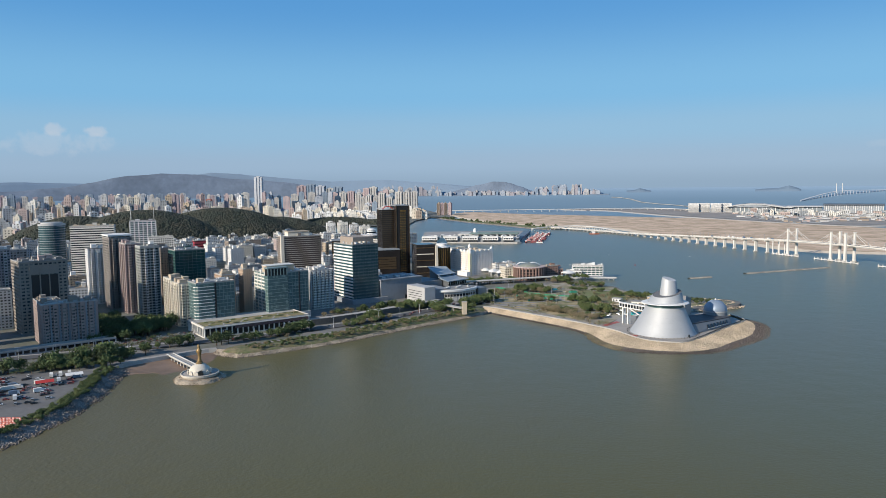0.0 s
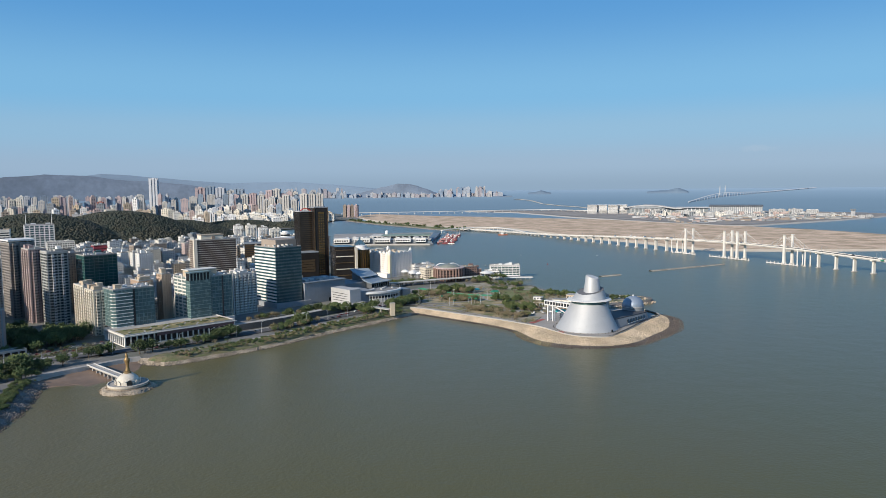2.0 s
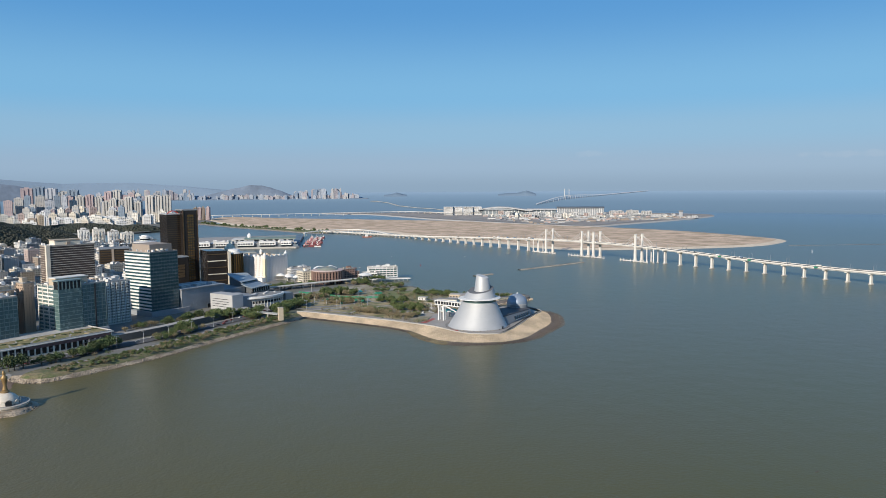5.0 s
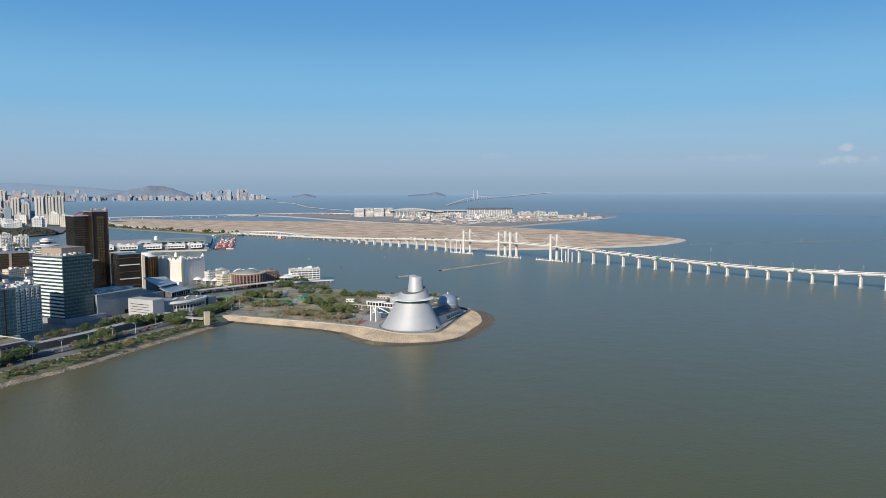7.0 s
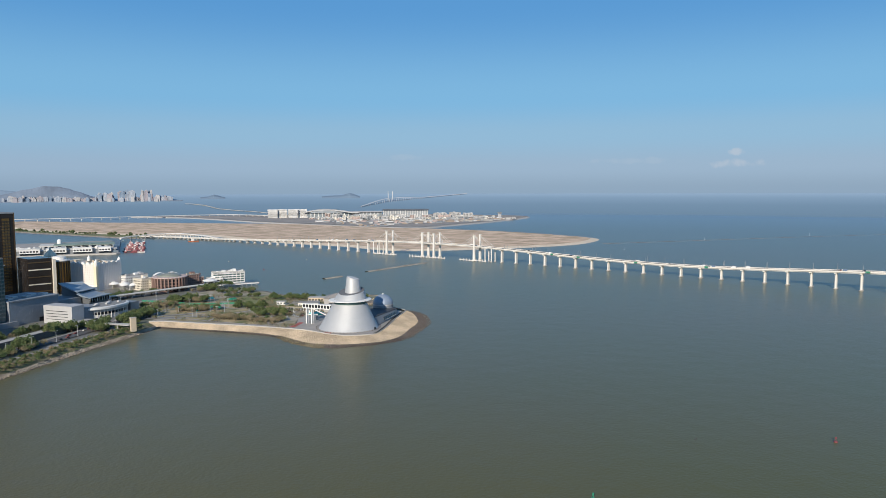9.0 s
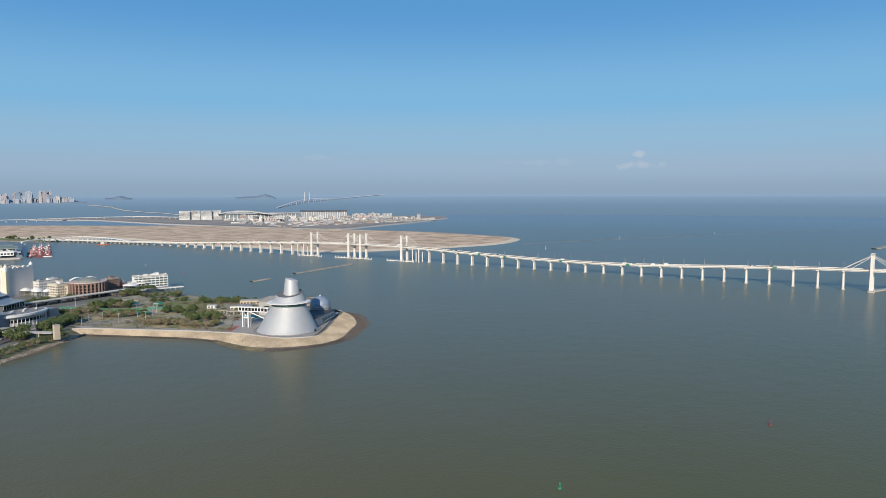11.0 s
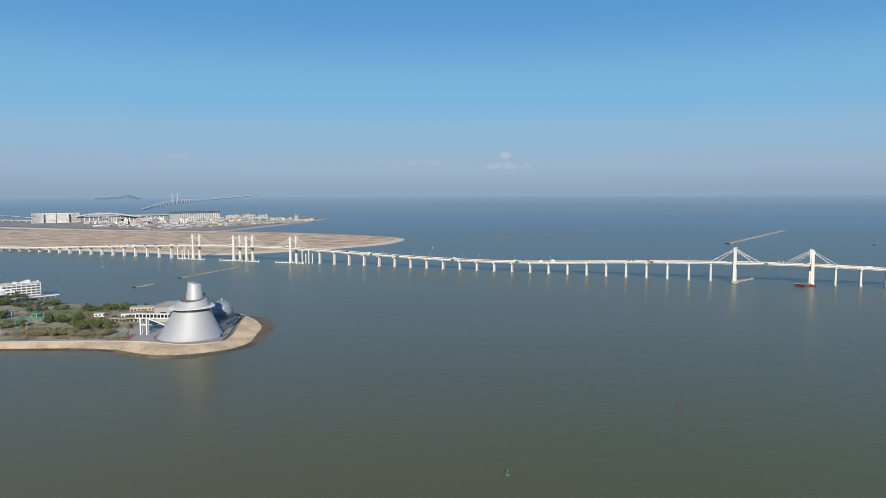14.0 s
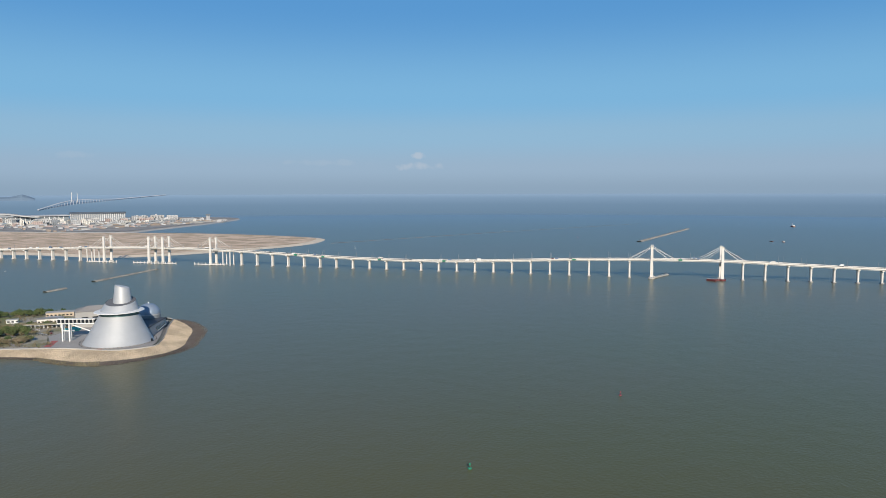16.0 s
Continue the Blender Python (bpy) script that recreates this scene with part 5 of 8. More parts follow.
dome = thing("planetarium", pose(280, 727, 5.2), "silver planetarium dome on a dark drum", "building")
part("drum", MB().lathe([(11.6, 0), (11.6, 12.5)], 40), ALUDARK, dome)
part("ring", MB().lathe([(11.9, 11.2), (11.9, 12.2)], 40), ALU, dome)
part("dome", MB().lathe([(11.4, 12.4)] + [(11.5 * math.cos(q * math.pi / 20), 12.5 + 10.6 * math.sin(q * math.pi / 20)) for q in range(1, 10)] + [(0.5, 23.1)], 40, cap=False), mat("blue_grey_metal", (0.27, 0.33, 0.41), 0.5, 0.35, var=0.06, size=2), dome, smooth=True)
part("finial", MB().lathe([(0.8, 22.9), (0.8, 24.2), (0.2, 24.4)], 10), WHITE, dome)
hall = thing("exhibition_hall", pose(240, 690, 5.2), "low dark-roofed exhibition hall with a shaded glazed flank", "building")
foot, head_ = [(-4, -25), (51, 22), (42, 46), (-16, 12)], [(-4, -20), (49, 22), (42, 44), (-16, 12)]
part("wall", MB().loft([[(x, y, 0) for x, y in foot], [(x, y, 8.5 - 0.03 * x) for x, y in head_]]), W_SLATE, hall)
part("roof", MB().loft([[(x * 1.01, y * 1.01, 8.6 - 0.03 * x) for x, y in head_], [(x * 1.01, y * 1.01, 9.3 - 0.03 * x) for x, y in head_]]), DARKROOF, hall)
for k in range(7):
    t = 0.36 + 0.08 * k
    p, q = Vector((-4 + 55 * t, -25 + 47 * t, 0)), Vector((55, 47, 0)).normalized()
    nrm = Vector((q.y, -q.x, 0))
    part("window", MB().loft([[p + nrm * o + Vector((0, 0, 2.4)), p + q * 3.6 + nrm * o + Vector((0, 0, 2.4)), p + q * 4.6 + nrm * (o - 1.6) + Vector((0, 0, 5.6)), p + q * 1.0 + nrm * (o - 1.6) + Vector((0, 0, 5.6))] for o in (-0.8, 0.5)]), DARKGLASS, hall)
    part("window_frame", MB().beam(p + nrm * 0.6 + Vector((0, 0, 2.2)), p + q * 4.0 + nrm * 0.6 + Vector((0, 0, 2.2)), 0.35), WHITE, hall)
rear = thing("rear_hall", pose(229, 777, 5.0, 0, 0, -34), "grey stone hall with a pitched buff roof behind the cone", "building")
part("wall", MB().box(0, 0, 0, 36, 24, 16.5), mat("wall_stone_grey", (0.36, 0.35, 0.33), 0.85, var=0.12, size=3), rear)
part("roof", MB().loft([[(-0.6, -0.6, 16.5), (36.6, -0.6, 16.5), (36.6, 24.6, 16.5), (-0.6, 24.6, 16.5)], [(12, 11, 21), (34, 11, 21), (34, 13, 21), (12, 13, 21)]]), mat("buff_roof", (0.29, 0.27, 0.25), 0.85, var=0.1), rear)
for k in range(3):
    part("window", MB().box(6 + 10 * k, -0.2, 9.5, 12 + 10 * k, -0.02, 11.0), DARKGLASS, rear)

wkw = thing("footbridge", pose(184, 728, 5.2, 0, 0, -56), "white elevated walkway on slender pylons leading into the cone", "footbridge")
part("deck", MB().box(-2, -2.2, 16.4, 33, 2.2, 17.3), WHITE, wkw)
part("roof", MB().box(-2.5, -2.4, 20.6, 33, 2.4, 21.4), WHITE, wkw)
part("glazing", MB().box(-1.8, -2.0, 17.3, 33, 2.0, 20.6), DARKGLASS, wkw)
for k in range(10):
    part("frame", MB().box(-2.3 + 3.7 * k, -2.35, 17.2, -1.6 + 3.7 * k, 2.35, 20.7), WHITE, wkw)
for x in (2.5, 9):
    for y in (-1.6, 1.6):
        part("pylon", MB().box(x - 0.6, y - 0.6, -0.2, x + 0.6, y + 0.6, 16.4), WHITE, wkw)
part("crossbeam", MB().box(2, -1, 9.2, 9.5, 1, 10.2), WHITE, wkw)
part("strut", MB().beam((30, 0, 8.5), (9, 0, 16.2), 0.9), WHITE, wkw)
tur = thing("aircraft_exhibit", pose(203, 741, 5.2, 0, 0, -30), "turquoise and white aircraft exhibit on a stand", "exhibit")
part("fuselage", MB().loft([[(x, r * math.cos(q * math.pi / 5), 6.5 + r * math.sin(q * math.pi / 5)) for q in range(10)] for x, r in ((-9, 0.3), (-6, 1.5), (2, 2.4), (6, 2.0), (9, 0.4))]), TEALPAINT, tur)
part("tail", MB().loft([[(-8.5, -0.2, 6.8), (-6, -0.2, 7.2), (-6, 0.2, 7.2), (-8.5, 0.2, 6.8)], [(-9.6, -0.15, 11), (-8.2, -0.15, 11), (-8.2, 0.15, 11), (-9.6, 0.15, 11)]]), WHITE, tur)
part("wing", MB().box(-2, -8, 6.2, 2.2, 8, 6.6), WHITE, tur)
part("stand", MB().lathe([(1.4, 0), (0.6, 4.6)], 10), CONCRETE, tur)
flat("pavement", [(163, 708), (174, 684), (179, 664), (186, 650), (195, 641), (212, 634), (226, 644), (248, 667), (271, 693), (294, 716), (308, 732), (309, 745), (304, 764), (282, 782), (250, 780), (190, 760)], 5.0, PAVING, "grey paved plaza round the science centre", "pavement")
flat("red_paving", [(160, 716), (165, 712), (184, 732), (180, 736)], 5.03, mat("red_paving", (0.42, 0.12, 0.1), 0.85, var=0.12), "faded red paving of the plaza", "pavement")
flat("red_paving", [(174, 664), (180, 659), (184, 664), (178, 670)], 5.03, mat("red_paving_b", (0.42, 0.12, 0.1), 0.85, var=0.12), "faded red paving beside the cone", "pavement")

perg = thing("pergola", pose(206, 812, 4.6, 0, 0, -38), "long planted pergola on pale posts", "pergola")
part("roof", MB().box(0, -3, 3.6, 52, 3, 4.1), CONCRETE, perg)
part("planting", MB().box(1, -2.6, 4.1, 51, 2.6, 4.5), DRYGRASS, perg)
for k in range(14):
    for s in (-2.7, 2.4):
        part("post", MB().box(0.5 + 3.9 * k, s, 0, 0.8 + 3.9 * k, s + 0.3, 3.6), WHITE, perg)
perg2 = copy_thing(perg, pose(196, 826, 4.6, 0, 0, -38))
for x, y, w, d, h, m_, lab in ((222, 838, 26, 12, 5, W_WARM, "low cream garden pavilion with a flat roof"), (250, 870, 30, 14, 5, W_BUFF, "low buff garden pavilion with a flat roof"), (206, 868, 12, 8, 4, W_WHITE, "small white kiosk"), (238, 845, 14, 8, 4, W_GREY, "small grey plant house")):
    pv = thing("pavilion", pose(x, y, 4.4, 0, 0, -36), lab + " on the cape", "pavilion")
    part("wall", MB().box(0.6, 0.6, 0, w - 0.6, d - 0.6, h - 0.4), m_, pv)
    part("roof", MB().box(0, 0, h - 0.4, w, d, h), ROOFGREY, pv)
    for k in range(int(w / 4)):
        part("window", MB().box(1.4 + 4 * k, 0.45, 1.0, 3.6 + 4 * k, 0.58, 2.6), DARKGLASS, pv)
for x, y, m_, lab in ((169, 925, GREEN, "bright green stage canopy in the gardens"), (147, 948, TEALPAINT, "turquoise event tent in the gardens")):
    cp = thing("canopy", pose(x, y, 4.5, 0, 0, 20), lab, "canopy")
    part("cloth", MB().loft([[(-5, -4, 3), (5, -4, 3), (5, 4, 3), (-5, 4, 3)], [(-4, -0.3, 5), (4, -0.3, 5), (4, 0.3, 5), (-4, 0.3, 5)]]), m_, cp)
    for px_, py_ in ((-4.8, -3.8), (4.8, -3.8), (4.8, 3.8), (-4.8, 3.8)):
        part("post", MB().box(px_ - 0.12, py_ - 0.12, 0, px_ + 0.12, py_ + 0.12, 3.1), WHITE, cp)
for x, y, a_ in ((122, 862, 10), (128, 852, 12), (100, 842, 40), (90, 880, 30), (60, 868, 60)):
    sg = thing("road_sign", pose(x, y, 4.6, 0, 0, a_), "green road sign board on a pole", "sign", "garden road signs")
    part("post", MB().lathe([(0.16, 0), (0.14, 7.4)], 6), W_GREY, sg)
    part("panel", MB().box(-0.2, -0.35, 5.2, 3.4, -0.18, 7.3), GREEN, sg)

# promenade and gardens of the cape
cape_walk = point[1:36]
single("promenade", band(cape_walk, [(0.5, 5.35), (9, 5.3)]), PAVING, "grey paved promenade above the revetment", "promenade", kind="structure")
single("parapet", band(point, [(0.2, 5.3), (0.2, 6.3), (0.7, 6.3), (0.7, 5.3)]), CONCRETE, "low stone parapet along the cape", "parapet", kind="structure")
flat("garden_ground", [(58, 840), (68, 830), (104, 788), (136, 750), (160, 712), (192, 764), (255, 785), (280, 790), (290, 822), (325, 836), (345, 850), (330, 876), (284, 894), (246, 940), (236, 990), (215, 1010), (180, 1045), (150, 1030), (90, 1000), (52, 950), (46, 880)], 4.3, mat("garden_earth", (0.36, 0.32, 0.26), 0.95, var=0.3, size=3, alt=(0.2, 0.19, 0.1), coarse=18, bump=0.2), "buff earth and paved paths of the cape gardens", "garden")
flat("lawn", [(175, 872), (205, 862), (240, 895), (250, 925), (238, 945), (190, 962), (165, 935)], 4.5, GRASS, "green lawn on the cape", "lawn")
flat("lawn", [(66, 838), (102, 800), (142, 750), (160, 752), (152, 800), (95, 850)], 4.5, DRYGRASS, "dry brown garden planting", "lawn")
flat("lawn", [(75, 870), (150, 830), (165, 850), (160, 900), (100, 930), (70, 900)], 4.6, DRYGRASS, "dry planting beside the slip road", "lawn")
PALEROAD = mat("worn_asphalt", (0.27, 0.265, 0.255), 0.9, var=0.15, size=3)
for line, w, lab in (([(-700, 470), (-480, 560), (-350, 610), (-255, 648), (-170, 690), (-90, 750), (-10, 825), (30, 870), (40, 960)], 14, "grey waterfront avenue"),
                     ([(40, 860), (75, 850), (110, 830), (150, 800), (175, 790)], 5.5, "curving grey slip road through the gardens"),
                     ([(60, 880), (80, 905), (115, 910), (135, 890), (120, 870), (90, 862), (66, 872)], 6, "looping grey garden drive"),
                     ([(30, 940), (70, 990), (130, 1010), (150, 1030)], 8, "road towards the wharf")):
    s = spline(line, 8)
    single("road", band(s, [(-w / 2, 4.75), (w / 2, 4.75)]), ASPHALT if w > 10 else PALEROAD, lab, "road", kind="structure")
    if w > 10:
        single("kerb", band(s, [(w / 2, 4.7), (w / 2, 4.95), (w / 2 + 3, 4.95), (w / 2 + 3, 4.6)]), PAVING, "pale pavement beside a road", "kerb", kind="structure")
single("grass_bank", band([p for p in bank if p[0] > -200], [(-3.2, 2.5), (0.2, 4.3), (4, 5.2), (11, 5.5), (17, 5.2), (19, 4.6)], jitter=0.9), mat("rough_grass", (0.105, 0.125, 0.05), 0.95, var=0.5, size=1.4, alt=(0.2, 0.165, 0.095), coarse=7, bump=0.5), "rough green bank above the shore rocks", "grass", kind="structure")
single("path", band([p for p in bank if p[0] > -200], [(19.2, 4.62), (23, 4.62)]), PAVING, "pale promenade path behind the grassy bank", "path", kind="structure")
for line, w in (([(100, 800), (118, 822), (140, 835), (170, 842), (205, 836)], 3.5), ([(150, 742), (160, 775), (182, 800), (214, 806)], 3.5), ([(165, 860), (150, 872), (148, 900), (165, 925)], 3), ([(62, 850), (85, 832), (110, 790), (140, 748)], 3), ([(205, 836), (240, 862), (262, 880)], 4), ([(60, 940), (95, 948), (130, 968)], 3.5)):
    single("path", band(spline(line, 6), [(-w / 2, 4.7), (w / 2, 4.7)]), PAVING, "pale garden path between planting beds", "path", kind="structure")
fence = spline([(73, 993), (97, 965), (122, 928), (150, 912), (171, 904)], 6)
single("hoarding", band(fence, [(0, 4.2), (0, 6.4), (0.2, 6.4), (0.2, 4.2)]), GREEN, "green mesh hoarding beside the garden road", "fence", kind="structure")
wl2 = spline([(-160, 722), (-100, 765), (-40, 822), (0, 860)], 8)
single("retaining_wall", band(wl2, [(-0.6, 4), (-0.6, 10.4), (0.6, 10.4), (0.6, 9)]), mat("dark_wall", (0.12, 0.115, 0.11), 0.9, var=0.3, size=3), "dark grey retaining wall of the raised road", "wall", kind="structure")
single("road", band(wl2, [(0.6, 9.2), (14, 9.2), (16, 4)]), CONCRETE, "raised pale concrete road", "road", kind="structure")

pil = thing("lift_tower", pose(22.5, 792, 4.2, 0, 0, 10), "square buff concrete lift tower of a footbridge", "tower")
part("shaft", MB().box(-2.6, -2, 0, 2.6, 2, 14), mat("buff_concrete", (0.52, 0.44, 0.33), 0.85, var=0.12), pil)
part("cap", MB().box(-2.8, -2.2, 14, 2.8, 2.2, 14.6), CONCRETE, pil)
fb = thing("footbridge", pose(20, 796, 4.2, 0, 0, 132), "grey pedestrian bridge over the avenue", "footbridge")
part("deck", MB().box(0, -1.6, 5.6, 52, 1.6, 6.4), CONCRETE, fb)
for s in (-1.6, 1.5):
    part("rail", MB().box(0, s, 6.4, 52, s + 0.1, 7.5), ALUDARK, fb)
for x in (14, 34, 50):
    part("pier", MB().box(x, -0.6, 0, x + 1, 0.6, 5.6), CONCRETE, fb)
vd = thing("elevated_road", pose(30, 1015, 4.2), "pale elevated road on short piers across the gardens", "elevated road")
part("deck", MB().loft([[(0, 0, 5.5), (150, 52, 5.5), (150, 62, 5.5), (0, 10, 5.5)], [(0, 0, 7.0), (150, 52, 7.0), (150, 62, 7.0), (0, 10, 7.0)]]), CONCRETE, vd)
part("parapet", MB().beam((0, -0.2, 7.2), (150, 51.8, 7.2), 0.3, 1.3), WHITE, vd)
for k in range(9):
    part("pier", MB().box(4 + 17 * k, 7 + 5.9 * k, 0, 6 + 17 * k, 9 + 5.9 * k, 5.5), CONCRETE, vd)

# ---- lotus island with the gilt statue ----
isl = MB()
random.seed(5)
prof = [(20.5, -1.0), (19, 0.6), (17.4, 1.7), (15.6, 2.2), (14, 2.3)]
isl.loft([[(r * (1 + 0.03 * math.sin(5 * q)) * math.cos(q) + random.uniform(-0.3, 0.3), r * (1 + 0.03 * math.sin(5 * q)) * math.sin(q) * 1.05 + random.uniform(-0.3, 0.3), z + random.uniform(-0.12, 0.12)) for q in [2 * math.pi * i / 48 for i in range(48)]] for r, z in prof])
single("rock_island", isl, BANKROCK, "round rock islet ringed with boulders", "island", kind="structure", m=pose(-193, 548, 0))
circ = [(-193 + 16.5 * math.cos(-2 * math.pi * i / 40), 548 + 17 * math.sin(-2 * math.pi * i / 40)) for i in range(41)]
rocks("islet_stones", circ, -2.0, 3.6, 2.2, -0.1, 900, 0.4, 0.9, mat("islet_stone", (0.27, 0.21, 0.15), 0.9, var=0.5, size=1.2, coarse=5), "brown boulders ringing the lotus islet")
LOTUSWHITE = mat("weathered_white_stone", (0.62, 0.57, 0.49), 0.75, var=0.15, size=1.5, coarse=5)
lot = thing("lotus_hall", pose(-193, 549, 2.2), "white domed lotus hall with a dark arched door", "building")
part("terrace", MB().lathe([(13.2, 0), (14.3, 1.2), (14.6, 2.6), (13.9, 2.7), (13.9, 2.0)], 48), LOTUSWHITE, lot, smooth=False)
part("terrace_floor", MB().lathe([(13.8, 1.9), (13.8, 2.05)], 48), PAVING, lot)
part("dome", MB().lathe([(8.6, 2.0), (8.4, 4.0), (7.4, 6.2), (5.6, 8.0), (3.4, 9.3), (1.8, 9.8)], 40), LOTUSWHITE, lot, smooth=True)
for k in range(12):
    q = 2 * math.pi * k / 12
    part("petal", MB().loft([[((8.6 + o) * math.cos(q + s), (8.6 + o) * math.sin(q + s), 2.0 + z) for s, z in ((-0.2, 0), (0.2, 0), (0.17, 2.2), (0, 3.4), (-0.17, 2.2))] for o in (0.1, 0.6)]), LOTUSWHITE, lot)
part("arch_door", MB().loft([[(3.4 + 2.0 * c, -8.9 + o, 2.0 + z) for c, z in ((-1, 0), (1, 0), (1, 2.2), (0.6, 3.3), (0, 3.7), (-0.6, 3.3), (-1, 2.2))] for o in (0.0, 2.2)]), DARKGLASS, lot)
part("lotus_base", MB().lathe([(2.6, 9.6), (3.0, 10.2), (2.3, 10.9), (1.6, 11.2)], 20), BRONZE, lot)
stat = MB()
for k, (r, z, dx) in enumerate([(1.5, 12.9, 0), (1.35, 14, 0.1), (0.95, 16, 0.15), (0.95, 18, 0.1), (1.35, 20.2, 0), (1.75, 21.6, -0.1), (1.45, 22.8, 0), (0.7, 23.6, 0), (0.85, 24.4, -0.1), (0.85, 25.3, -0.1), (0.6, 26.2, -0.2), (0.15, 27.2, -0.3)]):
    stat.v += [(dx + r * 1.3 * math.cos(2 * math.pi * i / 20), r * 1.05 * math.sin(2 * math.pi * i / 20), z) for i in range(20)]
stat.f = [(j * 20 + i, j * 20 + (i + 1) % 20, (j + 1) * 20 + (i + 1) % 20, (j + 1) * 20 + i) for j in range(11) for i in range(20)] + [tuple(range(19, -1, -1)), tuple(220 + i for i in range(20))]
single("statue", stat, BRONZE, "tall gilt bronze robed statue on a lotus dome", "statue", m=pose(-193, 549, 0), smooth=True)
cw = thing("causeway", pose(-238, 609, 0, 0, 0, -50), "white concrete causeway to the lotus hall on short piers", "footbridge")
part("deck", MB().box(-4, -3, 3.8, 62, 3, 4.7), CONCRETE, cw)
for s in (-3, 2.6):
    part("parapet", MB().box(-4, s, 4.7, 62, s + 0.4, 5.5), W_GREY, cw)
for k in range(8):
    part("pier", MB().box(-2 + 7.4 * k, -2.6, -0.8, -0.6 + 7.4 * k, 2.6, 3.8), CONCRETE, cw)

# ---- long sea bridge ----
AX = [(1310, -750), (1088, 57), (984, 380), (916, 655), (789, 1121), (731, 1310), (667, 1520), (541, 2029), (464, 2202), (400, 2325), (335, 2400)]


def axis(y):
    """The bridge's near edge and its way at a given y."""
    ys = [p[1] for p in AX]
    x = float(np.interp(y, ys, [p[0] for p in AX]))
    x2 = float(np.interp(y + 6, ys, [p[0] for p in AX]))
    d = Vector((x2 - x, 6, 0)).normalized()
    return Vector((x, y, 0)), d, Vector((d.y, -d.x, 0))


DECK_Y = [-750, -100, 90, 185, 250, 325, 400, 500, 585, 676, 775, 880, 950, 1053, 1120, 1180, 1250, 1320, 1410, 1436, 1580, 1725, 1780, 1950, 2060, 2400]
DECK_Z = [18, 20, 25.5, 29.2, 32.2, 33.2, 32.4, 29.8, 26.2, 21.9, 19.7, 20.8, 22.7, 26.5, 29.2, 31.7, 32.9, 33.1, 32.1, 31.3, 26.6, 20.4, 18.2, 10.5, 8.0, 7.0]


def deck_z(y):
    k = [y - 40, y - 20, y, y + 20, y + 40]
    return sum(float(np.interp(q, DECK_Y, DECK_Z)) for q in k) / 5


bridge = thing("sea_bridge", pose(0, 0, 0), "long white concrete road bridge with stayed navigation spans", "bridge")
WIDE = 19.0
ys = [-730 + 33.6 * k * 0.963 for k in range(300)]
ys = [y for y in ys if y < 2395]
for i in range(len(ys) - 1):
    rr = []
    for y in (ys[i], ys[i + 1]):
        p, d, n = axis(y)
        z = deck_z(y) - 1.0
        rr.append([p + n * o + Vector((0, 0, z + h)) for o, h in ((2, -2.5), (WIDE - 2, -2.5), (WIDE - 2, -1.4), (WIDE, -1.2), (WIDE, 0), (0, 0), (0, -1.0), (2, -1.4))])
    part("deck_span", MB().loft(rr, False), BRIDGEWHITE, bridge)
    rp, ra = [], []
    for y in (ys[i], ys[i + 1]):
        p, d, n = axis(y)
        z = Vector((0, 0, deck_z(y) - 1.0))
        ra.append([p + n * 0.6 + z + Vector((0, 0, 0.02)), p + n * (WIDE - 0.6) + z + Vector((0, 0, 0.02))])
        rp.append((p + z, n))
    part("roadway", MB().add([ra[0][0], ra[0][1], ra[1][1], ra[1][0]], [(0, 1, 2, 3)]), ASPHALT, bridge)
    for o in (0.0, WIDE - 0.4):
        part("parapet", MB().loft([[q + n * o, q + n * (o + 0.4), q + n * (o + 0.4) + Vector((0, 0, 1.1)), q + n * o + Vector((0, 0, 1.1))] for q, n in rp]), BRIDGEWHITE, bridge)
TOWERS = [276, 381, 1193, 1296, 1327, 1429]
PIERS = [245 - 32.2 * k for k in range(32)] + [416 + 32.6 * k for k in range(23)] + [1494 + 34.7 * k for k in range(16)] + [2040 + 16 * k for k in range(20)]
THIN = [1154, 1169, 1455, 1472]
for y in THIN:
    p, d, n = axis(y)
    for o in (2.6, WIDE - 2.6):
        c = p + n * o
        part("pier_column", MB().lathe([(1.2, -1.0), (1.2, deck_z(y) - 3.4)], 12, c.x, c.y), BRIDGEWHITE, bridge)
        part("pile_cap", MB().lathe([(2.6, -1.0), (2.6, 1.3), (2.2, 1.6)], 12, c.x, c.y), CONCRETE, bridge)
for y in PIERS:
    p, d, n = axis(y)
    top = deck_z(y) - 3.4
    c = p + n * WIDE / 2
    ring = [(math.cos(2 * math.pi * i / 16), math.sin(2 * math.pi * i / 16)) for i in range(16)]
    part("pier", MB().loft([[c + d * 1.6 * u + n * (2.4 * (1 if v > 0 else -1 if v < 0 else 0) + 1.5 * v) + Vector((0, 0, z)) for u, v in ring] for z in (-1.0, top)]), BRIDGEWHITE, bridge)
    part("pile_cap", MB().loft([[c + d * (2.8 - s) * u + n * (3.2 * (1 if v > 0 else -1 if v < 0 else 0) + (2.8 - s) * v) + Vector((0, 0, z)) for u, v in ring] for z, s in ((-1.0, 0), (1.3, 0), (1.6, 0.4))]), CONCRETE, bridge)
    if top > 6:
        part("crosshead", MB().beam(p + n * 1.5 + Vector((0, 0, top - 0.4)), p + n * (WIDE - 1.5) + Vector((0, 0, top - 0.4)), 3.4, 2.2), BRIDGEWHITE, bridge)
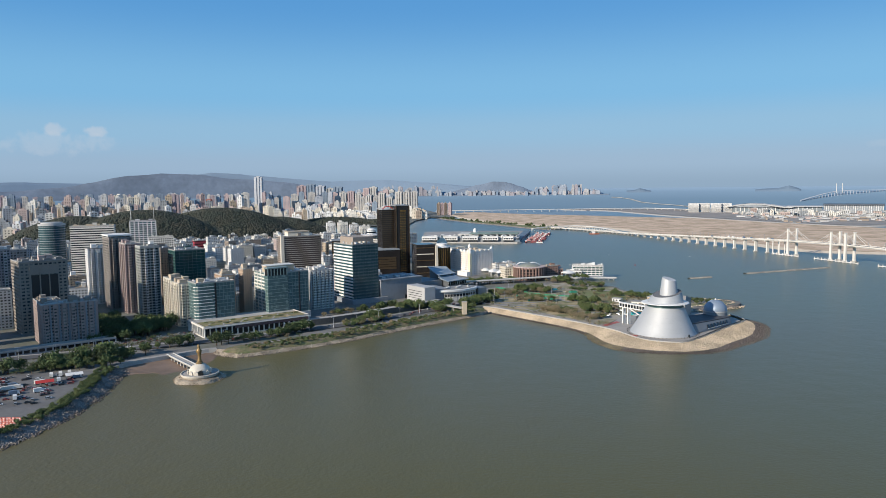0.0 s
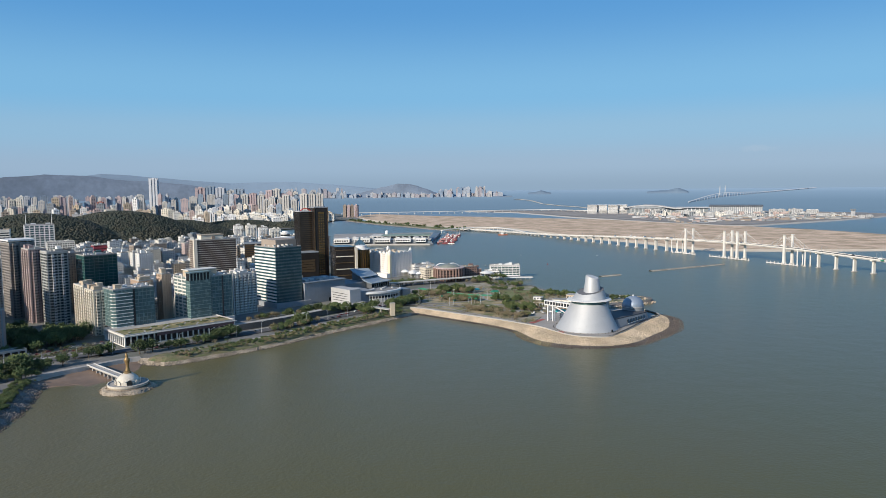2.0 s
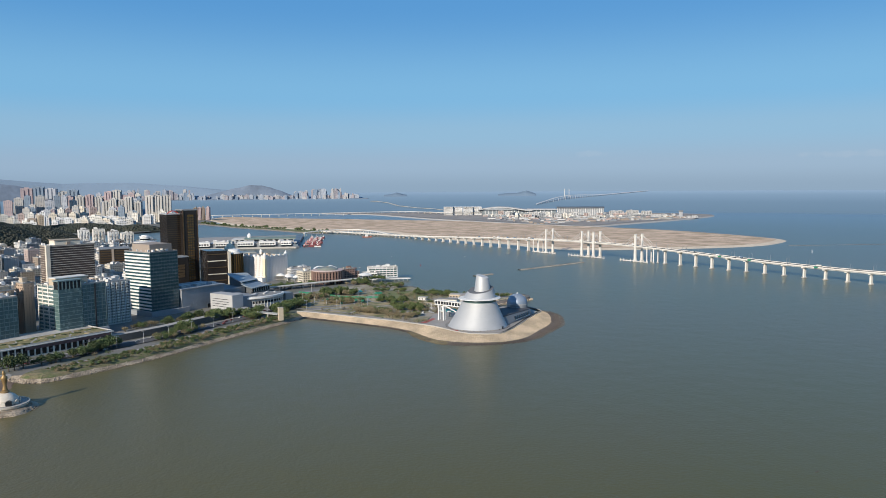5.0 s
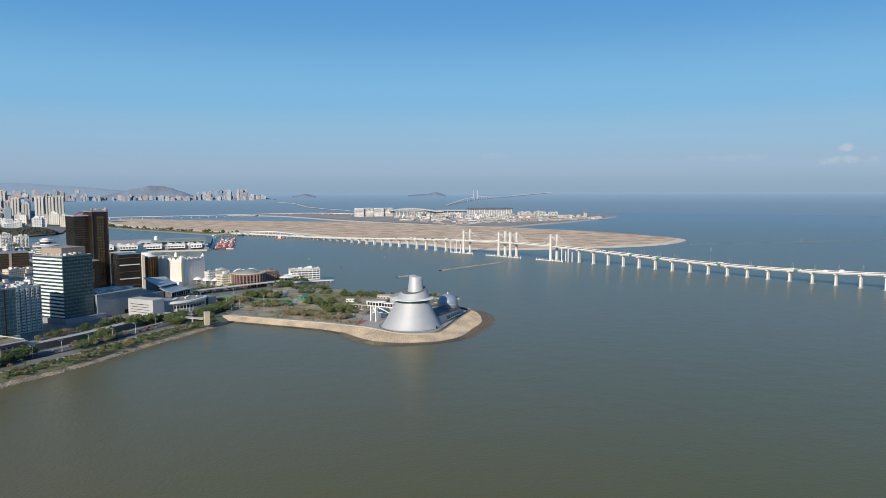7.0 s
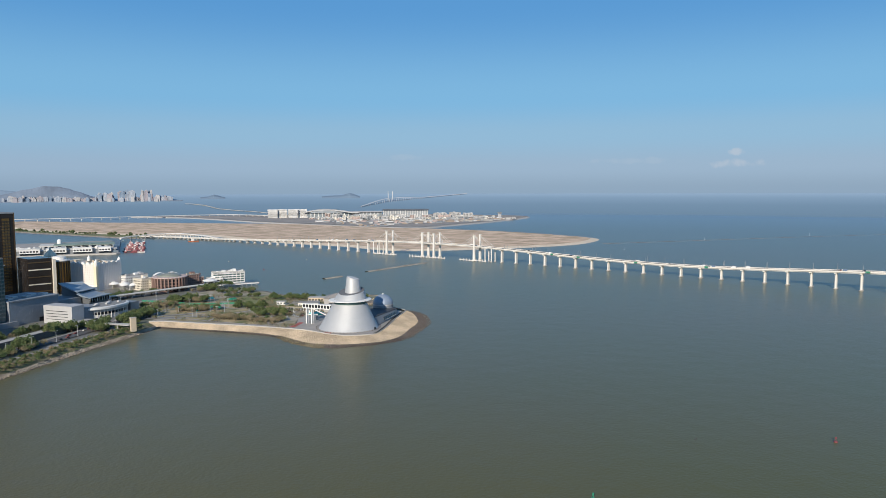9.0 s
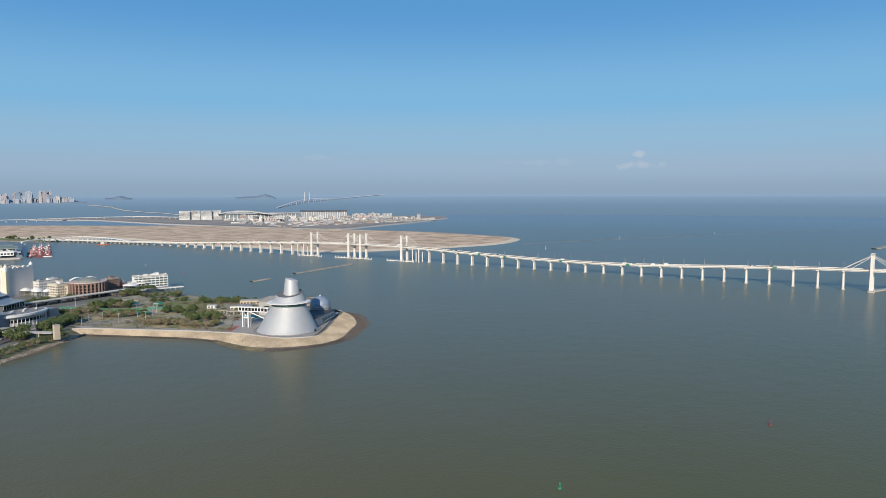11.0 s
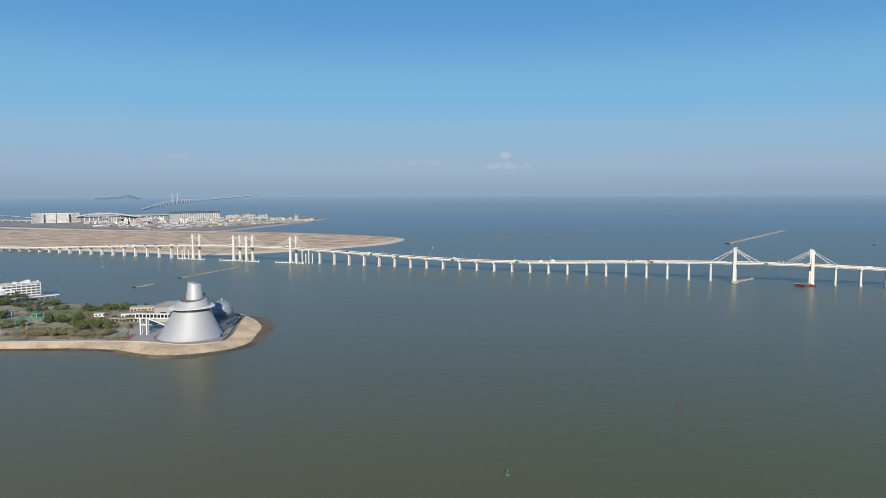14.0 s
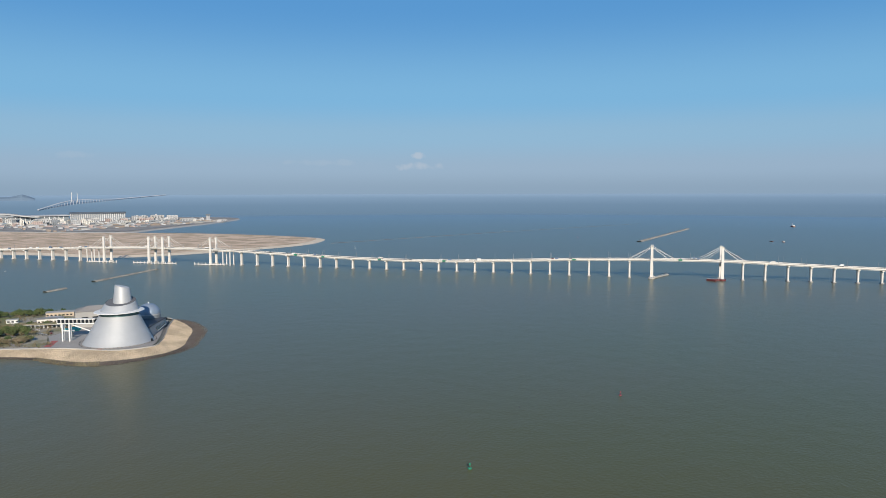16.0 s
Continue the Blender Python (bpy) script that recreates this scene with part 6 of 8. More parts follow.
for y in TOWERS:
    p, d, n = axis(y)
    for o in (-1.2, WIDE + 1.2):
        c = p + n * o
        leg = MB().loft([[c - d * a - n * b + Vector((0, 0, z)), c + d * a - n * b + Vector((0, 0, z)), c + d * a + n * b + Vector((0, 0, z)), c - d * a + n * b + Vector((0, 0, z))] for a, b, z in ((2.6, 1.7, -1), (2.1, 1.4, 30), (1.8, 1.3, 54))])
        part("tower_leg", leg, BRIDGEWHITE, bridge)
        part("tower_cap", MB().box(c.x - 2.2, c.y - 2.2, 54, c.x + 2.2, c.y + 2.2, 55), BRIDGEWHITE, bridge)
        part("tower_base", MB().lathe([(5, -1), (5, 2), (3.5, 2.6)], 14, c.x, c.y), CONCRETE, bridge)
        for sgn in (-1, 1):
            for far_y in (26, 36):
                q, _, n2 = axis(y + sgn * far_y)
                q = q + n2 * (o if o > 0 else 0.2) * (1.0 if o < 0 else 0.94)
                part("stay_cable", MB().beam(c + Vector((0, 0, 53.2 - (36 - far_y) * 0.12)), q + Vector((0, 0, deck_z(y + sgn * far_y) - 0.6)), 0.42), BRIDGEWHITE, bridge)
    part("tower_crosshead", MB().beam(p - n * 1.2 + Vector((0, 0, deck_z(y) - 4.6)), p + n * (WIDE + 1.2) + Vector((0, 0, deck_z(y) - 4.6)), 3.6, 2.0), BRIDGEWHITE, bridge)
    if y > 1000:
        fe = thing("fender_pier", pose(p.x, p.y, 0, 0, 0, math.degrees(math.atan2(d.y, d.x))), "concrete ship fender walkway on piles round a bridge tower", "fender", "bridge fenders")
        part("walkway", MB().box(-34, 5, 1.4, 34, 7, 2.6), BRIDGEWHITE, fe)
        for k in range(9):
            part("pile", MB().lathe([(0.7, -1), (0.7, 5.2)], 6, -33 + 8.2 * k, 6), BRIDGEWHITE, fe)
for y, sgn, mt, lab in ((276, 1, mat("rusty_maroon", (0.16, 0.035, 0.035), 0.7, var=0.3, size=2), "dark red V-shaped fender moored at a bridge tower"), (381, -1, CONCRETE, "concrete fender boom beside a bridge tower")):
    p, d, n = axis(y)
    fe = thing("fender", pose(p.x, p.y, 0), lab, "fender")
    a0, a1, a2 = (-n * 6, -n * 5 + d * sgn * 24, -n * 17 + d * sgn * 12) if sgn > 0 else (-n * 6, n * 62 - d * 27, n * 74 - d * 20)
    part("arm", MB().beam(a0 + Vector((0, 0, 1.2)), a1 + Vector((0, 0, 1.2)), 1.6, 2.0), mt, fe)
    part("walkway_rail", MB().beam(a0 + Vector((0, 0, 3.2)), a1 + Vector((0, 0, 3.2)), 0.3), W_GREY, fe)
    part("arm", MB().beam(a1 + Vector((0, 0, 1.2)), a2 + Vector((0, 0, 1.2)), 2.2, 2.6), mt, fe)
    part("mooring_block", MB().lathe([(5.5, -1), (5.5, 1.8), (4.6, 2.4)], 14, -n.x * 3, -n.y * 3), mt, fe)
lamp = thing("street_lamp", pose(*axis(60)[0][:2], deck_z(60) - 1), "slim grey twin-mast bridge lamp", "lamp", "bridge lamps")
part("mast", MB().lathe([(0.28, 0), (0.16, 10)], 6, 1, 0), ALUDARK, lamp)
part("arm", MB().beam((1, 0, 10), (3.4, 0, 10.4), 0.2), ALUDARK, lamp)
part("lantern", MB().box(2.8, -0.2, 10.3, 4.0, 0.2, 10.55), W_GREY, lamp)
for k in range(-22, 56):
    y = 60 + 32.2 * k
    if y > 1900 or k == 0:
        continue
    p, d, n = axis(y)
    copy_thing(lamp, pose(p.x, p.y, deck_z(y) - 1, 0, 0, math.degrees(math.atan2(n.y, n.x))))
    q = p + n * WIDE + d * 4
    copy_thing(lamp, pose(q.x, q.y, deck_z(y) - 1, 0, 0, math.degrees(math.atan2(n.y, n.x)) + 180))
for y in (338, 505, 730, 850, 960, 1015):
    p, d, n = axis(y)
    s = thing("road_sign", pose(p.x, p.y, deck_z(y) - 1.0, 0, 0, math.degrees(math.atan2(n.y, n.x))), "green gantry sign on the bridge edge", "sign", "bridge signs")
    part("post", MB().lathe([(0.3, 0), (0.3, 6.5)], 6, -0.5, 0), ALUDARK, s)
    part("panel", MB().box(-0.9, -3.0, -1.0, -0.6, 3.0, 1.6), GREEN, s)

# ---- breakwaters, buoys, boats ----
PALEROCK, MIDROCK = mat("pale_rubble", (0.4, 0.35, 0.28), 0.9, var=0.4, size=2, coarse=12), mat("damp_rubble", (0.2, 0.2, 0.19), 0.8, var=0.4, size=3, coarse=30)
for (x0, y0), (x1, y1), w, lab in (((491, 1153), (663, 1222), 6, "low rubble breakwater"), ((382, 1102), (421, 1116), 6, "short rubble breakwater"), ((1813, 635), (2561, 662), 10, "distant low breakwater"), ((1335, 1363), (2062, 1184), 3, "thin half-sunk training wall"), ((2062, 1184), (2900, 932), 2.2, "thin half-sunk training wall")):
    k = int(math.hypot(x1 - x0, y1 - y0) / 6)
    ln = [(x0 + (x1 - x0) * i / k, y0 + (y1 - y0) * i / k) for i in range(k + 1)]
    single("breakwater", band(ln, [(-w, -0.8), (-w * 0.5, 0.22 * w), (w * 0.3, 0.26 * w), (w, -0.8)], jitter=0.13 * w), PALEROCK if w > 5 else MIDROCK, lab, "breakwater", kind="structure")


def buoy(x, y, material, label, h=4.5):
    b = thing("buoy", pose(x, y, 0) @ Matrix.Scale(0.75, 4), label, "buoy")
    part("float", MB().lathe([(1.1, -0.6), (1.5, 0.2), (1.4, 0.9), (0.7, 1.1)], 16), material, b)
    for k in range(3):
        part("leg", MB().beam((0.7 * math.cos(2.1 * k), 0.7 * math.sin(2.1 * k), 1.0), (0.15 * math.cos(2.1 * k), 0.15 * math.sin(2.1 * k), h - 0.8), 0.22), material, b)
    part("topmark", MB().lathe([(0.7, h - 1.4), (0.7, h - 0.4), (0.1, h)], 10), material, b)


buoy(294.2, 221.4, MAROON, "red conical channel buoy")
buoy(120.6, 249.0, GREEN, "green channel buoy with a lattice top")
buoy(349, 1291, RED, "small red buoy off the cape", 3.5)
buoy(1895, 847, RED, "distant red channel buoy", 7)
for x, y in ((2116, 1209), (1681, 1286), (1231, 1196), (2950, 540)):
    buoy(x, y, W_WHITE, "pale channel marker on the training wall", 9)
for x, y, s, a in ((2906, 336, 1.2, 20), (2000, 312, 0.45, 40), (1992, 281, 0.55, 20)):
    bt = thing("cargo_boat", pose(x, y, 0, 0, 0, a) @ Matrix.Scale(s, 4), "small rust and white cargo boat under way", "boat")
    part("hull", MB().loft([[(-16, -3, -0.5), (12, -3, -0.5), (18, 0, -0.5), (12, 3, -0.5), (-16, 3, -0.5)], [(-17, -4, 3), (13, -4, 3), (21, 0, 4), (13, 4, 3), (-17, 4, 3)]]), mat("rust_hull", (0.2, 0.09, 0.06), 0.7), bt)
    part("wheelhouse", MB().box(-15, -2.2, 3, -10.5, 2.2, 6.5), W_WARM, bt)
    part("mast", MB().lathe([(0.3, 3), (0.15, 12)], 6, 4, 0), WHITE, bt)
for x, y in ((233, 1305), (346, 1484), (497, 1430)):
    bt = thing("skiff", pose(x, y, 0, 0, 0, 20) @ Matrix.Scale(0.5, 4), "tiny pale skiff afloat", "boat")
    part("hull", MB().loft([[(-4, -1, -0.3), (3, -1, -0.3), (5, 0, -0.2), (3, 1, -0.3), (-4, 1, -0.3)], [(-4, -1.4, 1), (3, -1.4, 1), (6, 0, 1.3), (3, 1.4, 1), (-4, 1.4, 1)]]), W_GREY, bt)
    part("cabin", MB().box(-2, -0.8, 1, 1, 0.8, 2.6), WHITE, bt)
log = thing("driftwood", pose(232, 272, 0.0, 0, 0, 15), "dark floating driftwood log", "driftwood")
part("log", MB().loft([[(x, r * math.cos(q * 1.047), 0.05 + r * math.sin(q * 1.047)) for q in range(6)] for x, r in ((-2.2, 0.12), (-1, 0.28), (1.2, 0.25), (2.4, 0.1))]), WETROCK, log)
mot = thing("work_barge", pose(450, 2120, 0), "small orange work barge in the basin", "boat")
part("hull", MB().box(-14, -5, -0.5, 14, 5, 2.5), mat("orange_hull", (0.5, 0.16, 0.06), 0.6), mot)
part("cabin", MB().box(-6, -3, 2.5, 2, 3, 9), WHITE, mot)

# ---- trees ----
random.seed(11)


def tree(x, y, z, h, spread, leaf, label, n=330):
    t = thing("tree", pose(x, y, z), label, "tree", "shore trees")
    tr = MB().lathe([(0.05 * h, 0), (0.035 * h, h * 0.3), (0.02 * h, h * 0.6)], 7)
    lobes = []
    for k in range(6):
        q = 2 * math.pi * k / 6 + random.uniform(-0.4, 0.4)
        r = spread * random.uniform(0.3, 0.62)
        c = Vector((r * math.cos(q), r * math.sin(q), h * random.uniform(0.5, 0.75)))
        lobes.append((c, spread * random.uniform(0.38, 0.55)))
        tr.beam((0, 0, h * 0.3), c * 0.85, 0.02 * h)
    lobes.append((Vector((0, 0, h * 0.8)), spread * 0.5))
    part("trunk", tr, TRUNK, t)
    cr = MB()
    for i in range(n):
        c, r = random.choice(lobes)
        d = Vector((random.gauss(0, 1), random.gauss(0, 1), random.gauss(0, 0.8))).normalized()
        p = c + d * r * random.uniform(0.55, 1.05)
        s = h * random.uniform(0.035, 0.075)
        a = Vector((random.gauss(0, 1), random.gauss(0, 1), random.gauss(0, 1))).normalized()
        b = a.cross(d).normalized() if a.cross(d).length > 0.05 else Vector((1, 0, 0))
        w = (d * 0.5 + a.cross(b)).normalized()
        cr.add([p - b * s - w * s * 0.6, p + b * s - w * s * 0.4, p + b * s * 0.7 + w * s, p - b * s * 0.6 + w * s * 0.8, p + d * s * 0.9], [(0, 1, 4), (1, 2, 4), (2, 3, 4), (3, 0, 4)])
    part("crown", cr, leaf, t)
    return t


KINDS = [tree(-262, 612, 4.2, 11, 6.5, LEAF, "broad dark green shore tree"), tree(-276, 600, 4.2, 8, 4.8, LEAF, "small rounded green tree"),
         tree(-190, 662, 4.4, 7, 4.2, LEAF, "low bushy green tree"), tree(128, 790, 4.5, 6.5, 4.6, LEAFDRY, "olive-brown half-bare garden tree"), tree(-290, 596, 4.2, 13, 8, LEAF, "tall spreading green tree")]


SOURCES = [(k, [(c.data, c.data.materials[0]) for c in k.children]) for k in KINDS]
SHRUBS = Lot()
planted = 0


def plant(x, y, z, kind, s, wild=False):
    global planted
    planted += 1
    if wild or planted > 290:
        m = pose(x, y, z, 0, 0, random.uniform(0, 360)) @ Matrix.Scale(s, 4)
        for me, material in SOURCES[kind][1]:
            mb = MB()
            mb.v, mb.f = [tuple(v.co) for v in me.vertices], [tuple(p.vertices) for p in me.polygons]
            SHRUBS.put(mb, material, m)
        return
    copy_thing(KINDS[kind], pose(x, y, z, 0, 0, random.uniform(0, 360)) @ Matrix.Scale(s, 4))


def clump(x, y, rx, ry, n, kinds, s0, s1, ang=0, z=4.2):
    for _ in range(n):
        r, q = math.sqrt(random.random()), random.uniform(0, 6.283)
        dx, dy = rx * r * math.cos(q), ry * r * math.sin(q)
        c, s = math.cos(radians(ang)), math.sin(radians(ang))
        plant(x + dx * c - dy * s, y + dx * s + dy * c, z, random.choice(kinds), random.uniform(s0, s1))


clump(-335, 560, 60, 7, 26, (0, 1, 4), 0.7, 1.1, 28)
clump(-295, 590, 28, 8, 14, (0, 1, 4), 0.7, 1.2, 28)
clump(-312, 690, 22, 16, 22, (0, 4), 0.9, 1.2, 36)
clump(-345, 720, 25, 18, 18, (0, 4), 0.9, 1.3, 36)
clump(-370, 750, 20, 25, 14, (0, 4), 0.9, 1.3, 36)
clump(-300, 725, 18, 22, 26, (0, 4), 0.8, 1.2, 36)
clump(-318, 668, 24, 8, 14, (0, 1), 0.7, 1.1, 36)
clump(-300, 566, 34, 8, 22, (0, 1, 2), 0.6, 1.0, 22)
clump(205, 1005, 28, 16, 26, (1, 2, 3), 0.6, 0.9, -20)
clump(180, 1050, 14, 14, 14, (1, 2, 3), 0.6, 0.9)
clump(310, 850, 20, 12, 12, (1, 2), 0.5, 0.8)
clump(-62, 838, 46, 6, 26, (0, 1, 3), 0.6, 0.95, 40)
clump(-120, 800, 26, 5, 14, (1, 3), 0.6, 0.9, 40)
clump(-250, 640, 30, 7, 9, (0, 1), 0.7, 1.0, 36)
clump(-205, 648, 6, 6, 3, (4, 0), 0.9, 1.0)
clump(-178, 672, 34, 4, 14, (0, 2), 0.7, 1.0, 38)
clump(-148, 704, 22, 4, 16, (0, 1), 0.9, 1.15, 40)
clump(-85, 745, 34, 6, 20, (1, 2, 3), 0.7, 1.1, 44)
clump(-75, 762, 14, 6, 8, (0, 1), 0.9, 1.1, 44)
clump(-35, 828, 24, 6, 16, (0, 1), 0.9, 1.15, 36)
clump(-5, 815, 16, 9, 14, (0, 1), 0.8, 1.1, 36)
clump(32, 858, 42, 8, 34, (0, 1), 0.8, 1.1, 36)
clump(25, 822, 20, 5, 14, (1, 2), 0.6, 0.9, 40)
clump(112, 880, 26, 11, 30, (1, 3), 0.7, 1.1, -20)
clump(120, 950, 26, 10, 28, (0, 3), 0.8, 1.1, -20)
clump(80, 935, 22, 12, 22, (3, 2), 0.8, 1.1)
clump(172, 862, 20, 6, 22, (0, 1), 0.7, 1.0, -25)
clump(130, 800, 26, 11, 30, (3, 3, 2), 0.7, 1.0, -45)
clump(155, 765, 22, 10, 26, (3, 3, 2), 0.6, 0.95, -45)
clump(175, 800, 24, 12, 34, (3, 0, 2), 0.6, 0.9, -35)
clump(205, 820, 30, 10, 28, (3, 1), 0.6, 0.9, -30)
clump(240, 900, 46, 5, 34, (0, 1), 0.6, 0.9, -35)
clump(195, 955, 26, 5, 16, (1, 2), 0.6, 0.8, -25)
clump(60, 1040, 50, 8, 26, (0, 1), 0.7, 1.0, 18)
clump(172, 1050, 22, 8, 14, (0, 3), 0.7, 1.0, 15)
clump(210, 1085, 14, 5, 7, (1, 2), 0.7, 1.0)
for i in range(5, len(bank) - 1, 1):
    (x, y), (nx, ny) = bank[i], normals(bank)[i]
    for _ in range(15):
        o = random.uniform(-1, 18)
        plant(x + nx * o + random.uniform(-4, 4), y + ny * o, 4.3, random.choice((2, 2, 3)), random.uniform(0.2, 0.5), True)
for i in [j for j in range(1, len(carpark) - 1) for _ in range(16)]:
    (x, y), (nx, ny) = carpark[i], normals(carpark)[i]
    plant(x + nx * random.uniform(-2, 6) + random.uniform(-3, 3), y + ny * 3 + random.uniform(-4, 4), 3.4, random.choice((1, 2, 2)), random.uniform(0.22, 0.5), True)
for k in range(90):
    t = random.random()
    plant(-5 + 385 * t + random.uniform(-12, 12), 3230 - 850 * t ** 0.8, 3.2, random.choice((0, 1, 4)), random.uniform(0.5, 1.0), True)
low_bush = tree(-150, 668, 5.0, 5, 3.6, LEAFDRY, "small olive bush on the grassy bank", 80)
low_bush2 = tree(-140, 675, 5.0, 5, 3.6, LEAF, "small green bush on the grassy bank", 80)
SOURCES += [(k, [(c.data, c.data.materials[0]) for c in k.children]) for k in (low_bush, low_bush2)]
garden = [(62, 832), (98, 790), (143, 735), (158, 700), (178, 735), (205, 780), (262, 850), (250, 905), (185, 965), (120, 1000), (70, 960), (52, 880)]
for _ in range(1900):
    x, y = random.uniform(50, 265), random.uniform(700, 1000)
    if inside(x, y, garden) and noise.noise((x * 0.03, y * 0.03, 0)) > 0.02:
        plant(x, y, 4.3, random.choice((5, 5, 5, 6)), random.uniform(0.25, 0.85), True)
for _ in range(260):
    x, y = random.uniform(-350, -270), random.uniform(545, 612)
    if -0.75 * x + y > 782 + 20 and y - 0.45 * (x + 350) < 600:
        plant(x, y, 4.0, 6, random.uniform(0.5, 1.1), True)
for _ in range(330):
    t, o = random.random(), random.choice((14, 15, 16, 27, 28, 40, 41, 52))
    x, y = -338 + 96 * t - o * 0.55, 612 + 42 * t + o * 0.83
    plant(x + random.uniform(-1.5, 1.5), y + random.uniform(-1.5, 1.5), 4.1, random.choice((5, 6, 6)), random.uniform(0.3, 0.7), True)
SHRUBS.make("shrubs", "mixed green and olive shrubs and garden trees", "shrubs")

# ---- wooded hill ----
random.seed(21)


def woods(name, label, lobes, n, size, step):
    hill, tops = MB(), MB()

    def height(x, y):
        return 4 + max([0] + [h * max(0, 1 - ((x - cx) / rx) ** 2 - ((y - cy) / ry) ** 2) for cx, cy, rx, ry, h in lobes])
    x0, x1 = min(l[0] - l[2] for l in lobes), max(l[0] + l[2] for l in lobes)
    y0, y1 = min(l[1] - l[3] for l in lobes), max(l[1] + l[3] for l in lobes)
    nx, ny = int((x1 - x0) / step) + 1, int((y1 - y0) / step) + 1
    for j in range(ny):
        for i in range(nx):
            x, y = x0 + i * step, y0 + j * step
            hill.v.append((x, y, height(x, y) - 0.5))
    hill.f = [(j * nx + i, j * nx + i + 1, (j + 1) * nx + i + 1, (j + 1) * nx + i) for j in range(ny - 1) for i in range(nx - 1)]
    single("hill_ground", hill, WOODS, "dark earth slope of the wooded hill", "hill", kind="structure")
    k = 0
    while k < n:
        x, y = random.uniform(x0, x1), random.uniform(y0, y1)
        z = height(x, y)
        if z < 7:
            continue
        k += 1
        s = size * random.uniform(0.55, 1.2)
        q, h = random.uniform(0, 1), random.uniform(0.5, 0.9)
        ra, rb = ([(x + s * f * random.uniform(0.8, 1.15) * math.cos(q + u + 1.047 * i), y + s * f * random.uniform(0.8, 1.15) * math.sin(q + u + 1.047 * i), z + s * g * h + random.uniform(-0.4, 0.4)) for i in range(6)] for f, g, u in ((1.0, 0.15, 0.0), (0.75, 0.75, 0.5)))
        tops.add([(x, y, z - s)] + ra + rb + [(x + random.uniform(-1, 1), y, z + s * h * 1.05)], [(0, 1 + (i + 1) % 6, 1 + i) for i in range(6)] + [(1 + i, 1 + (i + 1) % 6, 7 + i) for i in range(6)] + [(1 + (i + 1) % 6, 7 + (i + 1) % 6, 7 + i) for i in range(6)] + [(13, 7 + i, 7 + (i + 1) % 6) for i in range(6)])
    single(name, tops, WOODS, label, "woodland", kind="stuff", smooth=True)


HILLS = [(-740, 1760, 240, 170, 92), (-590, 1880, 250, 170, 92), (-910, 1770, 200, 180, 78), (-460, 1950, 190, 140, 64)]
woods("hill_trees", "dense dark green woodland on the town hill", HILLS, 22000, 3.3, 22)
woods("park_trees", "dark tree belt below distant apartment towers", [(-420, 2770, 210, 85, 27), (-235, 2745, 100, 60, 20)], 3200, 4.0, 20)

# ---- the town between ----
random.seed(31)
TOWN = [(-560, 560), (-300, 690), (-235, 740), (-150, 850), (-95, 900), (-75, 960), (-60, 1000), (-95, 1120), (-120, 1230), (-80, 1260), (-75, 1700), (-125, 1760), (-420, 1800), (-470, 2150), (-600, 2350), (-1500, 2300), (-1150, 1500), (-800, 900), (-650, 600)]
c36, s36 = math.cos(radians(G)), math.sin(radians(G))
LOOKS = [(W_WHITE, "white"), (W_WHITE, "white"), (W_WHITE, "white"), (W_WARM, "off-white"), (W_WARM, "off-white"), (W_TAN, "taupe"), (W_GREY, "pale grey"), (W_GREY, "grey"), (W_IVORY, "ivory"), (W_PINK, "pink-washed"), (W_BUFF, "buff"), (W_SLATE, "slate grey")]
LOT, made, spots = Lot(), 0, []
for i in range(-40, 60):
    for j in range(-50, 60):
        if i % 4 == 3 or j % 3 == 2:
            continue
        a, b = i * 27.0 + random.uniform(-2, 2), j * 29.0 + random.uniform(-2, 2)
        x, y = -232 + a * c36 - b * s36, 900 + a * s36 + b * c36
        if not inside(x, y, TOWN) or x < -0.66 * y - 90:
            continue
        w, d = random.uniform(12, 25.5), random.uniform(13, 27)
        if any(math.hypot(x + 5 - tx, y + 16 - ty) < tr + 13 for tx, ty, tr in TAKEN):
            continue
        if any(((x - hx) / rx) ** 2 + ((y - hy) / ry) ** 2 < 0.9 for hx, hy, rx, ry, hh in HILLS):
            continue
        r = random.random()
        h = random.uniform(20, 34)
        if x < -330 and y < 1500:
            h = random.choice((18, 22, 26, 30, 36, 44)) * random.uniform(0.9, 1.1)
        if y > 1900:
            h = random.uniform(24, 46)
        if x > -340 and y < 1330:
            h = random.uniform(16, 27)
        elif r > 0.95:
            h *= 1.2
        wall, word = random.choice(LOOKS)
        near = y < 1450
        spots.append((math.hypot(x, y), x, y, w, d, h, wall, word, near))
for dist, x, y, w, d, h, wall, word, near in sorted(spots, key=lambda q: q[0]):
        building(x, y, G + random.choice((0, 0, -6)), w, d, 4 + h, wall, HOMEGLASS, "%s %s town block with rooftop stair huts" % (word, "mid-rise" if h > 30 else "low-rise"), sh=3.1 if near else 3.3, sp=1.6, bay=3.6 if near else 5.5,
                 pw=1.5 if near else 2.6, heads=1, tank=near and random.random() < 0.3, taken=False, group="town blocks", sides="frl", headmat=random.choice((W_WHITE, W_WARM, wall)), inset=0.5, lot=LOT if made > 200 else None)
        made += 1
LOT.make("far_town", "dense pale mid-rise town blocks beyond the hill", "town")
FAR = Lot()

# ---- far quarters: tall apartment blocks behind the hill ----
random.seed(41)


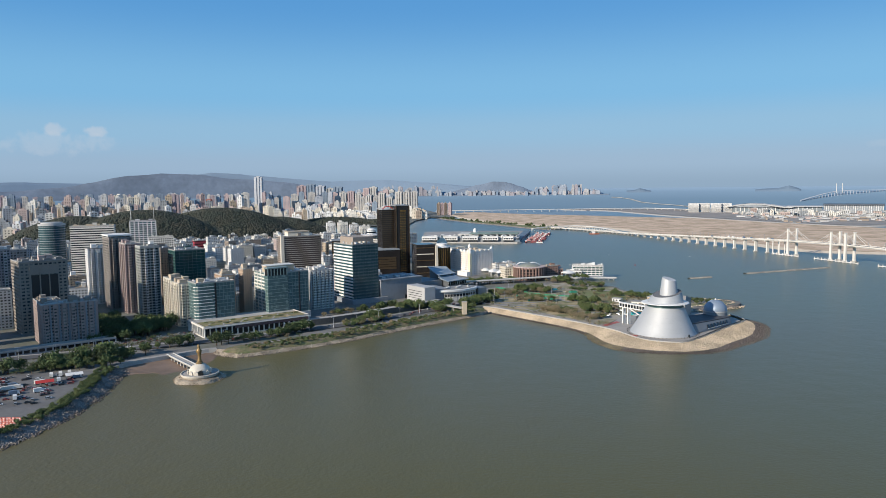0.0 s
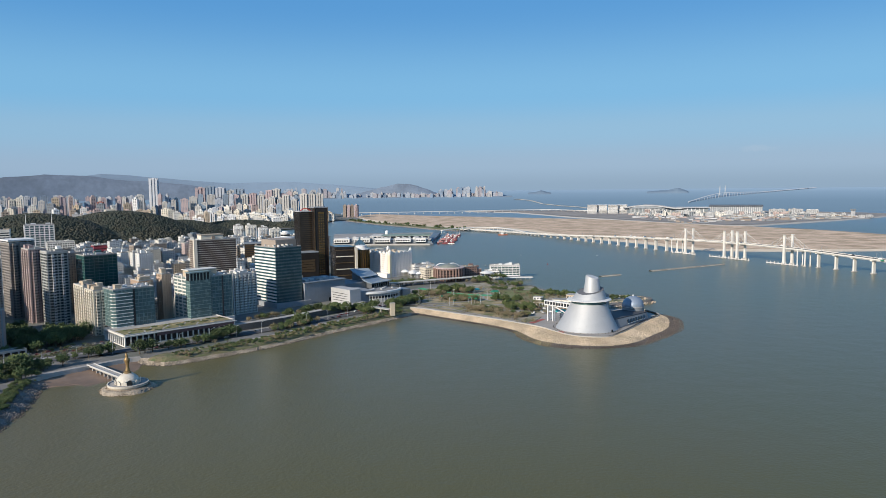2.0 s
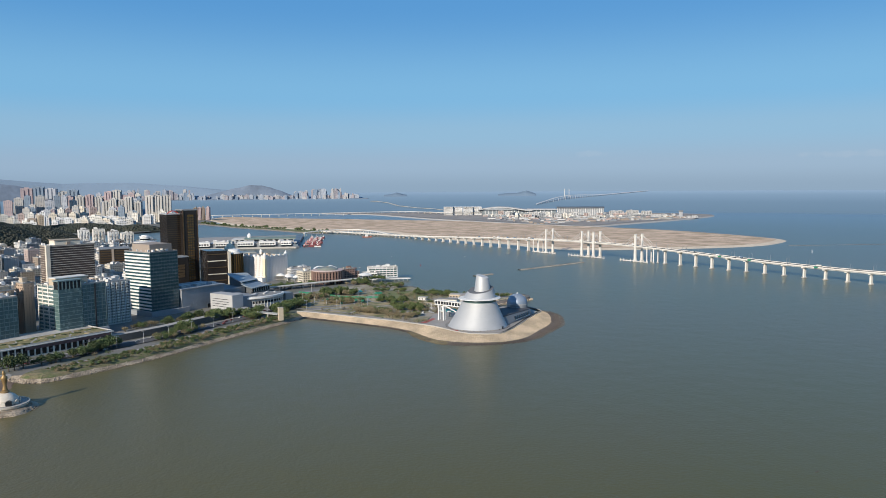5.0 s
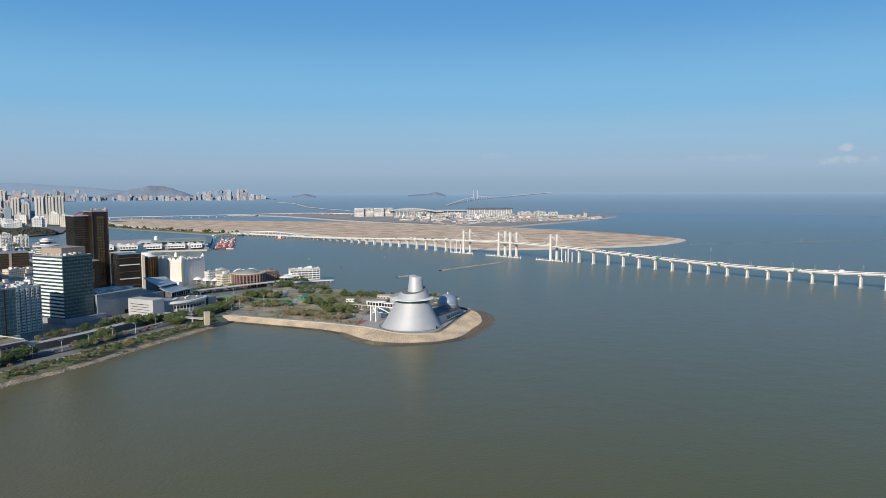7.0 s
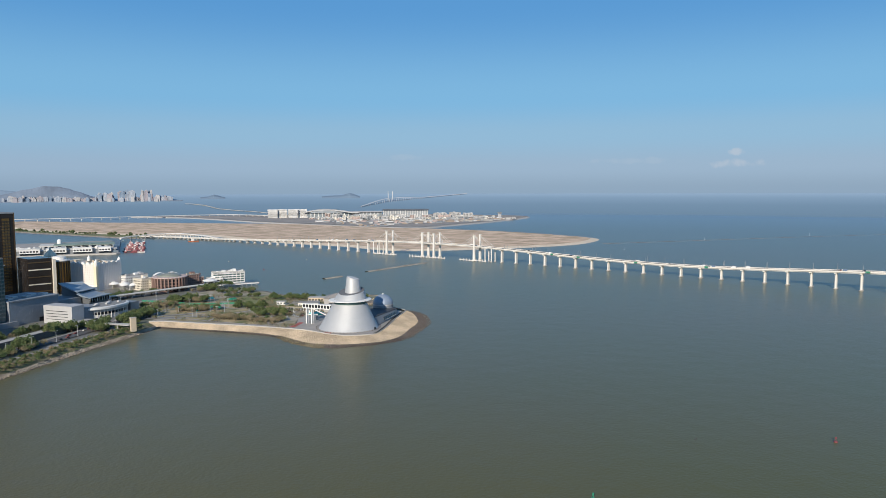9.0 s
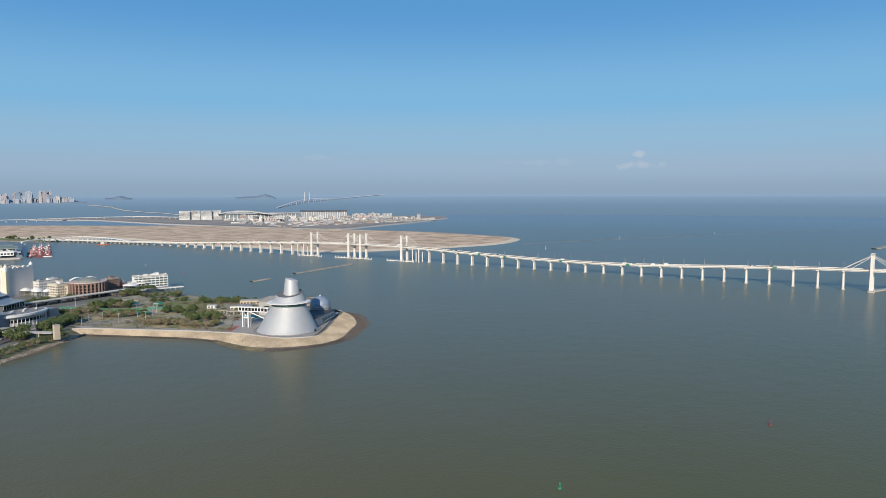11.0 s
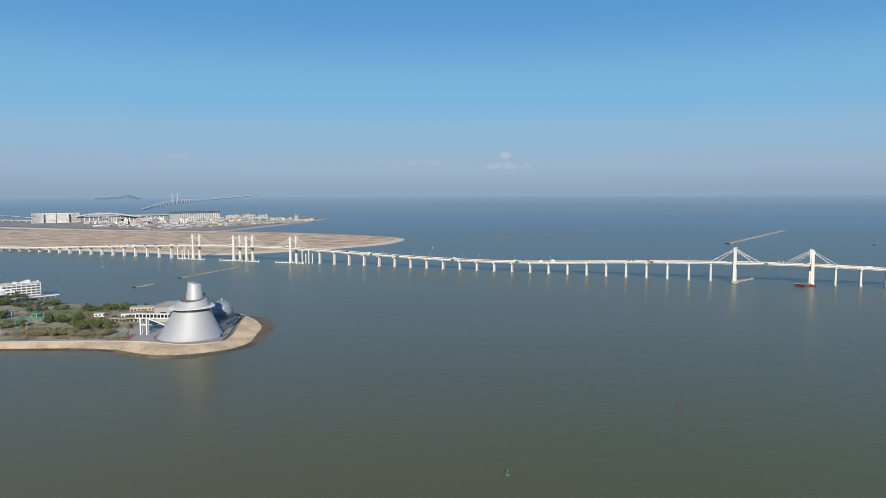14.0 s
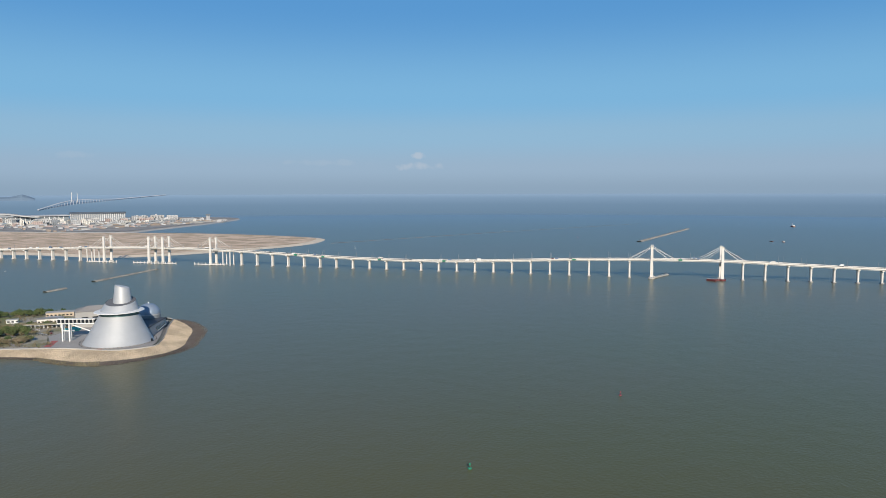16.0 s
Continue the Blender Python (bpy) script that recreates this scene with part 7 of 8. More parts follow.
def block(az, r, w, d, z1, wall, label, base=None, group="distant towers", lot=None):
    x, y, z = far(az, r)
    z0 = z if base is None else base
    m = pose(x, y, z0 - 2, 0, 0, -az + (random.uniform(-14, 2) if wall in HAZY else random.uniform(-25, 15)))
    h = z1 - z0 + 2
    core = MB().box(0.8, 0.8, 0, w - 0.8, d - 0.8, h - 0.5)
    mb, s = MB(), 6.4
    k = max(2, round(w / 9))
    z = 0.0
    while z < h - 2:
        mb.box(0, 0, z, w, d, min(z + s * 0.62, h))
        z += s
    for i in range(k + 1):
        q = (w - 4) * i / k
        mb.box(q, -0.15, 0, q + 4, d + 0.15, h + 0.3)
    cap = MB().box(0.3, 0.3, h, w - 0.3, d - 0.3, h + 0.9).box(w * 0.3, d * 0.3, h + 0.9, w * 0.7, d * 0.7, h + random.uniform(3, 8))
    if lot:
        lot.put(core, HAZYGLASS if wall in HAZY else DARKGLASS, m)
        lot.put(mb, wall, m)
        lot.put(cap, wall, m)
        return
    b = thing("tower_block", m, label, "building", group)
    part("glazing", core, HAZYGLASS if r > 3600 else DARKGLASS, b)
    part("wall", mb, wall, b, kind="stuff")
    part("roof", cap, wall, b)
    return b


def quarter(az0, az1, r0, r1, n, h0, h1, w0, w1, looks):
    for _ in range(n):
        wall, word = random.choice(looks)
        r = random.uniform(r0, r1)
        # the farther blocks take the tones with painted haze
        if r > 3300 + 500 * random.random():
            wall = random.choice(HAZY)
        block(random.uniform(az0, az1), r, random.uniform(w0, w1), random.uniform(16, 26), sea_z(r) * 0.0 + random.uniform(h0, h1), wall, "%s distant apartment tower block" % word, base=min(4.0 + sea_z(r), 40), lot=FAR)


PALE = [(W_WHITE, "white"), (W_WARM, "off-white"), (W_IVORY, "ivory"), (W_BUFF, "buff"), (W_TAN, "tan"), (W_GREY, "pale grey"), (W_GREY, "grey"), (W_PINK, "pink"), (W_SLATE, "blue-grey")]
quarter(-33, -21, 2500, 3300, 120, 35, 95, 13, 28, PALE)
quarter(-33, -14, 3200, 4100, 190, 45, 128, 14, 30, PALE)
quarter(-33, -12, 4150, 4450, 120, 50, 125, 16, 34, PALE)
quarter(-12, -3, 4150, 4450, 60, 60, 135, 22, 44, PALE)
quarter(-10.5, -3.2, 3500, 3900, 60, 38, 78, 20, 34, [(W_PINK, "pink"), (W_IVORY, "ivory"), (W_WARM, "off-white")])
quarter(-12, -3.5, 2950, 3300, 60, 18, 36, 20, 40, [(W_WHITE, "white"), (W_WARM, "off-white"), (W_GREY, "grey")])
quarter(-21, -9, 2600, 3300, 90, 30, 80, 14, 30, PALE)
quarter(-11, -4.5, 2950, 3250, 45, 26, 46, 20, 40, PALE[:3])
quarter(-30, -24, 1900, 2400, 40, 30, 84, 13, 26, PALE)
quarter(-2.6, 0.2, 3150, 3500, 16, 30, 55, 24, 40, PALE[:5])


# wall colours and their copies paled by painted haze
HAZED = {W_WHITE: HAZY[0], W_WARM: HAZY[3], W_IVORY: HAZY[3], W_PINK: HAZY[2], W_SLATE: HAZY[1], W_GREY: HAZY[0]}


def named(az, r, w, d, z1, wall, label):
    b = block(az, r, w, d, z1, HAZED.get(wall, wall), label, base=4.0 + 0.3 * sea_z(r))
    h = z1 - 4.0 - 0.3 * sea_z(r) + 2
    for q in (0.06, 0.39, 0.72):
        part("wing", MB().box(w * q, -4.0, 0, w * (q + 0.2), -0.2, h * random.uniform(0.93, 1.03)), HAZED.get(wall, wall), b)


# white with some haze mixed into the colour
named(-13.65, 4280, 48, 34, 214, mat("hazy_white_tower", (0.62, 0.63, 0.65), 1.0, var=0.06, size=20, spec=0.0), "tall white slim distant tower")
for k in range(5):
    named(-10.4 + 0.72 * k + random.uniform(-0.1, 0.1), 4330, random.uniform(52, 60), 40, (160, 168, 158, 140, 150)[k], (W_PINK, W_SLATE, W_GREY, W_WARM, W_SLATE)[k], "tall distant apartment slab in a row")
for k in range(6):
    named(-7.0 + 0.6 * k + random.uniform(-0.12, 0.12), 4200, random.uniform(38, 46), 34, (118, 124, 112, 140, 146, 120)[k], (W_IVORY, W_PINK)[k % 2], "pink and ivory distant apartment tower in a row")
for k in range(5):
    named(-5.2 + 0.52 * k + random.uniform(-0.1, 0.1), 3780, random.uniform(30, 36), 30, (92, 106, 98, 114, 90)[k], (W_WARM, W_IVORY)[k % 2], "cream distant waterfront apartment tower")
for k in range(3):
    named(-2.3 + 0.62 * k, 3560, 38, 30, 122 - 3 * (k % 2), W_IVORY, "cream waterfront apartment tower")
for k in range(4):
    named(1.1 + 0.3 * k, 3530, 17, 24, 62 + (k % 2), W_PINK if k % 2 else W_TAN, "red-brown waterfront apartment tower")
named(-17.1, 3600, 26, 24, 96, mat("wall_brick_red", (0.42, 0.14, 0.1), 0.8, var=0.1), "brick-red distant apartment tower")
named(-20.0, 4100, 60, 24, 118, W_PINK, "pink distant hotel slab")

# ---- the shore across the bay, hills, islands ----
random.seed(51)
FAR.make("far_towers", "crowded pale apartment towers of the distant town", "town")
SHORE_LOT = Lot()
# far shore tones, greyed and blued by painted haze
SHOREHAZY = [mat("far_shore_" + nm, c, 1.0, var=0.06, size=20, spec=0.0) for nm, c in (("pale", (0.36, 0.39, 0.44)), ("blue", (0.23, 0.29, 0.37)), ("pinkish", (0.36, 0.33, 0.35)), ("cream", (0.42, 0.41, 0.41)))]
HAZY += SHOREHAZY
for az0, az1, count, low, high in ((-4, 13.4, 120, 5, 18), (-4, 1.5, 30, 22, 58), (2.0, 8.0, 14, 8, 24), (8.3, 9.6, 12, 22, 44), (9.7, 11.0, 15, 30, 60), (11.1, 12.2, 14, 24, 66), (12.3, 13.4, 9, 14, 26)):
    for _ in range(count):
        az = random.uniform(az0, az1)
        z = far(az, 4720)[2]
        block(az, 4700 + random.uniform(-15, 15), random.uniform(10, 30), 14, z + 4 + random.uniform(low, high), random.choice(SHOREHAZY), "tower on the far shore of the bay", group="far shore towers", lot=SHORE_LOT)
SHORE_LOT.make("far_shore_towers", "towers on the far shore of the bay, paled by haze", "town")
strip = [far(az, 4690)[:2] for az in np.linspace(-6, 14.4, 60)] + [far(az, 4745)[:2] for az in np.linspace(14.4, -6, 60)]
single("far_shore", MB().prism(strip, 70, sea_z(4690) + 5.5), FARHILL, "low wooded far shore paled by haze across the bay", "shore", kind="structure")


def ridge(name, az0, az1, r, prof, material, label):
    """A hill range: profile of (share along it, height above the sea there), roughened."""
    mb, n = MB(), 160
    xs, hs = [p[0] for p in prof], [p[1] for p in prof]
    base = sea_z(r)
    for i in range(n + 1):
        t = i / n
        h = float(np.interp(t, xs, hs))
        h = max(0.5, h * (1 + 0.07 * noise.noise((t * 14, r * 0.1, 0)) + 0.015 * noise.noise((t * 50, 1, 0))))
        az = az0 + (az1 - az0) * t
        low = sea_z(r - 60) - 3 - base + 6
        for dr, q in ((-60, low / (h + 6)), (-35, 0.45), (-12, 0.85), (0, 1.0), (40, 0.0)):
            x, y, _ = far(az, r + dr)
            mb.v.append((x, y, base - 6 + (h + 6) * q * (1 + 0.02 * noise.noise((t * 16, q * 9, 0)))))
    mb.f = [(i * 5 + j, (i + 1) * 5 + j, (i + 1) * 5 + j + 1, i * 5 + j + 1) for i in range(n) for j in range(4)]
    single(name, mb, material, label, "hills", kind="structure")


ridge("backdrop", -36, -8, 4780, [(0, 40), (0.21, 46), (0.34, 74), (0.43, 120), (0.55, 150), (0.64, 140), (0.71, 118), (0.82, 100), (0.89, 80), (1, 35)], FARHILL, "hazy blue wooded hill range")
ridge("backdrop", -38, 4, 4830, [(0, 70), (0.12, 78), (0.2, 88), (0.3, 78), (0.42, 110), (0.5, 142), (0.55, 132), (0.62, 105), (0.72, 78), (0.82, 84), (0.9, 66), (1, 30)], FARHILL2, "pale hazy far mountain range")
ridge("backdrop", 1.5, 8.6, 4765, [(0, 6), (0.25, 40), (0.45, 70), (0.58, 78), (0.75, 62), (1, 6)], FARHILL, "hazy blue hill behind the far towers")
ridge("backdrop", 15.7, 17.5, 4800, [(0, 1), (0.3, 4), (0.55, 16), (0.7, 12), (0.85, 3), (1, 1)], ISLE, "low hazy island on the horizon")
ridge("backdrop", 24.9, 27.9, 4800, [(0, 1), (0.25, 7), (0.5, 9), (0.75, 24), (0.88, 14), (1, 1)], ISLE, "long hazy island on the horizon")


def causeway(name, pts, w, pier, label, z=None, material=CONCRETE):
    b = thing(name, pose(0, 0, 0), label, "bridge")
    for (p, q) in zip(pts, pts[1:]):
        part("deck_span", MB().beam(p, q, w, 2.2), material, b)
    if pier:
        for p in pts:
            part("pier", MB().box(p[0] - pier, p[1] - pier, p[2] - z - 1, p[0] + pier, p[1] + pier, p[2] - 1), material, b)


via = spline([(-40, 3945), (362, 3952), (681, 3982), (1005, 4014), (1177, 3950), (1288, 3718)], 42)
causeway("far_viaduct", [(x, y, 12.5) for x, y in via], 15, 1.5, "long low distant road viaduct on piers", 12, BRIDGEWHITE)
causeway("far_link", [far(a, float(np.interp(a, [13.4, 15.1, 16.0, 16.9, 18.4, 19.7, 21.6], [4620, 4600, 4560, 4470, 4415, 4385, 4310])), 3) for a in np.linspace(14.6, 21.6, 50)], 9, 0, "pale curving causeway across the bay")
hz = []
for k in range(46):
    az = 28.0 + 8.5 * k / 45
    hz.append(far(az, float(np.interp(az, [28, 30, 36.5], [4490, 4620, 4872])), float(np.interp(az, [28, 29.4, 30.3, 31.2, 33, 36.5], [6, 22, 26, 22, 8, 3]))))
causeway("far_sea_bridge", hz, 12, 1.3, "very long distant sea bridge with a raised twin-mast span", 26, HAZY[0])
tw = thing("bridge_mast", pose(*far(30.35, 4660)), "pair of slim distant bridge masts", "bridge")
for k in (-17, 17):
    part("mast", MB().lathe([(2.2, -5), (1.4, 62), (0.4, 64)], 8, k, 0), BRIDGEWHITE, tw)

ramp_line = spline([(285, 2290), (350, 2325), (425, 2340), (472, 2295), (500, 2215), (520, 2120)], 14)
causeway("approach_ramp", [(x, y, 7.5 + 6.0 * max(0.0, math.sin(math.pi * k / (len(ramp_line) - 1))) ** 0.7) for k, (x, y) in enumerate(ramp_line)], 10, 0.9, "white curved approach ramp beside the sea bridge", 9, BRIDGEWHITE)

# ---- border port on its island ----
random.seed(61)
PA = -22.0
pk = thing("car_park_block", pose(1225, 3560, 4.5, 0, 0, PA), "white multi-storey port block with thin dark slots", "building", "port car parks")
part("core", MB().box(0.6, 0.6, 0, 49.4, 49, 42), DARKGLASS, pk)
for k in range(9):
    part("storey_band", MB().box(0, 0, 4.6 * k, 50, 50, 4.6 * k + 2.7), W_WHITE, pk)
part("roof", MB().box(-0.3, -0.3, 41.5, 50.3, 50.3, 43.5), W_WHITE, pk)
for x, y in ((1277, 3556), (1318, 3512), (1368, 3510)):
    copy_thing(pk, pose(x, y, 4.5, 0, 0, PA))
ter = thing("port_terminal", pose(1400, 3480, 4.5, 0, 0, -26), "large port terminal under a curved pale roof", "building")
part("hall", MB().box(0, 20, 0, 400, 160, 26), mat("port_glazing", (0.2, 0.23, 0.25), 0.4, var=0.2, size=12), ter)
rf = MB()
rf.loft([[(-10 + 26 * i, 0 + 12 * math.sin(i * 0.4), 27 + 15 * math.sin(math.pi * min(1, (i + 1) / 11)) ** 1.3 - s) for i in range(12)] + [(-10 + 26 * (11 - i), 130, 27 + 15 * math.sin(math.pi * min(1, (12 - i) / 11)) ** 1.3 - s) for i in range(12)] for s in (5, 0)])
part("curved_roof", rf, W_GREY, ter, "curved pale metal roof")
for k in range(20):
    part("front_column", MB().box(6 + 19.5 * k, 18.5, 0, 9 + 19.5 * k, 19.9, 26), W_WHITE, ter)
part("gable", MB().loft([[(-4 + 25 * i, y, 27 + 13 * math.sin(math.pi * min(1, (i + 1) / 11)) ** 1.3 - 1.5) for i in range(11)] + [(246, y, 24), (-4, y, 24)] for y in (16, 12)]), mat("gable_glazing", (0.3, 0.33, 0.36), 0.5, var=0.2, size=10), ter)
part("flat_roof", MB().box(250, 10, 26, 405, 165, 29), W_GREY, ter)
dh = thing("port_hall", pose(1772, 3318, 4.5, 0, 0, -31), "long port hall with dark roof and pale vertical ribs", "building")
part("hall", MB().box(0, 0, 0, 240, 70, 34), W_SLATE, dh)
part("roof", MB().box(-3, -4, 34, 243, 74, 41), mat("dark_roof", (0.07, 0.09, 0.12), 0.6), dh)
rib = MB().box(0, -1.6, 0, 1.7, -0.1, 34).mesh("rib", W_WHITE)
for k in range(27):
    part("rib", rib, W_WHITE, dh, m=pose(2 + 9 * k, 0, 0))
PORTLOT, sheds = Lot(), 0
for _ in range(190):
    t, q = random.random(), random.random()
    x, y = 1330 + 820 * t, 3400 - 560 * t - q * (330 - 60 * t)
    if not inside(x, y, port) or (t > 0.5 and random.random() < 0.55):
        continue
    w, d, h = random.uniform(14, 46), random.uniform(12, 34), random.choice((5, 7, 9, 12, 18, 24, 27)) * (1 - 0.55 * t)
    wl_ = random.choice((W_WARM, W_GREY, W_GREY, W_SLATE, W_PINK, W_SLATE))
    building(x, y, PA + random.choice((0, -8)), w, d, 4.5 + h, wl_, DARKGLASS, "pale low port service building", z0=4.5, sh=4.5, sp=2.4, bay=8, pw=3, heads=0, name="port_building", group="port buildings", taken=False, sides="frl", lot=PORTLOT if sheds > 60 else None)
    sheds += 1
for _ in range(230):
    t, q = random.random(), random.random()
    x, y = 1230 + 900 * t, 3050 - 260 * t - q * (560 - 420 * t)
    if not inside(x, y, port) or not inside(x, y - 40, port):
        continue
    w, d, h = random.uniform(8, 44), random.uniform(6, 16), random.choice((2, 3, 4, 5, 7))
    PORTLOT.put(MB().box(0, 0, 0, w, d, h).box(-0.6, -0.6, h, w + 0.6, d + 0.6, h + 0.5), random.choice((W_GREY, W_GREY, W_SLATE, W_SLATE, W_PINK, W_TAN, W_TAN, ROOFGREY)), pose(x, y, 4.5, 0, 0, PA + random.choice((0, 0, 90, 12))))
PORTLOT.make("port_sheds", "crowded pale sheds and offices of the border port", "buildings")
for x, y, w, d, h in ((1985, 3150, 70, 40, 20), (2060, 3110, 60, 36, 22), (2130, 3080, 50, 30, 18)):
    building(x, y, -28, w, d, 4.5 + h, W_GREY, DARKGLASS, "pale grey low terraced port office", z0=4.5, sh=4.5, sp=2.4, bay=8, pw=3, heads=2, name="port_building", taken=False)
ct = thing("control_tower", pose(2230, 2900, 4.5), "small grey control tower near the island's tip", "tower")
part("shaft", MB().box(-6, -6, 0, 6, 6, 20), W_GREY, ct)
part("cab", MB().box(-8, -8, 20, 8, 8, 27), W_SLATE, ct)
single("road", band(spline([(1000, 3620), (1075, 3130), (1190, 2740), (1290, 2450), (1370, 2345), (1545, 2425), (1925, 2610), (2310, 2840)], 40), [(-4, 5.0), (22, 5.0)]), PALEROAD, "grey perimeter road of the port island", "road", kind="structure")

# ---- vehicles ----
random.seed(71)


def car(x, y, z, ang, material, word):
    c = thing("car", pose(x, y, z, 0, 0, ang), "%s car with dark windows on asphalt" % word, "car", "cars")
    part("body", MB().loft([[(-2.2, -0.9, 0.35), (2.2, -0.9, 0.35), (2.2, 0.9, 0.35), (-2.2, 0.9, 0.35)], [(-2.2, -0.9, 0.85), (2.25, -0.88, 0.8), (2.25, 0.88, 0.8), (-2.2, 0.9, 0.85)]]), material, c)
    part("cabin", MB().loft([[(-1.9, -0.85, 0.85), (1.1, -0.85, 0.85), (1.1, 0.85, 0.85), (-1.9, 0.85, 0.85)], [(-1.4, -0.7, 1.35), (0.4, -0.7, 1.35), (0.4, 0.7, 1.35), (-1.4, 0.7, 1.35)]]), DARKGLASS, c)
    part("roof", MB().box(-1.45, -0.72, 1.35, 0.45, 0.72, 1.47), material, c)
    for wx in (-1.4, 1.4):
        part("axle", MB().loft([[(wx + 0.33 * math.cos(q * 0.785), yy, 0.33 + 0.33 * math.sin(q * 0.785)) for q in range(8)] for yy in (0.92, -0.92)]), DARK, c)
    return c


def lorry(x, y, z, ang, material, word, long=7.0):
    c = thing("lorry", pose(x, y, z, 0, 0, ang), "%s box lorry with a white cab" % word, "lorry", "lorries")
    part("box", MB().box(-long / 2, -1.2, 0.8, long / 2 - 1.8, 1.2, 3.4), material, c)
    part("cab", MB().loft([[(long / 2 - 1.7, -1.15, 0.5), (long / 2, -1.15, 0.5), (long / 2, 1.15, 0.5), (long / 2 - 1.7, 1.15, 0.5)], [(long / 2 - 1.7, -1.15, 2.6), (long / 2 - 0.4, -1.1, 2.6), (long / 2 - 0.4, 1.1, 2.6), (long / 2 - 1.7, 1.15, 2.6)]]), WHITE, c)
    part("windscreen", MB().box(long / 2 - 0.42, -1.0, 1.5, long / 2 - 0.1, 1.0, 2.4), DARKGLASS, c)
    for wx in (-long / 2 + 1.2, long / 2 - 1.2):
        part("axle", MB().loft([[(wx + 0.5 * math.cos(q * 0.785), yy, 0.5 + 0.5 * math.sin(q * 0.785)) for q in range(8)] for yy in (1.2, -1.2)]), DARK, c)
    return c


CARS = [car(-300, 520, 4.05, 30, WHITE, "white"), car(-303, 527, 4.05, 40, mat("silver_paint", (0.45, 0.46, 0.47), 0.35, 0.3), "silver"), car(-310, 512, 4.05, 120, DARK, "black"), car(-306, 505, 4.05, 110, mat("dull_red_paint", (0.3, 0.06, 0.05), 0.5), "dull red")]
LORRIES = [lorry(-292, 500, 4.05, 40, WHITE, "white"), lorry(-306, 494, 4.05, 35, mat("blue_paint", (0.14, 0.2, 0.28), 0.5), "blue-grey"), lorry(-318, 505, 4.05, 40, W_WARM, "cream", 9)]
for k in range(3):
    copy_thing(LORRIES[2], pose(-306 + 5.5 * k, 542 + 3.0 * k, 4.05, 0, 0, 118))
yard = [(-270, 425), (-276, 490), (-284, 545), (-330, 545), (-380, 510), (-370, 430)]
flat("car_park", [(-266, 415), (-270, 490), (-279, 560), (-330, 556), (-400, 520), (-390, 415)], 4.03, mat("yard_ground", (0.16, 0.155, 0.15), 0.9, var=0.25, size=4), "worn grey car park beside the shore", "car park")
for _ in range(120):
    x, y = random.uniform(-345, -274), random.uniform(470, 545)
    if inside(x, y, yard):
        if random.random() < 0.9:
            copy_thing(random.choice(CARS), pose(x, y, 4.05, 0, 0, random.choice((30, 120, 35))))
        else:
            copy_thing(random.choice(LORRIES), pose(x, y, 4.05, 0, 0, random.choice((30, 120, 40))))
bar = thing("barrier", pose(-272, 421, 4.05), "red and white plastic road barrier in a stack", "barrier", "stacked barriers")
part("block", MB().loft([[(-0.9, -0.4, 0), (0.9, -0.4, 0), (0.9, 0.4, 0), (-0.9, 0.4, 0)], [(-0.9, -0.15, 1.1), (0.9, -0.15, 1.1), (0.9, 0.15, 1.1), (-0.9, 0.15, 1.1)]]), mat("barrier_red", (0.6, 0.16, 0.12), 0.6), bar)
part("stripe", MB().box(-0.45, -0.32, 0.4, 0.45, 0.32, 0.8), WHITE, bar)
for i in range(90):
    copy_thing(bar, pose(-268 - 2.1 * (i % 15) - random.uniform(0, 0.6), 424 + 3.2 * (i // 15) + random.uniform(0, 0.8), 4.05, 0, 0, random.uniform(-20, 20)))
for x, y, m_, lab in ((-297, 517, RED, "bright red canvas market canopy on posts"), (-320, 486, mat("sage_canvas", (0.3, 0.34, 0.28), 0.8), "grey-green arched canvas yard canopy"), (-286, 538, W_WHITE, "white pitched site cabin canopy roof"), (-330, 500, RED, "faded red canvas canopy over the yard")):
    cp = thing("canopy", pose(x, y, 4.05, 0, 0, 32), lab, "canopy")
    part("cloth", MB().loft([[(-6, -3, 3), (6, -3, 3), (6, 3, 3), (-6, 3, 3)], [(-6, -0.2, 4.6), (6, -0.2, 4.6), (6, 0.2, 4.6), (-6, 0.2, 4.6)]]), m_, cp)
    for px_, py_ in ((-5.8, -2.8), (5.8, -2.8), (5.8, 2.8), (-5.8, 2.8)):
        part("post", MB().box(px_ - 0.1, py_ - 0.1, 0, px_ + 0.1, py_ + 0.1, 3), ALUDARK, cp)
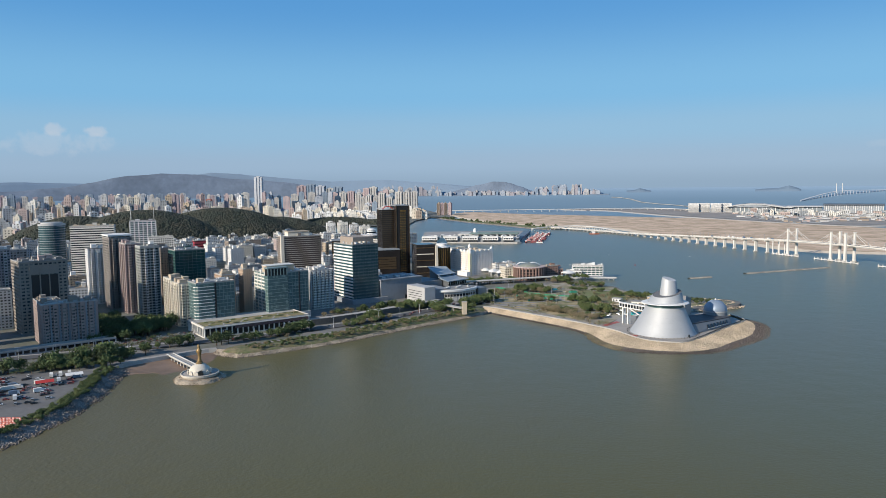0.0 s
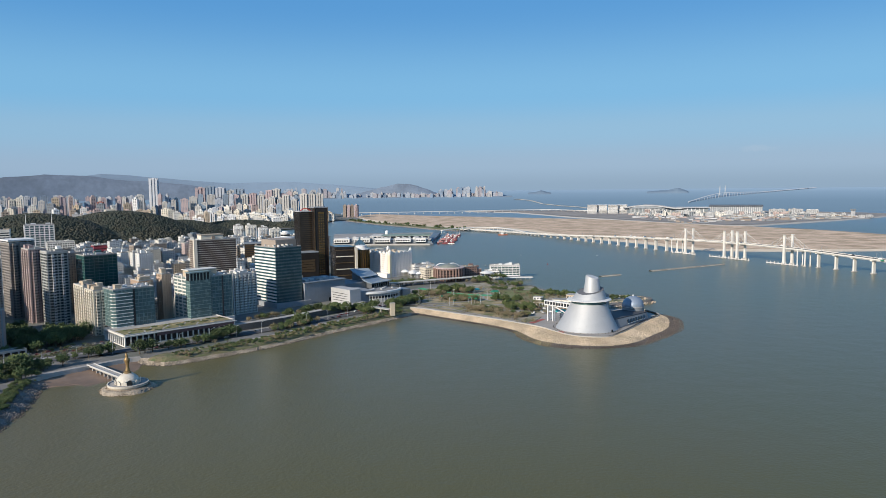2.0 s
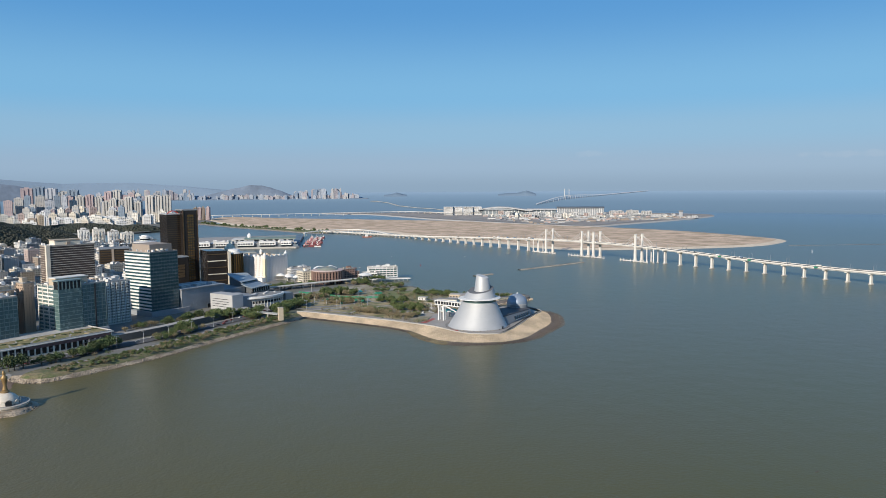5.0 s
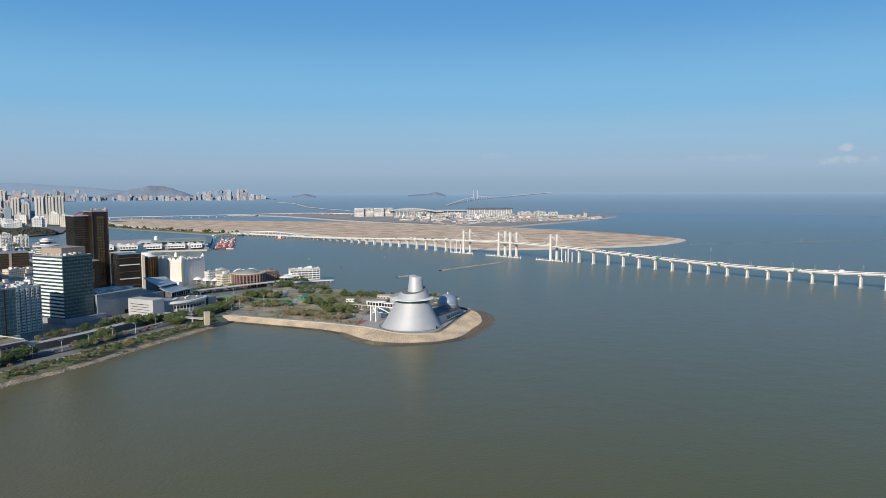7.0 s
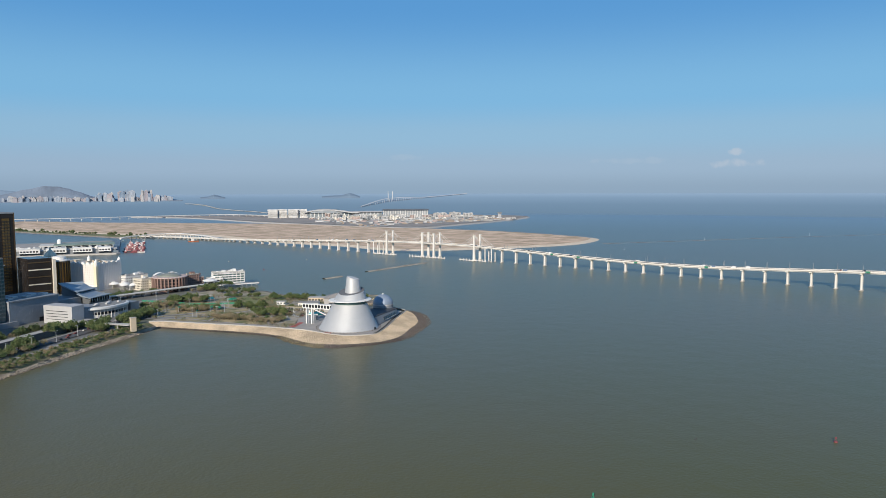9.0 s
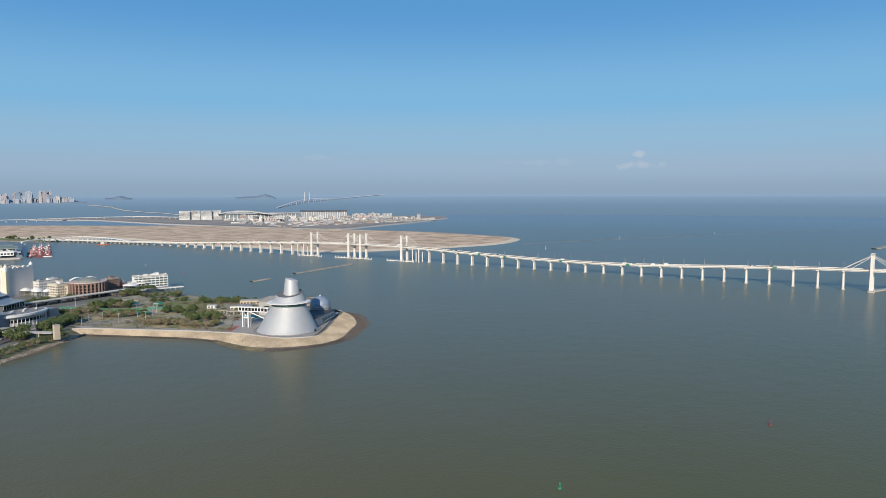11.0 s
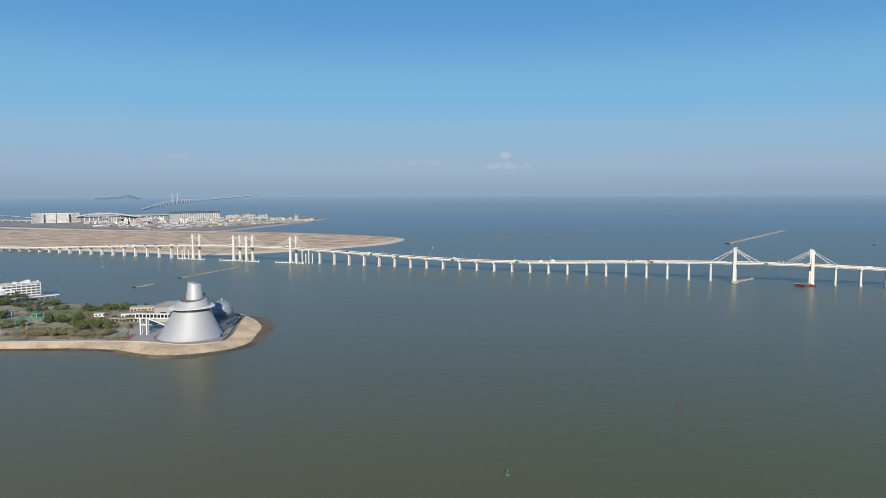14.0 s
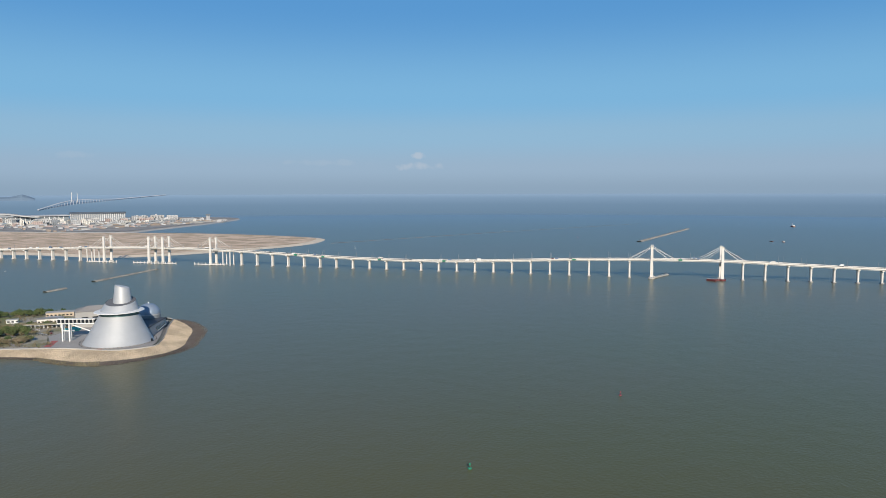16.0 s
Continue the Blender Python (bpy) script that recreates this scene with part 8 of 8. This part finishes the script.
ave = spline([(-480, 560), (-350, 610), (-255, 648), (-170, 690), (-90, 750), (-10, 825), (30, 870)], 9)
for i in range(2, len(ave) - 2):
    if random.random() < 0.6:
        (x, y), (x2, y2) = ave[i], ave[i + 1]
        nx, ny = normals(ave)[i]
        o = random.choice((-4.5, -1.5, 1.6, 4.6))
        copy_thing(random.choice(CARS), pose(x + nx * o, y + ny * o, 4.77, 0, 0, math.degrees(math.atan2(y2 - y, x2 - x))))
for k in range(46):
    y = random.uniform(-100, 1900)
    p, d, n = axis(y)
    p = p + n * random.choice((3, 6, 13, 16))
    src = random.choice(CARS + LORRIES + LORRIES)
    copy_thing(src, pose(p.x, p.y, deck_z(y) - 0.97, 0, 0, math.degrees(math.atan2(d.y, d.x))))
for k in range(70):
    q = random.uniform(0, 1)
    copy_thing(random.choice(CARS), pose(-318 + 84 * q + random.uniform(-4, 4), 648 + 44 * q + random.choice((0, 9, 18, 27)) + random.uniform(-1, 1), 4.05, 0, 0, random.choice((36, 126, 126))))
for k in range(16):
    copy_thing(random.choice(CARS), pose(185 + random.uniform(-22, 22), 790 + random.uniform(-24, 24), 4.6, 0, 0, random.choice((-30, 60))))
sl = thing("street_lamp", pose(60, 850, 4.7, 0, 0, 20), "tall grey street lamp with twin arms", "lamp", "avenue lamps")
part("mast", MB().lathe([(0.22, 0), (0.12, 11)], 6), W_GREY, sl)
part("arm", MB().beam((-1.8, 0, 11), (1.8, 0, 11), 0.16), W_GREY, sl)
for s in (-1.8, 1.8):
    part("lantern", MB().box(s - 0.5, -0.18, 10.85, s + 0.5, 0.18, 11.05), W_WHITE, sl)
for i in range(1, len(ave), 3):
    (x, y), (nx, ny) = ave[i], normals(ave)[i]
    copy_thing(sl, pose(x - nx * 8, y - ny * 8, 4.7, 0, 0, 40))
for x, y in ((75, 880), (95, 840), (110, 905), (135, 850), (150, 880), (90, 990), (120, 830), (65, 910), (45, 980), (140, 920)):
    copy_thing(sl, pose(x, y, 4.5, 0, 0, x))
